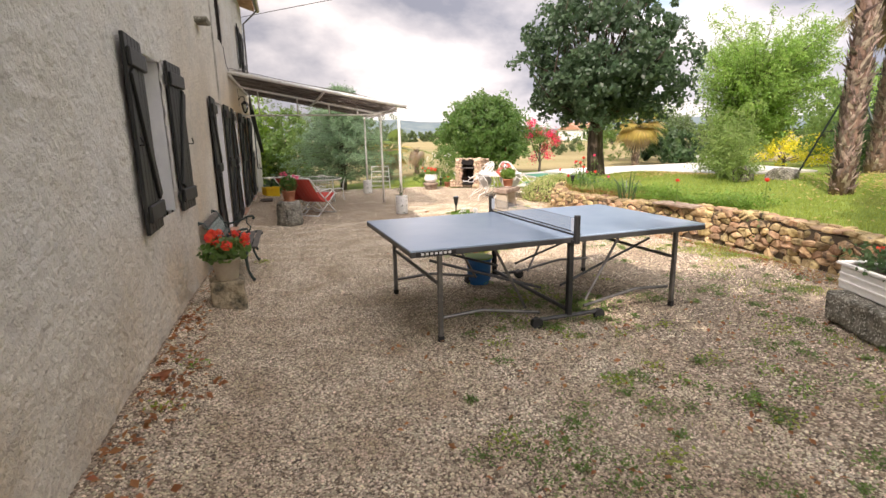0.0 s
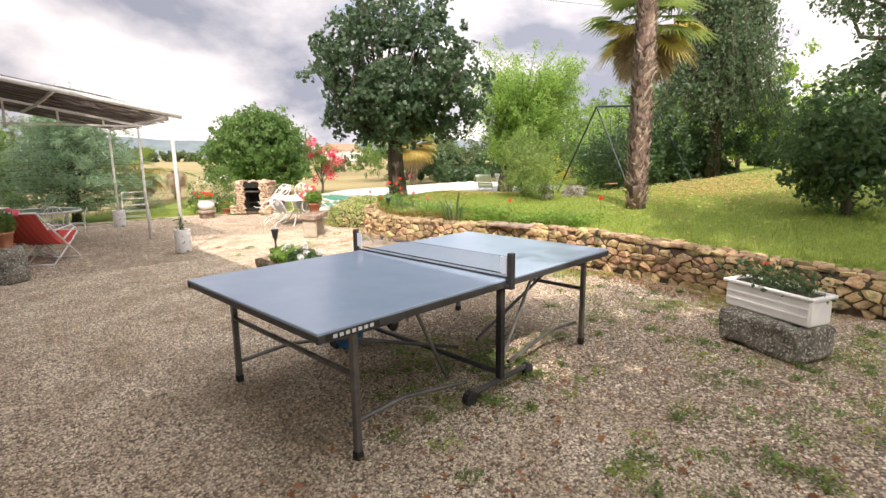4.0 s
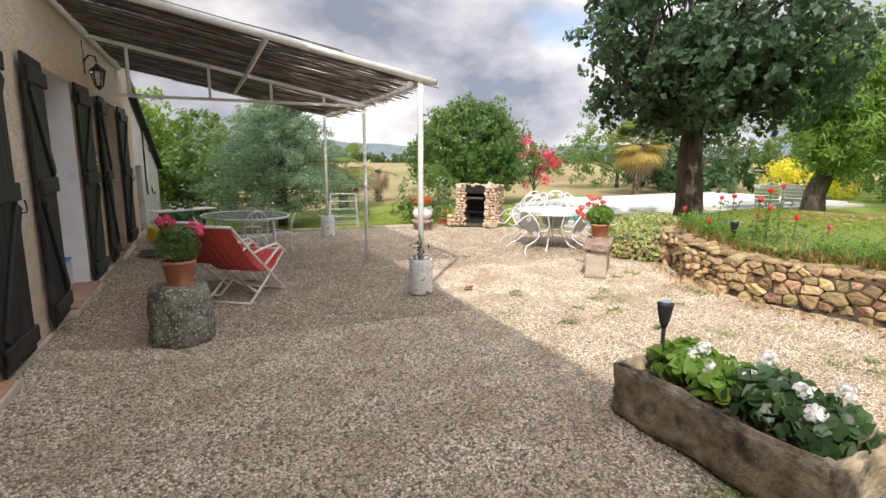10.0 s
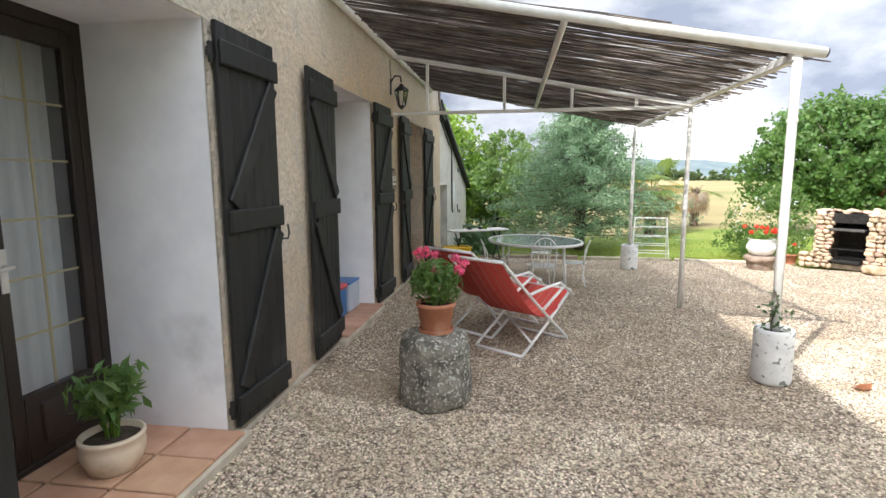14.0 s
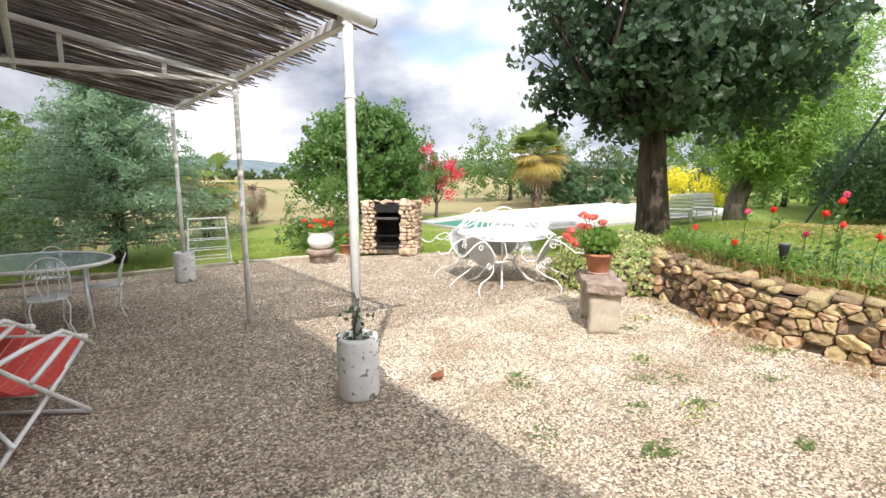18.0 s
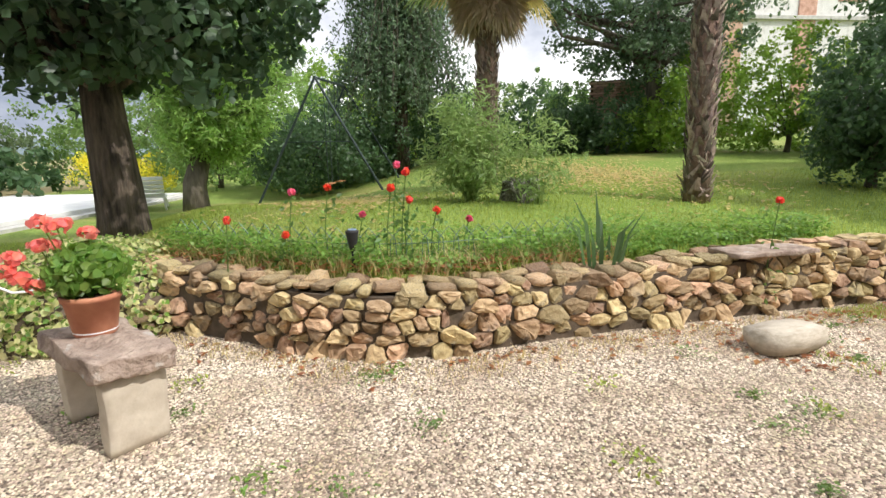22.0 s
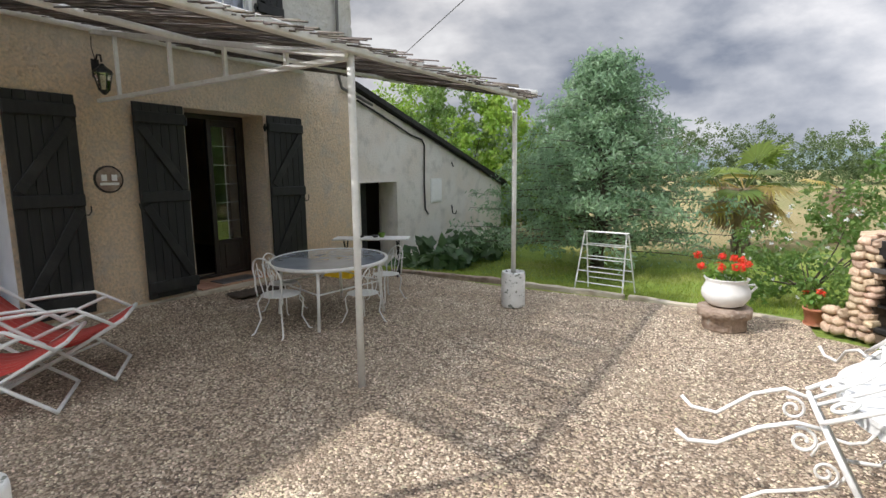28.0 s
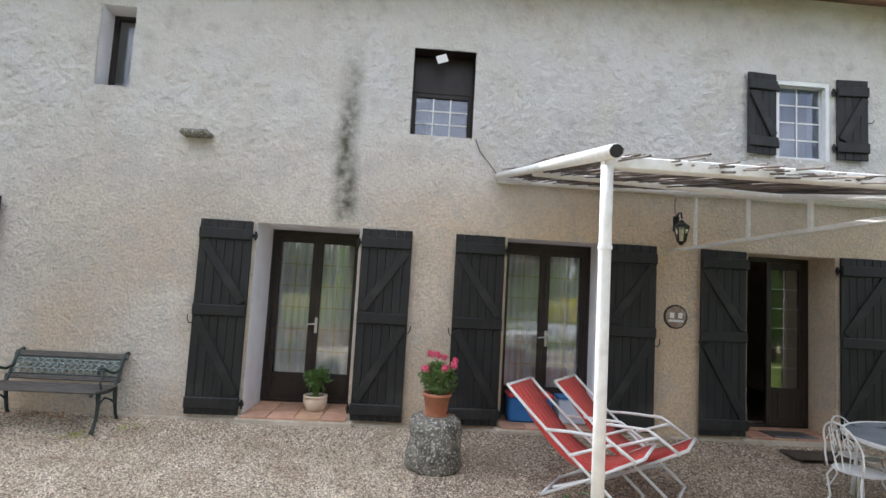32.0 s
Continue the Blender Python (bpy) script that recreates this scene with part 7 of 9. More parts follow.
sc = thing("scroll_chair", (0, 0, 0), "white wrought-iron chair with scrollwork, tipped forward against the round table", "chair", "chairs round the white table")
W = WHITE_BARE
part("seat", Shape().lathe([(0.19, 0.415), (0.205, 0.42), (0.205, 0.43), (0.19, 0.434)], n=28), PERFORATED, sc, "perforated sheet seat")
part("seat_ring", Shape().tube([(0.21 * math.cos(a * math.pi / 12), 0.21 * math.sin(a * math.pi / 12), 0.425) for a in range(25)], 0.009, 7, False), W, sc)
for sy in (1, -1):
    leg = part("leg", Shape().tube([(0.15, 0.14 * sy, 0.42), (0.20, 0.17 * sy, 0.37), (0.21, 0.19 * sy, 0.27), (0.19, 0.19 * sy, 0.12), (0.22, 0.22 * sy, 0.03), (0.28, 0.25 * sy, 0.0)], 0.0075, 7), W, sc, smooth=True)
    part("leg_scroll", Shape().tube(scroll((0.13, 0.14 * sy, 0.35), 0.045, 1.4, 1, (0, 2)), 0.006, 6, False), W, leg)
    leg = part("leg", Shape().tube([(-0.15, 0.13 * sy, 0.42), (-0.20, 0.15 * sy, 0.36), (-0.21, 0.15 * sy, 0.25), (-0.18, 0.13 * sy, 0.1), (-0.22, 0.15 * sy, 0.02), (-0.27, 0.16 * sy, 0.0)], 0.0075, 7), W, sc, smooth=True)
    part("leg_scroll", Shape().tube(scroll((-0.13, 0.13 * sy, 0.35), 0.045, 1.4, -1, (0, 2)), 0.006, 6, False), W, leg)
archp = [(-0.19 - 0.10 * math.sin(a), 0.185 * math.cos(a), 0.66 + 0.21 * math.sin(a)) for a in [math.pi * k / 14 for k in range(15)]]
bk_ = part("back_frame", Shape().tube([(-0.18, 0.15, 0.42), (-0.185, 0.17, 0.55)] + archp + [(-0.185, -0.17, 0.55), (-0.18, -0.15, 0.42)], 0.0085, 8), W, sc, smooth=True)
for s in (-1, 1):
    part("back_scroll", Shape().tube(scroll((-0.255, s * 0.075, 0.765), 0.068, 1.6, s), 0.007, 6, False), W, bk_, smooth=True)
    part("back_scroll", Shape().tube(scroll((-0.19, s * 0.09, 0.50), 0.05, 1.5, -s), 0.007, 6, False), W, bk_, smooth=True)
    part("back_bar", Shape().tube([(-0.19, s * 0.03, 0.43), (-0.2, s * 0.05, 0.6), (-0.24, s * 0.11, 0.76)], 0.007, 6), W, bk_, smooth=True)
    part("arm", Shape().tube([(-0.19, s * 0.17, 0.62), (0.0, s * 0.215, 0.63), (0.14, s * 0.215, 0.60), (0.17, s * 0.2, 0.52), (0.12, s * 0.18, 0.43)], 0.008, 7), W, sc, smooth=True)


def tipped(angle, dist, phi, spin=0.0):
    """The chair leans over its front feet so that its back rests on the table's rim."""
    a = math.radians(angle)
    foot = Vector((6.16 + dist * math.cos(a), 12.22 + dist * math.sin(a), 0.012))
    return Matrix.Translation(foot) @ pose(0, 0, 0, 0, 0, angle + 180 + spin) @ pose(0, 0, 0, 0, phi, 0) @ Matrix.Translation((-0.27, 0, 0))


sc.matrix_basis = tipped(195, 0.82, 63, -10)
for ang, dd, ph, sp in ((-72, 0.83, 63, 8), (50, 0.82, 63, 4), (112, 0.82, 63, -4)):
    copy_thing(sc, tipped(ang, dd, ph, sp))

# ---- barbecue of small stones ----
bq = thing("barbecue", (6.24, 15.02, 0), "barbecue built of small ochre stones with a dark metal grate", "barbecue", turn=-46)
bm_ = stone_meshes(BBQ_STONE)
r = np.random.default_rng(17)
part("core", Shape().box(-0.40, 0.05, 0, -0.24, 0.52, 0.84, 0.01).box(0.21, 0.05, 0, 0.40, 0.52, 0.84, 0.01).box(-0.24, 0.42, 0, 0.21, 0.52, 0.84, 0.01)
     .box(-0.24, 0.05, 0, 0.21, 0.42, 0.09, 0.01), MORTAR, bq)


def stone_run(x0, x1, y0, y1, z0, z1, h=0.07, face="x", big=0.13):
    """Courses of stones along one face."""
    z = z0
    while z < z1 - h * 0.4:
        hh = h * r.uniform(0.75, 1.15)
        a0, a1 = (x0, x1) if face == "x" else (y0, y1)
        a = a0 + r.uniform(-0.02, 0.02)
        while a < a1 - 0.02:
            w = min(r.uniform(0.08, big), a1 - a + 0.03)
            mid = a + w / 2
            c = (mid, y0 + r.uniform(-0.012, 0.012), z + hh / 2) if face == "x" else (x0 + r.uniform(-0.012, 0.012), mid, z + hh / 2)
            put_stone(bm_, r, bq, c, (w * 1.08, 0.13, hh * 1.15) if face == "x" else (0.13, w * 1.08, hh * 1.15), 0)
            a += w
        z += hh * 0.95


stone_run(-0.43, -0.23, 0.05, 0, 0.0, 0.86)
stone_run(0.20, 0.43, 0.05, 0, 0.0, 0.86)
stone_run(-0.42, 0, 0.08, 0.55, 0.0, 0.86, face="y")
stone_run(0.42, 0, 0.08, 0.55, 0.0, 0.86, face="y")
stone_run(-0.62, -0.43, 0.0, 0, 0.0, 0.25, 0.08)
stone_run(-0.5, -0.44, 0.12, 0, 0.0, 0.3, 0.08)
for k in range(9):
    put_stone(bm_, r, bq, (-0.42 + 0.105 * k, 0.3 + 0.0 * k, 0.86), (0.13, 0.42, 0.06), r.normal() * 6)
part("shelf", Shape().box(-0.26, -0.01, 0.60, 0.18, 0.38, 0.615, 0.004).box(-0.26, -0.012, 0.585, 0.18, 0.0, 0.625, 0.003), TABLE_STEEL, bq, "grey sheet-metal shelf")
part("hood", Shape().box(-0.24, 0.03, 0.70, 0.21, 0.40, 0.72, 0.004).box(-0.24, 0.03, 0.72, 0.21, 0.05, 0.84, 0.004), DARK_METAL, bq, "dented black metal sheet")
grate = Shape().box(-0.24, 0.06, 0.30, 0.21, 0.075, 0.315).box(-0.24, 0.38, 0.30, 0.21, 0.395, 0.315)
for k in range(15):
    grate.box(-0.235 + 0.03 * k, 0.06, 0.312, -0.229 + 0.03 * k, 0.395, 0.318)
part("grate", grate, DARK_METAL, bq)
part("ash_tray", Shape().box(-0.22, 0.03, 0.09, 0.15, 0.38, 0.14, 0.01), DARK_METAL, bq)
part("fire_back", Shape().box(-0.24, 0.40, 0.09, 0.21, 0.415, 0.70), DARK_METAL, bq)
stone_block("stone_drum", (6.45, 14.72, 0), (0.26, 0.2, 0.12), BBQ_STONE, "loose pale stone in front of the barbecue", "stone", 20, 0.04, 0.03, 8, 9)

# white pot of red flowers on a round stone
base = part("pedestal", Shape().lathe([(0.17, 0), (0.18, 0.02), (0.18, 0.12), (0.22, 0.13), (0.225, 0.19), (0.21, 0.205), (0.05, 0.21)], n=32).rough(0.012, 10, 3), SLAB_STONE, None, smooth=True)
base.location = (5.06, 15.05, 0)
tagged(base, "round weathered stone pedestal on the gravel edge", "pedestal")
p4 = thing("potted_plant", (5.06, 15.05, 0.214), "round white glazed pot of red flowers on a stone pedestal", "potted plant")
part("pot", Shape().lathe([(0.10, 0), (0.15, 0.02), (0.195, 0.09), (0.197, 0.14), (0.165, 0.21), (0.175, 0.24), (0.185, 0.25), (0.155, 0.25), (0.15, 0.2)], n=32), WHITE_BARE, p4, smooth=True)
part("handle", Shape().tube([(0.17, 0, 0.2), (0.22, 0, 0.21), (0.23, 0, 0.19), (0.19, 0, 0.14)], 0.01, 7), WHITE_BARE, p4)
part("soil", Shape().lathe([(0.12, 0.17), (0.128, 0.2), (0.04, 0.205)], n=16), SOIL, p4)
geranium(p4, 0.2, 0.19, 0.2, 10, RED_PETAL, POT_LEAF, 9, 200, 0.05, 0.032, 1.2)
p5 = thing("potted_plant", (5.75, 15.6, 0.0), "small terracotta pot of orange flowers beside the barbecue", "potted plant")
pot(p5, 0.1, 0.16, TERRACOTTA)
geranium(p5, 0.15, 0.12, 0.16, 4, RED_PETAL, POT_LEAF, 19, 120, 0.04, 0.025)

# edging between gravel and lawn
for k, (x0, x1, y0, y1) in enumerate(((0.75, 2.45, 15.72, 15.90), (2.5, 4.0, 15.9, 15.86), (4.05, 5.65, 15.86, 15.62))):
    ln = math.hypot(x1 - x0, y1 - y0)
    o = stone_block("edging", ((x0 + x1) / 2, (y0 + y1) / 2, -0.08), (ln, 0.09, 0.12 if k == 0 else 0.10), BENCH_STONE if k else SLAB_STONE, "low edging board between gravel and lawn", "edging",
                    math.degrees(math.atan2(y1 - y0, x1 - x0)), 0.012, 0.012, 5, k)
    tagged(o, kind="structure")

# drying rack on the lawn
rk = thing("drying_rack", (3.70, 16.12, float(lawn_z(3.7, 16.12))), "white folding laundry rack standing on the lawn", "drying rack", turn=-8)
H = 0.685 - float(lawn_z(3.7, 16.12))
for s in (-1, 1):
    part("side_frame", Shape().tube([(s * 0.30, -0.2, 0), (s * 0.26, -0.03, H - 0.02), (s * 0.22, 0.0, H)], 0.009, 7).tube([(s * 0.30, 0.2, 0), (s * 0.26, 0.03, H - 0.02)], 0.009, 7), WHITE_PAINT, rk)
for k, t in enumerate((0.0, 0.22, 0.45, 0.66, 0.85)):
    for s in (-1, 1):
        y = s * (0.03 + 0.17 * t)
        part("rung", Shape().tube([(-0.27 - 0.03 * t, y, H * (1 - t * 0.95)), (0.27 + 0.03 * t, y, H * (1 - t * 0.95))], 0.007, 6), WHITE_PAINT, rk)

# ---- pool terrace ----


def flat(name, pts, z, mat, label, category, thick=0.05):
    n = len(pts)
    s = Shape()
    s.v = [(x, y, z - thick) for x, y in pts] + [(x, y, z) for x, y in pts]
    s.f = [tuple(range(n))[::-1], tuple(range(n, 2 * n))] + [(k, (k + 1) % n, n + (k + 1) % n, n + k) for k in range(n)]
    return structure(name, s, mat, label, category)


flat("pavement_pool", [(7.73, 14.6), (8.28, 13.66), (10.26, 15.77), (20.5, 15.0), (21.5, 21.2), (12.0, 20.3), (10.0, 19.5), (9.5, 16.45), (8.1, 15.15)], 0.035, CONCRETE, "pale concrete pool surround", "terrace", 0.16)
cover = thing("pool_cover", (0, 0, 0), "white tarpaulin pool cover with green end panels", "pool cover")


def sheet(pts, z, thick=0.02):
    n = len(pts)
    s = Shape()
    s.v = [(x, y, z - thick) for x, y in pts] + [(x, y, z) for x, y in pts]
    s.f = [tuple(range(n))[::-1], tuple(range(n, 2 * n))] + [(k, (k + 1) % n, n + (k + 1) % n, n + k) for k in range(n)]
    return s


part("white_sheet", sheet([(11.05, 16.6), (11.4, 16.0), (20.0, 15.3), (20.6, 20.6), (12.1, 19.9), (11.0, 19.2)], 0.12, 0.08), POOL_COVER, cover)
part("green_panel", sheet([(9.9, 18.65), (9.75, 16.7), (10.88, 16.97), (10.95, 18.85)], 0.05), GREEN_COVER, cover)
part("green_panel", sheet([(8.23, 15.26), (9.2, 14.7), (10.12, 15.75), (9.55, 16.34)], 0.046), GREEN_COVER, cover)


def chaise(at, turn):
    t = thing("sun_lounger", at, "white plastic sun lounger beside the pool", "sun lounger", "sun loungers", turn)
    for k in range(9):
        part("slat", Shape().box(-0.9 + 0.13 * k, -0.28, 0.30, -0.9 + 0.13 * k + 0.1, 0.28, 0.325, 0.006), WHITE_BARE, t)
    for k in range(5):
        x = 0.28 + 0.1 * k
        part("back_slat", Shape().box(x, -0.28, 0.33 + 0.1 * k, x + 0.085, 0.28, 0.35 + 0.1 * k + 0.06, 0.006), WHITE_BARE, t)
    for x in (-0.75, 0.3):
        for s in (-1, 1):
            part("leg", Shape().tube([(x, s * 0.25, 0.3), (x - 0.08, s * 0.28, 0)], 0.022, 8), WHITE_BARE, t)
    for s in (-1, 1):
        part("side_rail", Shape().box(-0.92, s * 0.27 - 0.02, 0.27, 0.3, s * 0.27 + 0.02, 0.31, 0.008), WHITE_BARE, t)


chaise((16.3, 14.65, float(lawn_z(16.3, 14.65))), -160)
chaise((15.2, 14.75, float(lawn_z(15.2, 14.75))), -150)

# ---- trees and shrubs ----
def on(x, y, dz=0.0):
    return (x, y, float(lawn_z(x, y)) + dz)


tree("linden_tree", on(8.6, 11.72, -0.02), 1.6, 0.21,
     [(0.0, -0.1, 3.2, 1.55, 1.55, 1.45), (-0.7, 0.6, 2.6, 0.85, 0.85, 0.75), (0.9, -0.8, 2.45, 1.1, 1.0, 0.75), (-0.6, -0.8, 2.4, 0.9, 0.9, 0.65), (0.8, 0.7, 2.55, 1.0, 0.9, 0.8),
      (0.0, -0.1, 4.15, 0.65, 0.65, 0.6), (-1.0, 0.1, 3.3, 0.75, 0.9, 0.9), (0.3, -1.2, 3.1, 0.9, 0.8, 0.9), (0.1, 0.0, 2.4, 1.1, 1.1, 0.5), (-0.9, -0.4, 2.35, 0.55, 0.6, 0.45), (0.0, 0.0, 1.95, 0.85, 0.85, 0.38), (0.0, 0.0, 2.6, 0.6, 0.6, 0.5), (-0.9, 0.5, 1.95, 0.6, 0.6, 0.4), (-0.5, -0.9, 1.9, 0.6, 0.6, 0.42), (0.8, -0.8, 1.9, 0.65, 0.6, 0.4), (0.9, 0.6, 1.95, 0.6, 0.6, 0.4), (0.0, 0.1, 1.72, 0.6, 0.6, 0.25),
      (-0.9, 0.6, 4.3, 0.22, 0.22, 0.55), (0.2, 0.2, 5.05, 0.22, 0.22, 0.5), (0.8, -0.5, 4.6, 0.2, 0.2, 0.55), (-0.4, -0.4, 4.9, 0.2, 0.2, 0.45), (0.5, 0.6, 4.5, 0.2, 0.2, 0.5), (-1.5, 0.9, 3.6, 0.22, 0.22, 0.4), (1.3, -1.0, 3.6, 0.22, 0.22, 0.45), (-1.3, -0.7, 4.2, 0.18, 0.18, 0.5), (1.1, 0.9, 4.3, 0.18, 0.18, 0.5), (-0.2, 0.9, 4.7, 0.16, 0.16, 0.5), (0.5, -1.1, 4.5, 0.16, 0.16, 0.5), (-1.9, 0.2, 3.0, 0.3, 0.3, 0.25), (1.8, 0.1, 2.9, 0.3, 0.3, 0.3), (0.4, -1.9, 2.8, 0.3, 0.3, 0.3), (-0.5, 1.8, 2.9, 0.3, 0.3, 0.3)],
     25000, 0.12, 0.21, TILIA_LEAF, "round-crowned linden with large dark leaves on a short trunk", seed=2, width=0.78, droop=1.0, shell=0.5, per=26, fork=0.88, limb=0.26, bark=DARK_BARK)
rb = np.random.default_rng(203)
wil = []
for k in range(300):
    a, h0 = 2.39996 * k, rb.uniform(1.0, 2.7)
    reach, up = 1.95 * rb.uniform(0.25, 1.0) ** 0.6, rb.uniform(0.5, 2.3)
    if h0 < 1.5:
        up, reach = rb.uniform(0.1, 1.0), reach * 0.6
    c = np.array((0.4 * h0 / 2.6, -0.45 * h0 / 2.6, h0))
    d = np.array((math.cos(a), math.sin(a), 0)) * reach
    wil.append((tuple(c), tuple(c + d * 0.45 + (0.1, -0.1, up * 0.65)), tuple(c + d + (0.15, -0.2, up))))
spray_tree("willow_tree", on(14.04, 12.88, -0.02), [(0, 0, 0), (0.02, 0.0, 0.6), (0.2, -0.2, 1.4), (0.4, -0.45, 2.6), (0.5, -0.55, 3.6)], 0.24, wil, 125, 0.13, 0.15, WILLOW_LEAF,
           "tall bright green willow with fine upright leaves", seed=3, width=0.2, droop=-0.7)
tree("fig_tree", on(8.7, 20.3, -0.02), 0.9, 0.13,
     [(0.0, 0.0, 2.0, 1.5, 1.4, 1.2), (-1.0, 0.0, 1.5, 0.9, 0.9, 0.9), (1.0, 0.1, 1.6, 0.95, 0.9, 1.0), (0.4, -0.4, 1.2, 1.2, 0.9, 0.8), (0.2, 0.0, 2.7, 0.8, 0.8, 0.45), (-0.6, 0.0, 2.35, 0.6, 0.6, 0.4), (1.1, 0.0, 2.4, 0.5, 0.5, 0.5)],
     28000, 0.095, 0.22, FIG_LEAF, "dense round fig tree with broad green leaves", seed=4, width=0.8, droop=0.8, shell=0.6, per=24)
pst = thing("timber_post", on(9.55, 19.8), "rough orange-brown timber trunk standing beside the fig tree", "post")
part("trunk", Shape().tube([(0, 0, -0.05), (0.02, 0, 0.5), (0.05, 0.0, 1.15)], [0.14, 0.11, 0.10], 10).rough(0.02, 6), TIMBER, pst, smooth=True)
cm = tree("crape_myrtle", on(11.6, 20.8), 0.8, 0.05, [(0, 0, 1.1, 0.6, 0.5, 0.5), (0.3, 0, 1.5, 0.5, 0.5, 0.5), (-0.4, 0, 1.6, 0.5, 0.5, 0.4)], 1600, 0.10, 0.2, HEDGE_LEAF,
          "crape myrtle with trusses of red blossom", seed=6, width=0.5)
rc = np.random.default_rng(9)
for k, (dx, dz) in enumerate(((-0.75, 2.05), (-0.35, 2.1), (0.05, 1.7), (0.35, 1.55), (0.7, 1.35), (0.85, 1.25), (0.35, 1.15), (-0.3, 1.55), (0.2, 0.75), (-0.15, 0.6), (0.6, 1.65), (0.5, 0.95))):
    q = rc.normal(size=(150, 3)) * (0.11, 0.11, 0.11)
    part("blossom", leaves("blossom", q + (dx, rc.normal() * 0.25, dz), 0.075, CRAPE_PETAL, rng=rc), None, cm)
aca = []
for k in range(250):
    a, f = 2.39996 * k, (k + 0.5) / 250
    h0 = 0.35 + 2.95 * f
    reach = (2.3 * (1 - f) ** 0.72 + 0.18) * rb.uniform(0.55, 1.12)
    up = rb.uniform(-0.05, 0.5) * (1 - 0.5 * f) + 0.25 * f
    d = np.array((math.cos(a), math.sin(a), 0)) * reach
    aca.append(((0.0, 0.0, h0), tuple(d * 0.5 + (0, 0, h0 + up * 0.9)), tuple(d + (0, 0, h0 + up - 0.12))))
spray_tree("acacia_tree", on(2.8, 18.9, -0.02), [(0, 0, 0), (0.03, 0, 1.0), (-0.02, 0.02, 2.2), (0.0, 0.0, 3.5)], 0.11, aca, 125, 0.085, 0.10, GREY_LEAF,
           "feathery blue-green acacia tree with low sweeping branches", seed=7, width=0.28, droop=0.3)
for k, (x, y, s) in enumerate(((-0.9, 22.2, 1.15), (-2.6, 22.6, 1.4), (-4.4, 23.4, 1.45), (0.7, 22.0, 0.95))):
    tree("laurel_shrub", on(x, y), 0.8, 0.07, [(0, 0, 1.7 * s, 1.3, 1.2, 1.5 * s), (0.6, -0.3, 1.0, 0.9, 0.8, 0.9), (-0.6, 0, 1.4 * s, 0.9, 0.9, 1.1 * s)], 9500, 0.13, 0.25, HEDGE_LEAF if k % 2 else LIME_LEAF,
         "tall fresh green shrub behind the lean-to", "shrub", seed=30 + k, width=0.6)
wb = tree("rose_bush", on(5.75, 16.35), 0.3, 0.03, [(0, 0, 0.6, 0.68, 0.6, 0.55), (-0.4, 0.1, 0.4, 0.45, 0.4, 0.35), (0.3, 0.2, 0.9, 0.35, 0.35, 0.3)], 4200, 0.055, 0.14, HEDGE_LEAF, "loose bush with small white flowers on the lawn edge", "shrub", seed=12)
q = unit(rc.normal(size=(60, 3))) * (0.62, 0.55, 0.5) + (0, 0, 0.6)
part("white_flowers", leaves("white_flowers", np.repeat(q, 4, 0) + rc.normal(size=(240, 3)) * 0.012, 0.045, WHITE_PETAL, rng=rc), None, wb, kind="stuff")
hs = thing("hosta_bed", on(0.5, 17.9), "clump of large-leaved hostas along the lean-to wall", "plants", kind="stuff")
rc = np.random.default_rng(21)
hp = np.stack((rc.uniform(-0.3, 0.45, 420), rc.uniform(-1.6, 1.7, 420), rc.uniform(0.08, 0.55, 420)), 1)
hp[:, 2] *= 0.75 + 0.35 * np.sin(hp[:, 1] * 5)
part("foliage", leaves("foliage", hp, 0.26, DARK_LEAF, np.tile((0.5, -0.2, 0.8), (420, 1)), 0.6, 0.6, 0.5, rc), None, hs)


def fan_frond(s_v, s_f, c, way, up, size, blades, rng, droop=0.3, split=0.55):
    """One fan palm leaf: narrow blades spread in a half disc round c, drooping at their tips."""
    way, up = np.array(way, float), np.array(up, float)
    way /= np.linalg.norm(way)
    side = np.cross(way, up)
    side /= np.linalg.norm(side)
    nrm = np.cross(side, way)
    for k in range(blades):
        a = (k / (blades - 1) - 0.5) * 3.6
        d = way * math.cos(a) + side * math.sin(a)
        e = np.cross(nrm, d)
        L = size * (0.8 + 0.2 * math.cos(a)) * rng.uniform(0.92, 1.05)
        w = size * 0.042
        p0, p1 = c + d * 0.04 * size, c + d * L * split
        p2 = c + d * L + np.array((0, 0, -droop * L * rng.uniform(0.6, 1.3)))
        b = len(s_v)
        s_v += [p0, p1 + e * w + nrm * 0.02 * size, p1 - e * w + nrm * 0.02 * size, p2]
        s_f += [(b, b + 1, b + 2), (b + 1, b + 3, b + 2)]


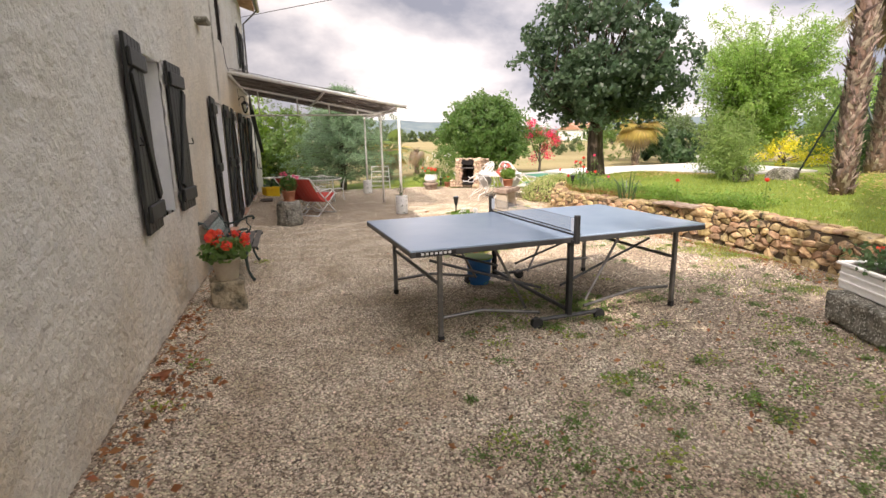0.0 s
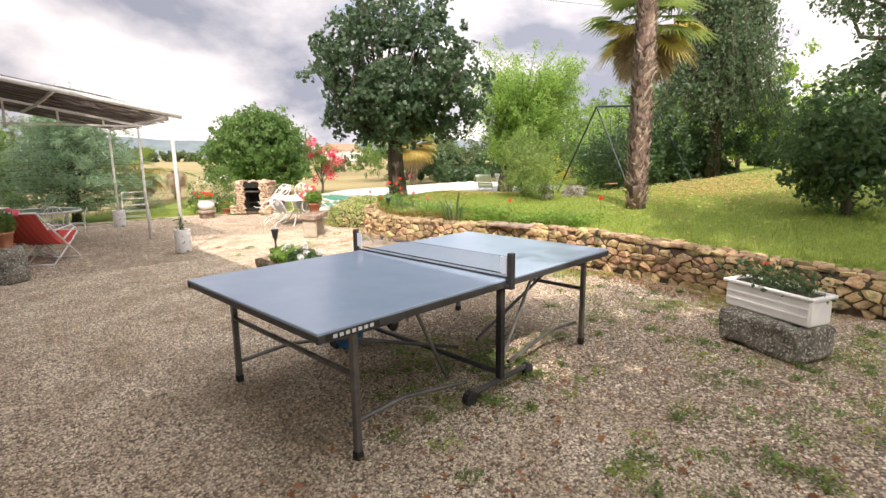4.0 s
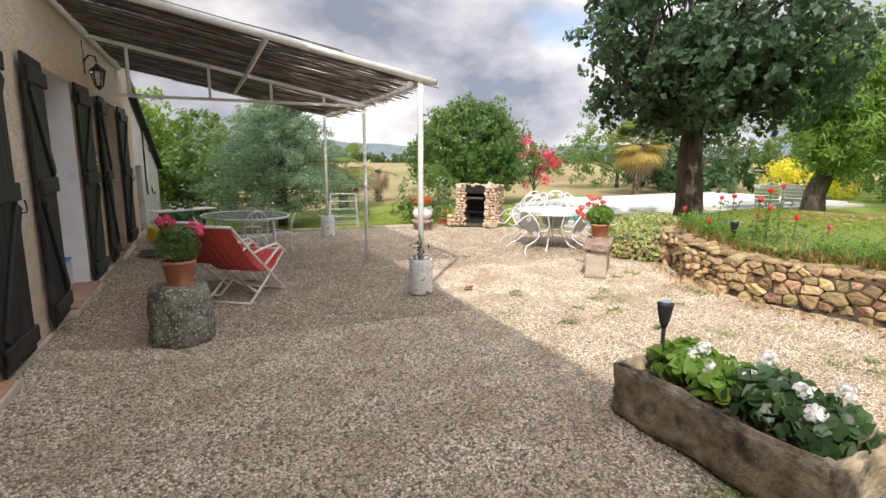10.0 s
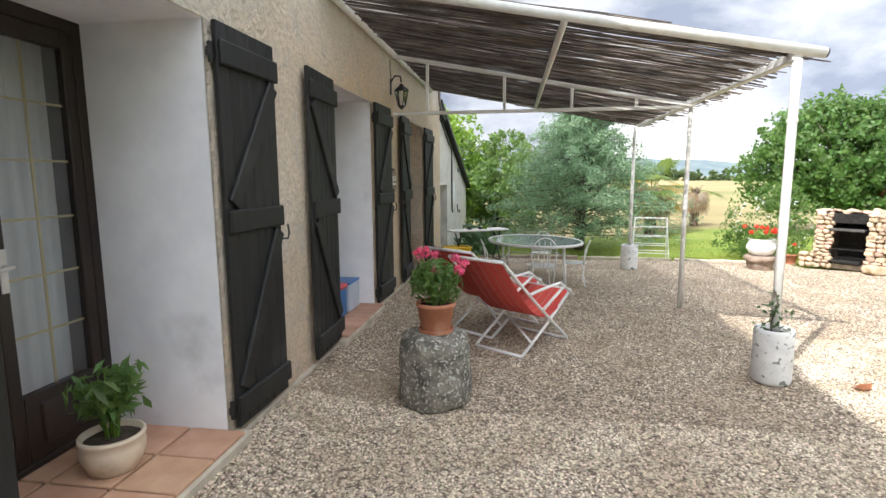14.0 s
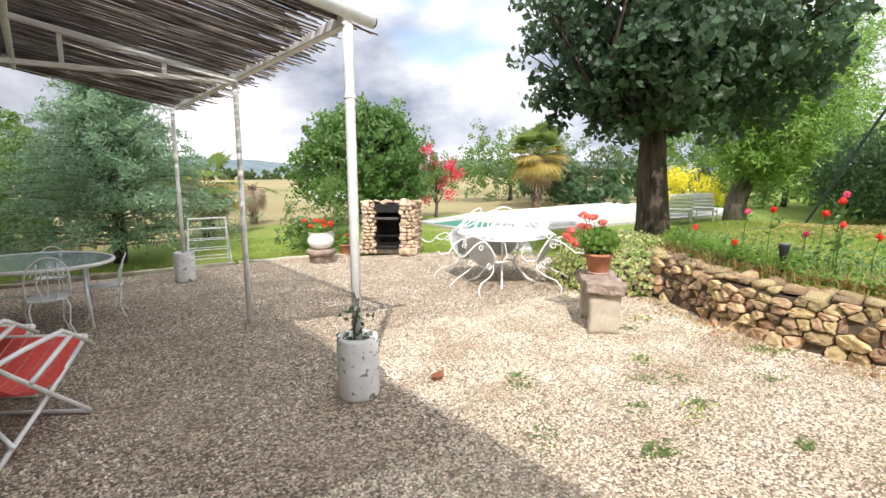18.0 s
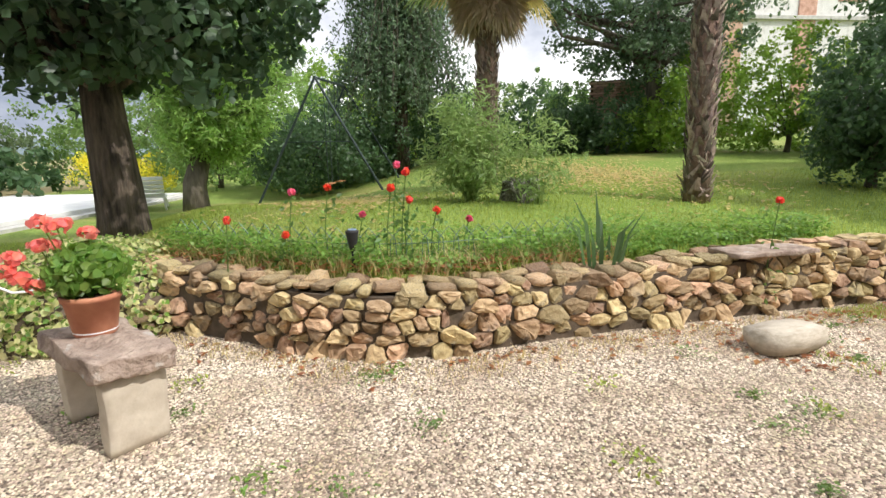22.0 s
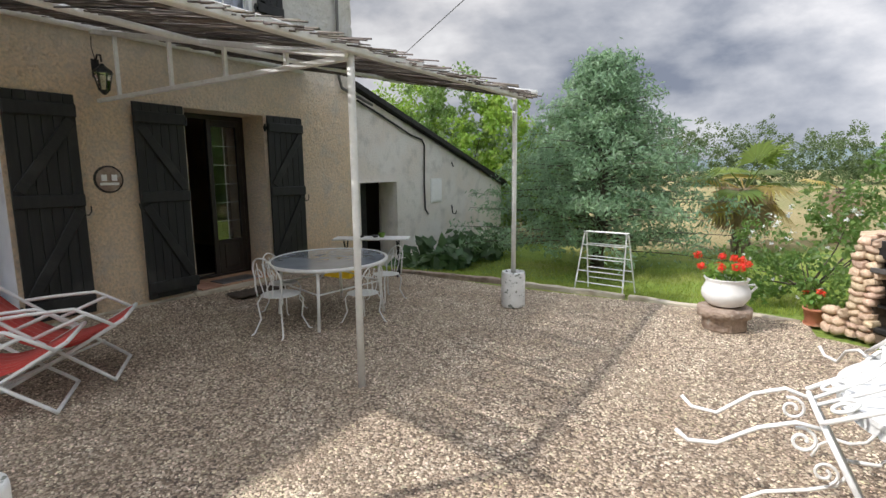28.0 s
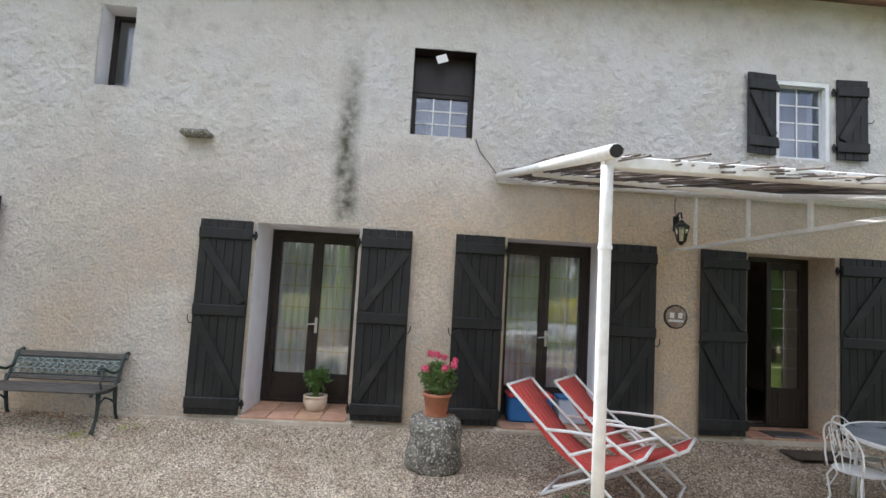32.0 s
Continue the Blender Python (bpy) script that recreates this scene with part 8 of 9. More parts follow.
def palm(at, h, r0, r1, crown, fronds, dead, label, seed, gold=3, lean=(0, 0), skirt=1.0, ragged=True):
    """A fan palm: fibrous trunk with leaf stubs, a skirt of dead fronds, live fronds on stalks above."""
    rng = np.random.default_rng(seed)
    t = thing("palm_tree", at, label, "palm tree", "fan palms")
    pts = [(lean[0] * k / 8, lean[1] * k / 8, h * k / 8) for k in range(9)]
    part("trunk", Shape().tube(pts, [r0 * 1.15] + [r0 + (r1 - r0) * k / 8 for k in range(1, 9)], 14).rough(0.02, 8, seed), PALM_BARK, t, smooth=True)
    if ragged:
        # old leaf bases in a spiral, each a split wedge that stands off at its top, with loose fibres between
        sv, sf = [], []

        def wedge(z, a, w, hh, off, twist):
            rr_ = r0 + (r1 - r0) * z / h
            cx, cy = lean[0] * z / h, lean[1] * z / h
            dx, dy = math.cos(a), math.sin(a)
            b = len(sv)
            ri_, ro = rr_ * 0.97, rr_ + off
            sv.extend([(cx + dx * ri_ - dy * w, cy + dy * ri_ + dx * w, z), (cx + dx * ri_ + dy * w, cy + dy * ri_ - dx * w, z),
                       (cx + dx * ro + dy * (w * 0.35 + twist), cy + dy * ro - dx * (w * 0.35 + twist), z + hh), (cx + dx * ro - dy * (w * 0.35 - twist), cy + dy * ro + dx * (w * 0.35 - twist), z + hh * 0.93),
                       (cx + dx * (rr_ + off * 0.75), cy + dy * (rr_ + off * 0.75), z + hh * 0.35)])
            sf.extend([(b, b + 1, b + 4), (b + 1, b + 2, b + 4), (b + 2, b + 3, b + 4), (b + 3, b, b + 4)])

        for k in range(int(h * 62)):
            wedge(h * (k + rng.uniform(0, 1)) / (h * 62) * 0.97, 2.39996 * k + rng.normal() * 0.12, rng.uniform(0.03, 0.05), rng.uniform(0.09, 0.19), rng.uniform(0.025, 0.06), rng.normal() * 0.035)
        for k in range(int(h * 150)):
            wedge(h * rng.uniform(0.0, 0.97), rng.uniform(0, 6.283), rng.uniform(0.004, 0.011), rng.uniform(0.08, 0.24), rng.uniform(0.01, 0.05), rng.normal() * 0.07)
        part("fibre_coat", raw_mesh("fibre_coat", np.array(sv), np.array(sf), PALM_STUB), None, t, kind="stuff")
    top = np.array((lean[0], lean[1], h))
    for mat, n, name in ((PALM_LEAF, fronds, "frond"), (PALM_GOLD, gold, "yellowing_frond")):
        for k in range(n):
            sv, sf = [], []
            a = 2.4 * k + rng.uniform(-0.3, 0.3) + (1 if mat is PALM_GOLD else 0)
            el = rng.uniform(-0.15, 1.25) if mat is PALM_LEAF else rng.uniform(-0.6, 0.5)
            d = np.array((math.cos(a) * math.cos(el), math.sin(a) * math.cos(el), math.sin(el)))
            L = crown * rng.uniform(0.45, 0.62) * (1 if mat is PALM_LEAF else 0.75)
            c = top + d * L
            fan_frond(sv, sf, c, d + np.array((0, 0, -0.25)), (0, 0, 1), crown * 0.52, 26, rng, 0.22)
            fr = part(name, raw_mesh(name, np.array(sv), np.array(sf), mat), None, t)
            part("stalk", Shape().tube([tuple(top), tuple(top + d * L * 0.6 + (0, 0, 0.03)), tuple(c)], 0.012, 5, False), mat, fr)
    sv, sf = [], []
    for k in range(dead):
        a = 2.4 * k
        z = h - skirt * rng.uniform(0.0, 0.6)
        rr_ = r1 + 0.12
        c = np.array((lean[0] + rr_ * math.cos(a), lean[1] + rr_ * math.sin(a), z))
        d = np.array((math.cos(a) * 0.35, math.sin(a) * 0.35, -1))
        fan_frond(sv, sf, c, d, (math.cos(a), math.sin(a), 0.2), crown * 0.5, 18, rng, 0.1)
    if sv:
        part("dead_skirt", raw_mesh("dead_skirt", np.array(sv), np.array(sf), PALM_DEAD), None, t, "hanging skirt of dry brown fronds")
    return t


palm(on(8.84, 5.50, -0.03), 5.4, 0.132, 0.122, 1.9, 22, 14, "tall fan palm with a shaggy fibrous trunk", 1, lean=(0.06, 0.02), skirt=0.9)
palm(on(12.21, 7.33, -0.03), 3.55, 0.185, 0.17, 1.5, 28, 90, "fan palm with a thick skirt of dead fronds", 2, gold=9, lean=(0.08, -0.05), skirt=0.85)
palm(on(4.86, 21.0, -0.03), 1.2, 0.13, 0.11, 1.25, 9, 40, "small fan palm with yellow and dead fronds beside the field", 3, gold=7, skirt=0.45)
palm(on(6.45, 22.6, -0.03), 1.05, 0.08, 0.07, 0.9, 2, 15, "small withered fan palm with brown fronds", 4, gold=2, skirt=0.6)
palm(on(17.15, 21.6, -0.03), 2.0, 0.14, 0.12, 1.55, 30, 22, "fan palm beyond the pool with drooping fronds", 5, gold=26, skirt=1.0)

# shrubs beyond the pool and on the rising lawn
for k, (x, y, rx, h, leaf, n, sz, lab) in enumerate((
        (20.5, 22.2, 2.6, 1.5, DARK_LEAF, 3000, 0.28, "spiky green shrub beyond the pool"),
        (20.6, 26.5, 3.0, 3.4, HEDGE_LEAF, 9000, 0.13, "grey-green tree beyond the pool"),
        (24.0, 25.0, 3.0, 3.2, FAR_LEAF, 8000, 0.14, "leafy tree beyond the pool"),
        (27.0, 20.0, 3.2, 4.0, HEDGE_LEAF, 8000, 0.16, "leafy tree behind the pool"),
        (19.9, 10.9, 2.55, 2.4, DARK_LEAF, 19000, 0.12, "wide dark rounded shrub under the swing"),
        (22.5, 12.5, 2.6, 3.6, WILLOW_LEAF, 9000, 0.13, "bright green bushy tree behind the swing"),
        (27.0, 10.0, 3.2, 5.0, LIME_LEAF, 9000, 0.16, "light green tree at the end of the lawn"),
        (24.5, 15.5, 2.8, 4.0, HEDGE_LEAF, 8000, 0.15, "green tree at the end of the lawn"))):
    tree("garden_shrub", on(x, y), h * 0.35, 0.1, [(0, 0, h * 0.55, rx, rx * 0.9, h * 0.5), (rx * 0.5, -rx * 0.3, h * 0.35, rx * 0.6, rx * 0.6, h * 0.36), (-rx * 0.5, 0.2, h * 0.4, rx * 0.6, rx * 0.6, h * 0.38)],
         n, sz, 0.34, leaf, lab, "shrub", seed=50 + k)
yf = tree("flowering_shrub", on(22.4, 18.1), 0.4, 0.05, [(0, 0, 0.8, 1.3, 1.2, 0.7), (0.8, -0.9, 0.6, 0.7, 0.7, 0.5), (-0.6, 0.5, 1.2, 0.6, 0.6, 0.4)], 3600, 0.11, 0.28, YELLOW_PETAL, "bright yellow flowering shrub on the lawn", "shrub", seed=61)
wee = []
for k in range(380):
    a, h0 = 2.39996 * k, rb.uniform(2.9, 8.6)
    reach = rb.uniform(0.3, 2.2) * (1.0 if h0 < 6 else 0.7)
    d = np.array((math.cos(a), math.sin(a), 0)) * reach
    drop = rb.uniform(1.2, 4.0)
    wee.append(((0.0, 0.0, h0), tuple(d * 0.75 + (0, 0, h0 + 0.7)), tuple(d * 1.05 + (0, 0, max(h0 - drop, rb.uniform(1.3, 2.4))))))
spray_tree("weeping_tree", on(20.0, 8.5, -0.02), [(0, 0, 0), (0.05, 0, 1.8), (-0.03, 0.05, 4.2), (0.0, 0.0, 7.0), (0.0, 0.0, 8.8)], 0.22, wee, 90, 0.17, 0.15, WEEPING_LEAF,
           "tall dark weeping tree with hanging branches on the lawn", seed=71, width=0.45, droop=1.2, bark=DARK_BARK, start=0.3, twig=0.01)
tree("garden_shrub", on(9.3, 2.8), 0.5, 0.06, [(0, 0, 1.25, 0.75, 0.75, 0.75), (0.4, -0.2, 1.5, 0.5, 0.5, 0.5), (-0.35, 0.2, 1.0, 0.5, 0.5, 0.5), (-0.1, 0.1, 0.8, 0.6, 0.6, 0.4), (0, 0, 0.45, 0.6, 0.6, 0.42)], 7500, 0.09, 0.22, DARK_LEAF,
     "dense dark vase-shaped shrub on the lawn", "shrub", seed=141, fork=0.2)
tree("tall_tree", on(17.2, 1.6, -0.02), 4.0, 0.22, [(0, 0, 5.2, 2.4, 2.4, 2.4), (0.7, 1.3, 3.3, 1.3, 1.3, 1.2), (-0.8, -0.9, 3.4, 1.4, 1.4, 1.3), (0, 0.1, 3.2, 1.5, 1.5, 1.1), (0.2, 0.1, 1.9, 0.45, 0.45, 1.0), (-0.3, 0.9, 2.5, 0.9, 0.9, 0.6), (0.2, -1.1, 2.6, 0.9, 0.9, 0.6), (0.3, 2.4, 3.7, 0.9, 0.8, 0.6), (0.5, 3.2, 4.4, 0.7, 0.7, 0.5), (0.6, -2.4, 5.4, 1.8, 1.6, 1.1), (1.8, -0.6, 6.8, 1.8, 1.6, 1.2)], 26000, 0.125, 0.3, WEEPING_LEAF,
     "ivy-clad tree in front of the brick wall", seed=73, droop=0.8)
for k, (x, y, hgt, n, lab) in enumerate(((9.2, 8.1, 1.2, 70, "tall bushy shrub with narrow arching leaves on the lawn"), (8.8, 7.4, 1.0, 15, "young pale shrub with narrow leaves on the lawn"))):
    arch_ = []
    for m_ in range(n):
        a, h0 = 2.39996 * m_, hgt * (0.2 + 0.85 * ((m_ + 0.5) / n)) * rb.uniform(0.85, 1.1)
        d = np.array((math.cos(a), math.sin(a), 0)) * rb.uniform(0.25, 0.66) * (hgt / 1.5) * (1.25 - 0.35 * h0 / hgt)
        c = np.array((0.09 * math.sin(m_), 0.09 * math.cos(m_ * 1.7), 0.0)) * (hgt / 1.75)
        arch_.append((tuple(c), tuple(c + d * 0.35 + (0, 0, h0 * 1.15)), tuple(c + d * 1.25 + (0, 0, h0 * rb.uniform(0.75, 0.98)))))
    spray_tree("bamboo_shrub", on(x, y), [(0, 0, 0), (0.02, 0.01, hgt * 0.4), (0, 0, hgt * 0.8)], 0.009, arch_, 58, 0.065, 0.09, BAMBOO_LEAF, lab, "shrub", seed=81 + k, width=0.24, droop=0.5, twig=0.0022, start=0.24, bark=BAMBOO_LEAF)
stone_block("garden_rock", on(9.1, 7.55, -0.05), (0.38, 0.26, 0.30), OLD_STONE, "upright weathered rock on the lawn", "rock", 35, 0.08, 0.09, 5, 6)
stone_block("garden_rock", on(9.85, 7.35, -0.05), (0.55, 0.4, 0.22), OLD_STONE, "low flat rock on the lawn", "rock", 10, 0.08, 0.08, 5, 7)
# unseen tree added behind the start of the walk to shade the gravel
tree("shade_tree", (1.75, -2.5, 0.0), 3.2, 0.16, [(0, 0, 5.6, 2.0, 2.0, 1.7), (0.9, 0.9, 5.0, 1.2, 1.2, 1.0), (-0.3, -1.2, 5.2, 1.3, 1.2, 1.1), (0.9, -0.8, 6.2, 1.2, 1.2, 1.0), (2.0, 0.2, 5.2, 1.2, 1.2, 0.9), (1.6, -1.4, 5.4, 1.2, 1.2, 0.9), (-0.85, 0.8, 5.3, 0.8, 1.0, 0.7), (-0.3, 1.6, 5.2, 0.9, 0.9, 0.6)], 23000, 0.13, 0.34, HEDGE_LEAF,
     "unseen leafy tree added to shade the gravel beside the house", seed=140)
# second unseen tree, added to shade the stone wall and the lawn's edge
tree("shade_tree", (6.9, -2.9, 0.35), 3.6, 0.2, [(-2.6, 2.0, 5.2, 1.3, 1.3, 0.8), (-0.6, 2.8, 5.4, 1.4, 1.2, 0.9), (1.4, 1.6, 5.5, 1.4, 1.2, 0.9), (-1.2, 1.2, 5.8, 1.6, 1.5, 1.0), (0.8, 0.6, 6.0, 1.6, 1.5, 1.0)], 12000, 0.15, 0.36, HEDGE_LEAF,
     "unseen leafy tree added to shade the edge of the lawn", seed=143)
# hedge closing the lawn
hedge_line = [(24.5, 7.8), (24.3, 6.0), (22.6, 3.6), (20.6, 2.2), (18.2, 0.6), (16.0, 0.9), (14.4, -0.2), (12.9, -0.9), (11.6, -1.9), (10.6, -3.2), (9.6, -5.0)]
for k, (x, y) in enumerate(hedge_line):
    leaf = (LIME_LEAF, WILLOW_LEAF, DARK_LEAF, HEDGE_LEAF, DARK_LEAF, LIME_LEAF, LIME_LEAF, HEDGE_LEAF, DARK_LEAF, HEDGE_LEAF, DARK_LEAF)[k]
    h = (2.6, 2.4, 2.4, 2.2, 2.3, 2.3, 2.7, 2.2, 2.2, 2.4, 2.8)[k]
    tree("hedge_shrub", on(x, y), 0.6, 0.06, [(0, 0, h * 0.5, 1.35, 1.2, h * 0.52), (0.5, 0.5, h * 0.4, 0.9, 0.9, h * 0.4)], 4600, 0.12, 0.26, leaf,
         "dense clipped hedge shrub at the edge of the lawn", "hedge", seed=90 + k)
for k, (x, y, h) in enumerate(((17.2, 2.9, 1.7), (17.9, 3.7, 1.6), (16.9, 1.9, 1.3), (21.2, 7.2, 2.0), (20.6, 8.6, 2.2))):
    tree("hedge_shrub", on(x, y), 0.5, 0.05, [(0, 0, h * 0.5, 0.8, 0.8, h * 0.52), (0.4, 0.4, h * 0.4, 0.6, 0.6, h * 0.4)], 3600, 0.11, 0.24, DARK_LEAF if k != 2 else LIME_LEAF,
         "dense leafy shrub at the edge of the lawn", "hedge", seed=150 + k)
tree("tall_tree", on(13.4, -2.4, -0.02), 2.5, 0.15, [(0, 0, 4.7, 1.7, 1.7, 1.8), (-0.9, 0.5, 3.3, 1.1, 1.1, 1.2), (0.8, -0.6, 3.2, 1.1, 1.1, 1.2)], 8500, 0.14, 0.34, DARK_LEAF,
     "dark leafy tree in front of the neighbouring house", seed=160, droop=0.7)
conifer = tree("conifer_tree", on(10.4, -0.9), 1.2, 0.1, [(0, 0, 1.7, 1.0, 1.0, 1.5), (0, 0, 3.0, 0.6, 0.6, 1.0)], 4500, 0.13, 0.25, DARK_LEAF, "dark dense conifer at the edge of the lawn", seed=101, width=0.3)

# swing frame
sw = thing("swing_frame", on(17.3, 10.4), "dark green tubular swing frame with two swings", "swing")
SZ = float(lawn_z(17.3, 10.4))
e0, e1 = Vector((-1.45, 0.22, 2.97 - SZ)), Vector((1.55, -0.25, 3.13 - SZ))
part("top_bar", Shape().tube([e0, e1], 0.035, 8), GREEN_IRON, sw)
for e, o in ((e0, -1), (e1, 1)):
    for s in (-1, 1):
        fx, fy = e.x + 0.2 * o + 0.2 * s, e.y + s * 1.5
        part("leg", Shape().tube([e, (fx, fy, float(lawn_z(17.3 + fx, 10.4 + fy)) - SZ - 0.05)], 0.03, 8), GREEN_IRON, sw)
    part("cross_brace", Shape().tube([(e.x + 0.1 * o - 0.1, e.y - 0.75, e.z * 0.5), (e.x + 0.1 * o + 0.1, e.y + 0.75, e.z * 0.5)], 0.012, 6), GREEN_IRON, sw)
for t in (0.3, 0.65):
    c = e0.lerp(e1, t)
    for s in (-1, 1):
        part("rope", Shape().tube([(c.x + 0.2 * s, c.y - 0.03 * s, c.z + 0.01 * s), (c.x + 0.2 * s, c.y - 0.03 * s, 0.45)], 0.010, 5), GREEN_IRON, sw)
    part("swing_seat", Shape().box(-0.22, -0.09, 0.42, 0.22, 0.09, 0.45, 0.008), TIMBER, sw, m=Matrix.Translation((c.x, c.y, 0)) @ pose(0, 0, 0, 0, 0, -9))

# concrete power pole and the cable to the house
pl = thing("power_pole", on(24.2, 4.75), "pale concrete power pole with ladder-like openings", "pole", turn=20)
for s in (-1, 1):
    part("upright", Shape().box(s * 0.16 - 0.04, -0.07, -0.1, s * 0.16 + 0.04, 0.07, 7.0, 0.01), CONCRETE, pl)
for k in range(13):
    part("rung", Shape().box(-0.12, -0.06, 0.35 + 0.52 * k, 0.12, 0.06, 0.47 + 0.52 * k, 0.01), CONCRETE, pl)
cab = thing("overhead_cable", (0, 0, 0), "thin dark overhead cable strung from the concrete pole", "cable")
part("cable", Shape().tube([(24.2, 4.75, 7.7), (12.5, 12.0, 6.94), (4.1, 18.0, 6.28), (-1.6, 22.0, 5.84), (-9.0, 27.2, 5.3)], 0.012, 5), RUBBER, cab)
part("cable", Shape().tube([(0.05, 15.86, 5.4), (7.1, 15.72, 6.38), (13.93, 15.59, 7.23), (34.0, 15.2, 9.4)], 0.010, 5), RUBBER, cab)
ecab = thing("wall_cable", (0, 0, 0), "thin cable running up the wall to the loft window", "cable")
part("cable", Shape().tube([(0.05, 10.36, 2.78), (0.02, 10.28, 2.9), (0.015, 10.15, 3.05), (0.015, 10.1, 3.18)], 0.006, 5), TABLE_STEEL, ecab)

# houses and walls beyond the hedge
nh = thing("neighbour_house", on(24.0, -8.0), "white rendered house with red brick pilasters behind the trees", "house")
part("wall", Shape().box(0, -9, -0.8, 5, 3.2, 8.6, 0.02), PALE_PLASTER, nh, "white rendered walls")
for y in (-8.6, -0.4, 2.8):
    part("brick_pilaster", Shape().box(-0.05, y - 0.4, -0.7, 0.04, y + 0.4, 8.5, 0.01), BRICK, nh)
for y in (-6.2, -2.4):
    part("window_surround", Shape().box(-0.03, y - 0.65, 5.3, 0.04, y + 0.65, 7.0, 0.01), BRICK, nh)
    part("window", Shape().box(-0.05, y - 0.5, 5.45, 0.05, y + 0.5, 6.85, 0.01), DARK_METAL, nh)
part("ledge", Shape().box(-0.14, -9, 4.55, 0.05, 3.2, 4.72, 0.02), CONCRETE, nh)
part("roof", Shape().add([(-0.6, -9.5, 8.5), (5.6, -9.5, 8.5), (5.6, 3.7, 8.5), (-0.6, 3.7, 8.5), (2.5, -9.5, 10.0), (2.5, 3.7, 10.0)], [(0, 4, 5, 3), (1, 2, 5, 4), (0, 1, 4), (2, 3, 5), (3, 2, 1, 0)]), ROOF_TILE, nh)
bw = thing("brick_wall", on(18.7, 1.9), "old brick gable wall behind the trees", "brick wall", turn=-118)
part("core", Shape().box(-0.9, 0.05, -0.2, 0.9, 0.25, 2.1), MORTAR, bw)
br_me = Shape().box(-0.11, -0.05, -0.03, 0.11, 0.05, 0.03, 0.006).mesh("brick")
br_me.materials.append(BRICK)
for row in range(27):
    for k in range(8):
        o = new("brick", br_me)
        o.parent = bw
        o.location = (-0.82 + 0.23 * k + (0.115 if row % 2 else 0), 0.03 + 0.006 * math.sin(row * 7 + k * 3), 0.05 + 0.076 * row)
fh = thing("farmhouse", (78.0, 128.0, -0.3), "small distant pale farmhouse in the fields", "house", turn=20)
part("wall", Shape().box(-5, -3.5, -0.3, 5, 3.5, 3.2, 0.02), WHITE_PAINT, fh)
part("roof", Shape().add([(-5.4, -3.9, 3.1), (5.4, -3.9, 3.1), (5.4, 3.9, 3.1), (-5.4, 3.9, 3.1), (-5.4, 0, 5.0), (5.4, 0, 5.0)], [(0, 1, 5, 4), (2, 3, 4, 5), (0, 4, 3), (1, 2, 5), (3, 2, 1, 0)]), ROOF_TILE, fh)
for x in (-3, 0, 3):
    part("window", Shape().box(x - 0.5, -3.55, 0.8, x + 0.5, -3.48, 2.0, 0.01), DARK_METAL, fh)

# far woods, hedgerows and hills
rw = np.random.default_rng(44)


def woods(name, x0, x1, y0, y1, h0, h1, n, label, leaf=FAR_LEAF, size=0.9, per=34, lobe=2.6, dense=1100):
    """A far belt of trees as one mass of leaf clumps with an uneven top."""
    lobes = []
    for k in range(n):
        t = (k + rw.uniform(-0.3, 0.3)) / n
        h = rw.uniform(h0, h1)
        lobes.append((x0 + (x1 - x0) * t, y0 + (y1 - y0) * t + rw.normal() * 2, h * 0.42, lobe * rw.uniform(0.9, 1.7), lobe, h * 0.55))
    p, o = clumps(lobes, n * dense, lobe * 0.22, rw, 0.6, per)
    p = p[p[:, 2] > -0.2]
    me = leaves(name, p, size, leaf, None, 0.2, 0.7, 0.9, rw)
    ob = new(name, me)
    return tagged(ob, label, "woods", kind="stuff")


woods("hedgerow", -6.0, 15.0, 62, 72, 3.6, 6.0, 22, "belt of dark green trees across the field", size=0.19, lobe=2.0, dense=1500)
woods("hedgerow", -45.0, -4.0, 46, 62, 4.0, 7.0, 32, "belt of dark green trees behind the lean-to", size=0.22, lobe=2.2, dense=1200)
woods("far_woods", 20, 230, 190, 150, 2.0, 4.5, 60, "line of far trees along the fields", size=0.8, lobe=3.6, dense=700)
woods("hedgerow", 40.0, 58.0, 26.0, -6.0, 5.0, 9.0, 26, "belt of trees beyond the garden", leaf=HEDGE_LEAF, size=0.30, lobe=2.6)
woods("hedgerow", 58.0, 20.0, -6.0, -32.0, 5.5, 10.0, 28, "belt of trees beyond the neighbouring house", leaf=HEDGE_LEAF, size=0.34, lobe=2.6)
for k, (x, y, h) in enumerate(((40.0, 70.0, 2.2), (46.0, 66.0, 1.6), (63.0, 96.0, 5.0), (27.0, 44.0, 1.3), (31.0, 47.0, 1.2), (22.0, 38.0, 1.0), (70.0, 90.0, 3.0))):
    tree("field_bush", (x, y, float(lawn_z(x, y))), 0.4, 0.06, [(0, 0, h * 0.5, h * 0.45, h * 0.45, h * 0.5)], 700, 0.12 + 0.05 * h, 0.3, FAR_LEAF, "lone bush standing in the dry field", "bush", seed=120 + k)
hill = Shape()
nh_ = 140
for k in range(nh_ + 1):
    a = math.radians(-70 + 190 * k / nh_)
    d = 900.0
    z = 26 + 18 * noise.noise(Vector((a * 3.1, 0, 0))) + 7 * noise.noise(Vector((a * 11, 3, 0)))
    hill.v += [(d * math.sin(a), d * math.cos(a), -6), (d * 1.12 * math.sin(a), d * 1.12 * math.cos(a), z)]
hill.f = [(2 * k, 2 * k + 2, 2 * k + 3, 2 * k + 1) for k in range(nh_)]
structure("backdrop", hill, HILL, "line of wooded hills on the horizon, coloured blue-grey with haze", "hills", smooth=True)

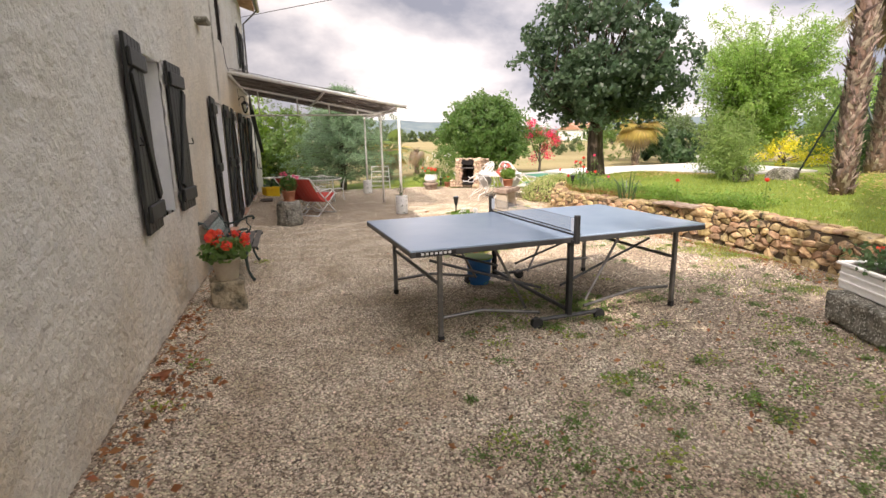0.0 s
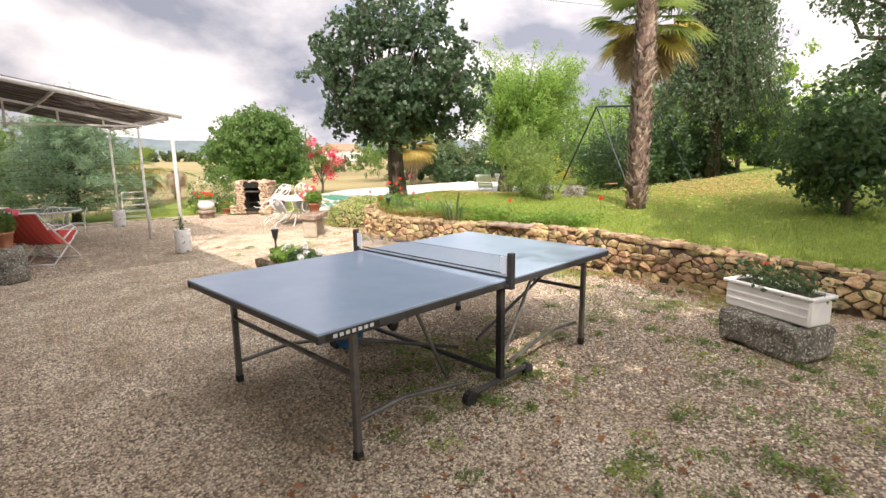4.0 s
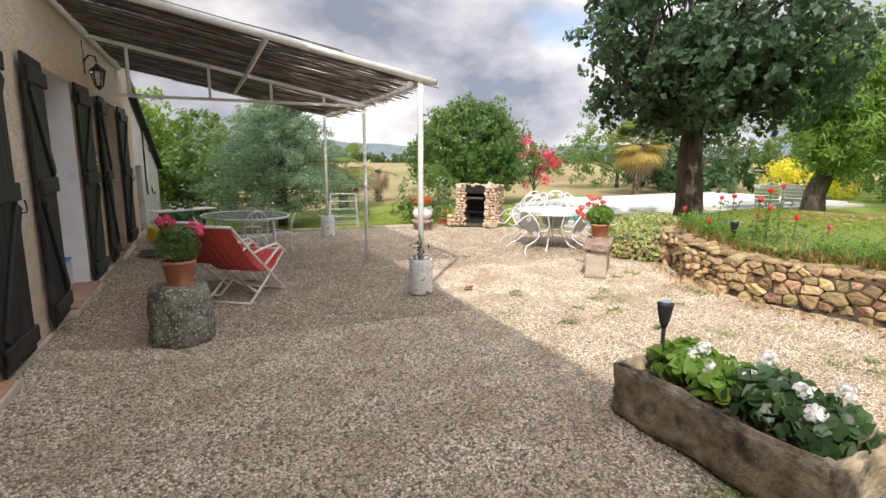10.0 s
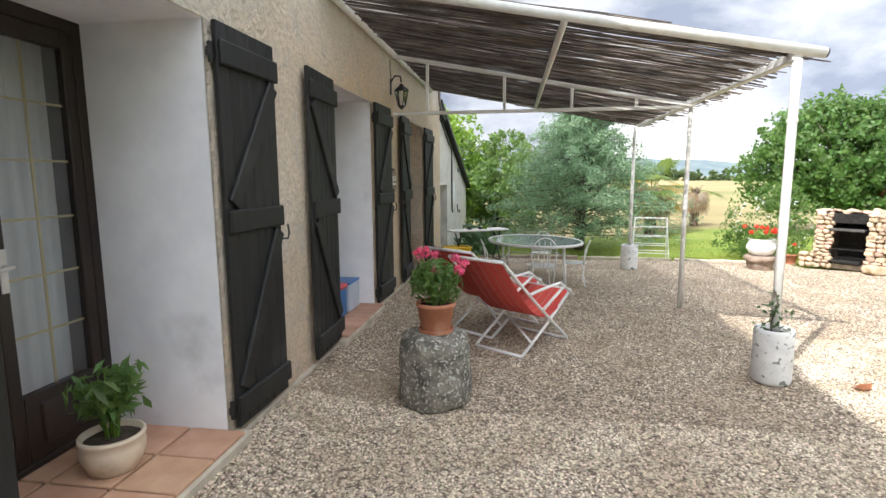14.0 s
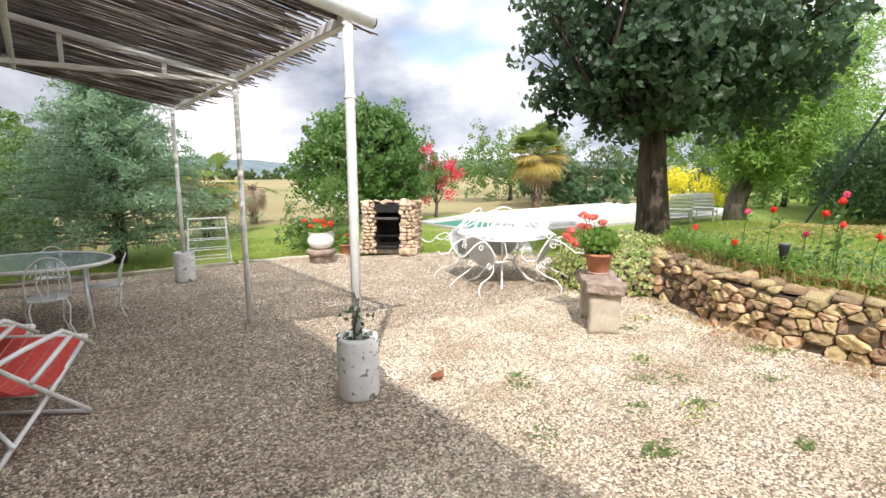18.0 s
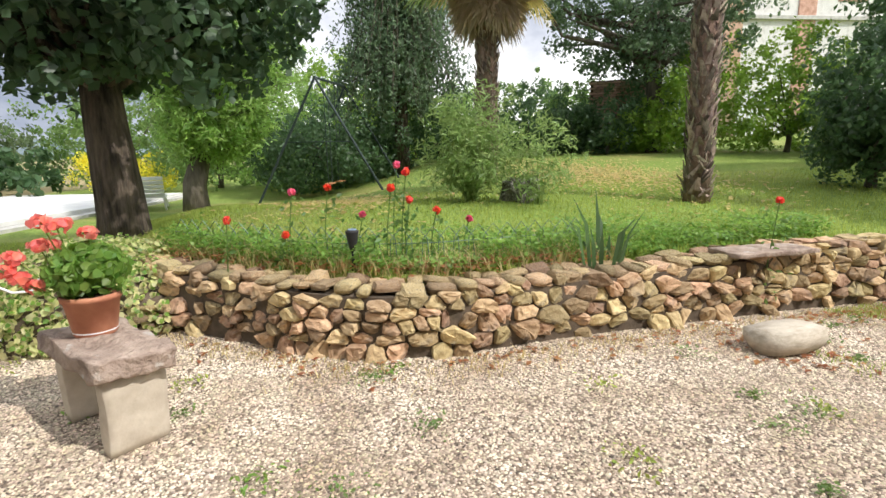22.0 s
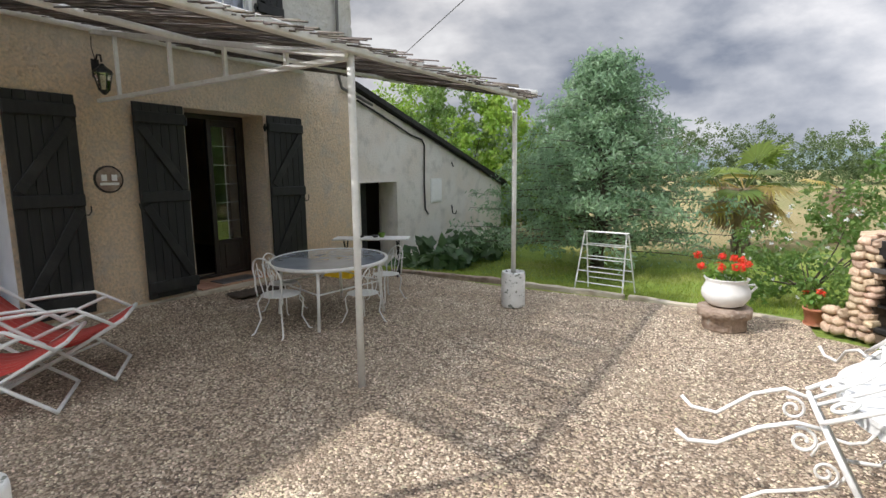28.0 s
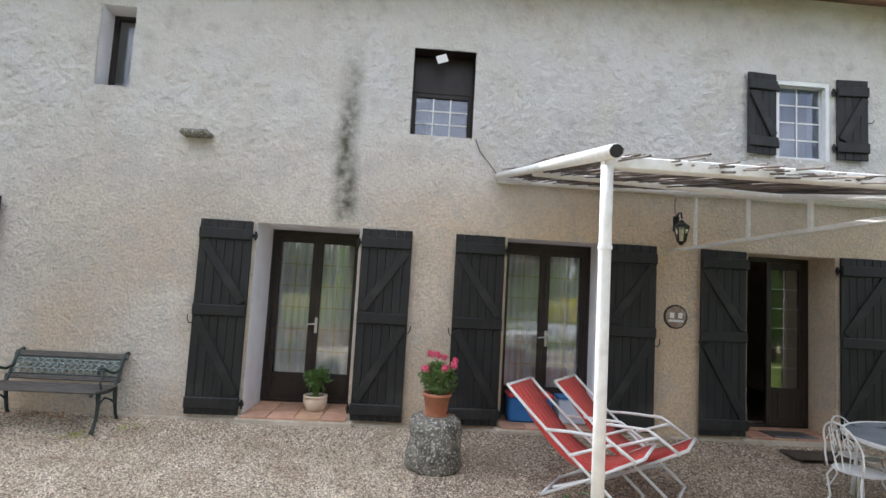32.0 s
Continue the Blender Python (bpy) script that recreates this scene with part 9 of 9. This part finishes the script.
# ---- flower bed above the wall ----
im = thing("ivy_mound", (7.35, 11.35, 0), "mound of variegated ivy spilling over the end of the stone wall", "ivy", kind="stuff")
ri = np.random.default_rng(15)
n = 10500
d = unit(ri.normal(size=(n, 3)) + (-0.1, -0.1, 0.45))
ip = d * (0.85, 0.85, 0.56) * ri.uniform(0.9, 1.08, (n, 1)) + ri.normal(size=(n, 3)) * 0.02
bare = (np.hypot(ip[:, 0] + 0.50, (ip[:, 1] + 0.50)) < 0.24) & (ip[:, 2] < 0.36)
ok = (ip[:, 2] > 0.02) & ~(bare & (ri.uniform(0, 1, n) < 0.35))
part("foliage", leaves("foliage", ip[ok], 0.05, IVY_LEAF, d[ok], 0.4, 0.95, 0.45, ri), None, im)
pick = ok & (ri.uniform(0, 1, n) < 0.6)
part("leaf_hearts", leaves("leaf_hearts", ip[pick] * 1.02, 0.034, POT_LEAF, d[pick], 0.4, 0.9, 0.3, ri), None, im)
part("mound", Shape().lathe([(0.80, 0.0), (0.76, 0.25), (0.5, 0.45), (0.15, 0.53)], n=24).rough(0.05, 3), MORTAR, im)
for k in range(20):
    a, zz = math.radians(200 + 56 * ((k * 0.618) % 1)), 0.03 + 0.2 * (k / 20)
    rr_ = 0.82 - 0.35 * max(0, zz - 0.2)
    put_stone(ws_m, ri, im, (rr_ * math.cos(a), rr_ * math.sin(a), zz), (0.12, 0.10, 0.05), math.degrees(a) + 20)

ROSES = [(9.77, 0.69), (9.01, 1.14), (8.96, 1.10), (8.75, 0.83), (9.26, 0.80), (8.94, 0.92), (9.48, 1.00), (9.74, 0.97), (9.06, 1.00), (10.15, 0.8), (8.5, 0.75), (6.3, 0.85), (4.9, 0.95)]
for k, (y, z) in enumerate(ROSES):
    x = 6.72 + 0.16 * math.sin(k * 2.1)
    t = thing("rose", on(x, y), "slender rose stem with a bright red bloom in the flower bed", "rose", "roses in the bed")
    h = z - float(lawn_z(x, y))
    part("stem", Shape().tube([(0.05, 0.04, 0), (0.02, 0.03, h * 0.5), (0, 0, h)], 0.004, 5), FIG_LEAF, t)
    q = unit(ri.normal(size=(34, 3)) + (0, 0, 0.3))
    part("bloom", leaves("bloom", np.array((0, 0, h)) + q * ri.uniform(0.5, 1, (34, 1)) * 0.024, 0.030, PINK_PETAL if k % 3 == 1 else RED_PETAL, q, 0, 0.95, 0.3, ri), None, t)
    lp = np.stack((ri.normal(size=26) * 0.05, ri.normal(size=26) * 0.05, ri.uniform(0.1, 0.92, 26) * h), 1)
    part("foliage", leaves("foliage", lp, 0.05, FIG_LEAF, rng=ri), None, t)
irs = thing("iris_clump", on(6.62, 7.58), "clump of sword-shaped iris leaves above the wall", "iris")
for k in range(15):
    sv, sf = [], []
    a, ln = 2.4 * k, ri.uniform(0.38, 0.74)
    b0 = np.array((0.08 * math.cos(a), 0.12 * math.sin(a), 0))
    o_ = np.array((math.cos(a), math.sin(a), 0)) * ri.uniform(0.05, 0.28)
    e_ = np.array((-math.sin(a), math.cos(a), 0)) * 0.015
    b = len(sv)
    sv += [b0 - e_, b0 + e_, b0 + o_ * 0.35 + (0, 0, ln * 0.6) + e_, b0 + o_ * 0.35 + (0, 0, ln * 0.6) - e_, b0 + o_ + (0, 0, ln * ri.uniform(0.75, 1.0))]
    sf += [(b, b + 1, b + 2), (b, b + 2, b + 3), (b + 3, b + 2, b + 4)]
    part("blade", raw_mesh("blade", np.array(sv), np.array(sf), DARK_LEAF), None, irs)
wf = thing("wire_edging", (0, 0, 0), "low dark wire hoop edging along the flower bed", "edging")
wire = Shape()
yy = 7.6
while yy < 10.7:
    x = float(bank_x(yy)) + 0.62
    z0 = float(lawn_z(x, yy))
    x2 = float(bank_x(yy + 0.16)) + 0.62
    wire = Shape()
    wire.tube([(x, yy, z0), (x, yy + 0.01, z0 + 0.17), ((x + x2) / 2, yy + 0.08, z0 + 0.25), (x2, yy + 0.15, z0 + 0.17), (x2, yy + 0.16, z0)], 0.0035, 4, False)
    wire.tube([(x, yy, z0 + 0.14), (x2, yy + 0.16, z0 + 0.14)], 0.003, 4, False)
    part("hoop", wire, EDGING_WIRE, wf)
    yy += 0.11

# ---- loose ground cover ----
rg = np.random.default_rng(77)


def pebbles(name, x, y, z, size, mat):
    """Many small stones as one mesh, each a blunt irregular dome bedded in the ground."""
    n = len(x)
    a0 = rg.uniform(0, 6.283, n)
    asp, tall = rg.uniform(0.6, 1.0, n), rg.uniform(0.45, 0.95, n)
    V = np.empty((n, 5, 3))
    for k in range(4):
        a = 1.5708 * k + rg.uniform(-0.35, 0.35, n)
        rad = size * rg.uniform(0.8, 1.25, n)
        u, v = rad * np.cos(a), rad * asp * np.sin(a)
        V[:, k, 0] = x + u * np.cos(a0) - v * np.sin(a0)
        V[:, k, 1] = y + u * np.sin(a0) + v * np.cos(a0)
        V[:, k, 2] = z + size * rg.uniform(-0.25, 0.2, n)
    V[:, 4, 0] = x + size * rg.normal(size=n) * 0.22
    V[:, 4, 1] = y + size * rg.normal(size=n) * 0.22
    V[:, 4, 2] = z + size * tall
    f = np.array(((0, 1, 4), (1, 2, 4), (2, 3, 4), (3, 0, 4)))
    F = (f[None] + 5 * np.arange(n)[:, None, None]).reshape(-1, 3)
    return raw_mesh(name, V.reshape(-1, 3), F, mat)


def scatter(n, x0, x1, y0, y1):
    x, y = rg.uniform(x0, x1, n), rg.uniform(y0, y1, n)
    keep = (x < yard_right(y) - 0.02) & (x > 0.03)
    return x[keep], y[keep]


for name, n, box, sz in (("gravel", 176000, (0.03, 3.4, 0.6, 9.6), 0.0082), ("gravel", 108000, (3.4, 6.7, 5.6, 11.4), 0.0072), ("gravel", 27000, (3.4, 7.0, 0.2, 5.6), 0.0098),
                         ("gravel", 82000, (0.03, 8.0, 9.6, 15.65), 0.0081), ("gravel", 13000, (0.03, 7.2, -1.2, 0.6), 0.0110)):
    x, y = scatter(n, *box)
    size = sz * rg.uniform(0.6, 1.4, len(x))
    ob = new(name, pebbles(name, x, y, gravel_z(x, y), size, GRAVEL_STONE))
    tagged(ob, "loose pinkish beige gravel stones covering the yard", "gravel", kind="stuff")


def blades(name, x, y, z, h, w, mat, lean=0.5):
    """Grass: each blade a bent strip of three triangles."""
    n = len(x)
    a = rg.uniform(0, 6.283, n)
    dx, dy = np.cos(a), np.sin(a)
    k = h * lean * rg.uniform(0.2, 1.2, n)
    ww = w * rg.uniform(0.7, 1.3, n)
    p = np.stack((x, y, z), 1)
    e = np.stack((-dy, dx, 0 * x), 1) * ww[:, None]
    m = np.stack((dx * k * 0.35, dy * k * 0.35, h * 0.6), 1)
    t = np.stack((dx * k, dy * k, h), 1)
    V = np.stack((p - e, p + e, p + m + e * 0.7, p + m - e * 0.7, p + t), 1).reshape(-1, 3)
    i = 5 * np.arange(n)[:, None]
    F = np.concatenate((i + np.array((0, 1, 2)), i + np.array((0, 2, 3)), i + np.array((3, 2, 4))), 1).reshape(-1, 3)
    return raw_mesh(name, V, F, mat)


# lawn above the wall, thicker and longer in the flower bed
n = 60000
x, y = rg.uniform(6.2, 11.5, n), rg.uniform(1.5, 13.2, n)
keep = (x > bank_x(y) + 0.34) & (rg.uniform(0, 1, n) < np.clip(1.25 - 0.17 * (x - bank_x(y)), 0.15, 1))
x, y = x[keep], y[keep]
h = rg.uniform(0.025, 0.06, len(x)) * (1 + 0.3 * np.exp(-((x - bank_x(y) - 0.5) / 0.35) ** 2))
tagged(new("grass", blades("grass", x, y, lawn_z(x, y) - 0.005, h, 0.0035, GRASS_BLADE)), "short uneven lawn grass above the stone wall", "grass", kind="stuff")
n = 26000
x, y = rg.uniform(0.2, 9.0, n), 15.95 + 3.2 * rg.uniform(0, 1, n) ** 1.6
keep = ~((x < 6.9) & (x > 5.6) & (y < 16.0)) & ~((x > 8.1) & (y < 16.6))
x, y = x[keep], y[keep]
tagged(new("grass", blades("grass", x, y, lawn_z(x, y) - 0.005, rg.uniform(0.03, 0.06, len(x)), 0.004, GRASS_BLADE)), "short lawn grass beyond the gravel yard", "grass", kind="stuff")
n = 42000
x, y = rg.uniform(6.4, 11.5, n), rg.uniform(10.9, 15.9, n)
keep = (x > yard_right(np.minimum(y, 15.6)) + 0.05) & (np.hypot(x - 7.35, y - 11.35) > 0.8) & ~((y > 0.93 * x + 5.85) & (y > 22.4 - x) & (x > 7.7)) & ~((x > 5.6) & (x < 7.0) & (y > 14.6))
x, y = x[keep], y[keep]
tagged(new("grass", blades("grass", x, y, lawn_z(x, y) - 0.005, rg.uniform(0.03, 0.075, len(x)), 0.0035, GRASS_BLADE)), "lawn grass between the yard and the pool", "grass", kind="stuff")
# leafy weeds in the bed
n = 11000
y = rg.uniform(5.4, 10.95, n)
x = bank_x(y) + 0.36 + np.abs(rg.normal(size=n)) * 0.36
z = lawn_z(x, y) + rg.uniform(0.0, 0.19, n) * (0.4 + 0.6 * (np.sin(y * 4.1) * np.sin(x * 5) > -0.2))
tagged(new("bed_weeds", leaves("bed_weeds", np.stack((x, y, z), 1), 0.035, POT_LEAF, np.tile((0, 0, 1.2), (n, 1)), 0, 0.8, 0.5, rg)), "low leafy green weeds filling the flower bed", "weeds", kind="stuff")
# dry tufts along the foot of the wall and against the gravel edge
n = 2600
y = rg.uniform(2.2, 11.6, n)
x = bank_x(y) - 0.02 - np.abs(rg.normal(size=n)) * 0.16
tagged(new("dry_tufts", blades("dry_tufts", x, y, gravel_z(x, y), rg.uniform(0.015, 0.05, n), 0.003, DRY_GRASS, 1.2)), "dry grass tufts along the foot of the stone wall", "dry grass", kind="stuff")

# weeds in the gravel
WEEDS = [(5.0, 9.6), (4.95, 8.15), (5.95, 10.2), (5.93, 9.1), (0.57, 6.57), (3.43, 6.18), (3.1, 6.68), (1.94, 2.0), (2.66, 1.64), (3.46, 1.93), (2.2, 1.2), (2.9, 2.4), (3.9, 2.2), (4.4, 1.6), (2.4, 3.2), (3.0, 3.3),
         (3.8, 3.1), (4.6, 2.7), (5.4, 5.9), (5.6, 8.0), (4.5, 9.0), (0.25, 3.3), (0.22, 2.7), (0.3, 6.9), (3.6, 1.1), (4.2, 0.8), (3.0, 0.7), (5.7, 10.6), (6.3, 11.4), (5.2, 7.1), (3.0, 6.25), (2.75, 3.55), (3.35, 3.5)]
WEEDS += [(3.08 + 0.55 * a, 4.1 + 0.8 * b) for a, b in rg.normal(size=(16, 2))]
WEEDS += [(float(bank_x(v)) - 0.2 - 3.6 * u ** 1.5, v) for u, v in rg.uniform((0, -0.2), (1, 3.4), (46, 2))]
for k, (x, y) in enumerate(WEEDS):
    m = 46 if k < 16 else 30
    p = np.stack((rg.normal(size=m) * 0.06, rg.normal(size=m) * 0.05, rg.uniform(0.004, 0.045, m)), 1)
    t = thing("weed", (x, y, float(gravel_z(x, y))), "small green weed growing through the gravel", "weed", "weeds in the gravel")
    part("foliage", leaves("foliage", p, 0.03, GRASS_BLADE if k % 3 else POT_LEAF, np.tile((0, 0, 1.0), (m, 1)), 0, 0.5, 0.6, rg), None, t)

# thin grass and moss coming through the gravel at the start of the yard and along the bank
n = 26000
y = rg.uniform(-1.0, 6.6, n)
x = bank_x(y) - np.abs(rg.normal(size=n)) * (0.5 + 0.35 * np.clip(4 - y, 0, 4))
patch = np.sin(x * 3.1 + 1) * np.sin(y * 2.7) + 0.7 * np.sin(x * 7.3) * np.sin(y * 6.1 + 2)
keep = (patch > 0.15 + 0.25 * (x < 3.6)) & (x > 1.7)
x, y = x[keep], y[keep]
tagged(new("thin_grass", blades("thin_grass", x, y, gravel_z(x, y), rg.uniform(0.012, 0.035, len(x)), 0.003, GRASS_BLADE, 1.0)), "thin patches of grass growing through the gravel", "grass", kind="stuff")

# moss and low weeds in tufts, with brown leaves between them, where the gravel is thin
rm = np.random.default_rng(91)
tuft = np.concatenate((np.stack((rm.uniform(1.6, 6.3, 150), rm.uniform(0.2, 2.6, 150)), 1), np.stack((rm.normal(3.3, 0.55, 60), rm.normal(3.75, 0.35, 60)), 1), np.stack((rm.uniform(4.8, 6.4, 60), rm.uniform(2.4, 6.4, 60)), 1), np.stack((rm.normal(3.35, 0.3, 16), rm.normal(6.3, 0.1, 16)), 1), np.stack((rm.uniform(3.6, 6.0, 22), rm.uniform(6.6, 10.4, 22)), 1)))
tuft = tuft[tuft[:, 0] < bank_x(tuft[:, 1]) - 0.1]
k = np.repeat(np.arange(len(tuft)), 55)
wide_ = rm.uniform(0.02, 0.075, len(tuft))[k]
x, y = tuft[k, 0] + rm.normal(size=len(k)) * wide_, tuft[k, 1] + rm.normal(size=len(k)) * wide_
z = gravel_z(x, y) + rm.uniform(0.004, 0.03, len(k))
tagged(new("moss_tufts", leaves("moss_tufts", np.stack((x, y, z), 1), 0.022, HEDGE_LEAF, np.tile((0, 0, 1.2), (len(k), 1)), 0, 0.6, 0.6, rm)), "low green moss and weed tufts in the thin gravel", "weeds", kind="stuff")
n = 900
x, y = np.concatenate((rm.uniform(1.4, 6.3, 420), np.abs(rm.normal(size=90)) * 0.16 + 0.06, rm.normal(3.3, 0.4, 70), bank_x(np.linspace(2.6, 6.4, 260)) - 0.08 - np.abs(rm.normal(size=260)) * 0.16)), np.concatenate((rm.uniform(0.1, 3.6, 420), rm.choice((1.0, 2.3, 3.1, 5.4, 6.0), 90) + rm.normal(size=90) * 0.22, rm.normal(6.35, 0.16, 70), np.linspace(2.6, 6.4, 260) + rm.normal(size=260) * 0.03))
ok = (x < bank_x(y) - 0.03) & ((x > 1.3) | (np.sin(y * 5.3) + np.sin(y * 2.1 + 1) > 0.1))
x, y = x[ok], y[ok]
tagged(new("leaf_litter", leaves("leaf_litter", np.stack((x, y, gravel_z(x, y) + 0.014), 1), 0.042, DRY_LEAF, np.tile((0, 0, 1.8), (len(x), 1)), 0, 0.65, 0.6, rm)), "brown leaf litter strewn over the thin gravel", "leaves", kind="stuff")

# dry leaves and stalks behind the top of the stone wall
n = 900
y = rg.uniform(7.4, 11.2, n)
x = bank_x(y) + 0.28 + np.abs(rg.normal(size=n)) * 0.16
tagged(new("bed_litter", leaves("bed_litter", np.stack((x, y, lawn_z(x, y) + rg.uniform(0.015, 0.06, n)), 1), 0.05, DRY_LEAF, np.tile((0, 0, 1.6), (n, 1)), 0, 0.5, 0.6, rg)), "dry brown leaves lying in the flower bed", "leaves", kind="stuff")
n = 1500
y = rg.uniform(7.4, 11.2, n)
x = bank_x(y) + 0.3 + np.abs(rg.normal(size=n)) * 0.2
tagged(new("dry_stalks", blades("dry_stalks", x, y, lawn_z(x, y), rg.uniform(0.05, 0.16, n), 0.004, DRY_GRASS, 1.2)), "dry straw-coloured stalks in the flower bed", "dry grass", kind="stuff")
# leaf litter at the foot of the house wall
spots = np.array([(0.14, 3.35), (0.2, 2.75), (0.12, 2.25), (0.22, 1.7), (0.1, 4.0), (0.3, 3.0), (0.16, 1.2)])
n = 190
at = spots[rg.integers(0, len(spots), n)] + rg.normal(size=(n, 2)) * (0.09, 0.16)
x, y = np.maximum(at[:, 0], 0.06), at[:, 1]
tagged(new("leaf_litter", leaves("leaf_litter", np.stack((x, y, gravel_z(x, y) + 0.016), 1), 0.055, DRY_LEAF, np.tile((0, 0, 1.6), (n, 1)), 0, 0.6, 0.6, rg)), "brown leaf litter drifted against the house wall", "leaves", kind="stuff")
# fallen leaves
n = 620
y = np.concatenate((rg.uniform(1.0, 11.5, 300), rg.normal(6.7, 0.25, 120), rg.uniform(1.5, 6.3, 120), rg.uniform(0.3, 3.4, 80)))
x = np.concatenate((bank_x(y[:300]) - np.abs(rg.normal(size=300)) * 0.16, rg.normal(5.95, 0.2, 120), 0.05 + np.abs(rg.normal(size=120)) * 0.16, rg.uniform(1.8, 6.2, 80)))
x = np.minimum(x, bank_x(y) - 0.02)
tagged(new("fallen_leaves", leaves("fallen_leaves", np.stack((x, y, gravel_z(x, y) + 0.014), 1), 0.045, DRY_LEAF, np.tile((0, 0, 2.5), (n, 1)), 0, 0.7, 0.5, rg)), "scattered brown fallen leaves on the gravel", "leaves", kind="stuff")
n = 3600
x = np.concatenate((rg.uniform(6.9, 16, 500), rg.normal(12.2, 1.7, 2500), rg.normal(9.6, 0.9, 600)))
y = np.concatenate((rg.uniform(3, 12, 500), rg.normal(5.5, 0.75, 2500), rg.normal(9.6, 0.5, 600)))
tagged(new("fallen_leaves", leaves("fallen_leaves", np.stack((x, y, lawn_z(x, y) + 0.035), 1), 0.065, TAN_LEAF, np.tile((0, 0, 2.0), (n, 1)), 0, 0.7, 0.5, rg)), "scattered tan fallen leaves on the lawn", "leaves", kind="stuff")
for k, (x, y, a) in enumerate(((3.68, 10.27, 20), (3.3, 6.2, 70), (0.12, 3.1, 10), (2.92, 6.33, 140))):
    t = thing("dry_leaf", (x, y, float(gravel_z(x, y)) + 0.02), "single curled reddish-brown leaf on the gravel", "leaf", "curled dry leaves", a)
    vs = [(-0.07, 0, 0.02), (-0.03, 0.035, 0.0), (0.03, 0.04, 0.01), (0.08, 0, 0.025), (0.03, -0.035, 0.0), (-0.03, -0.04, 0.012), (0, 0, -0.004)]
    part("leaf", Shape().add(vs, [(0, 1, 6), (1, 2, 6), (2, 3, 6), (3, 4, 6), (4, 5, 6), (5, 0, 6)]), DRY_LEAF, t)
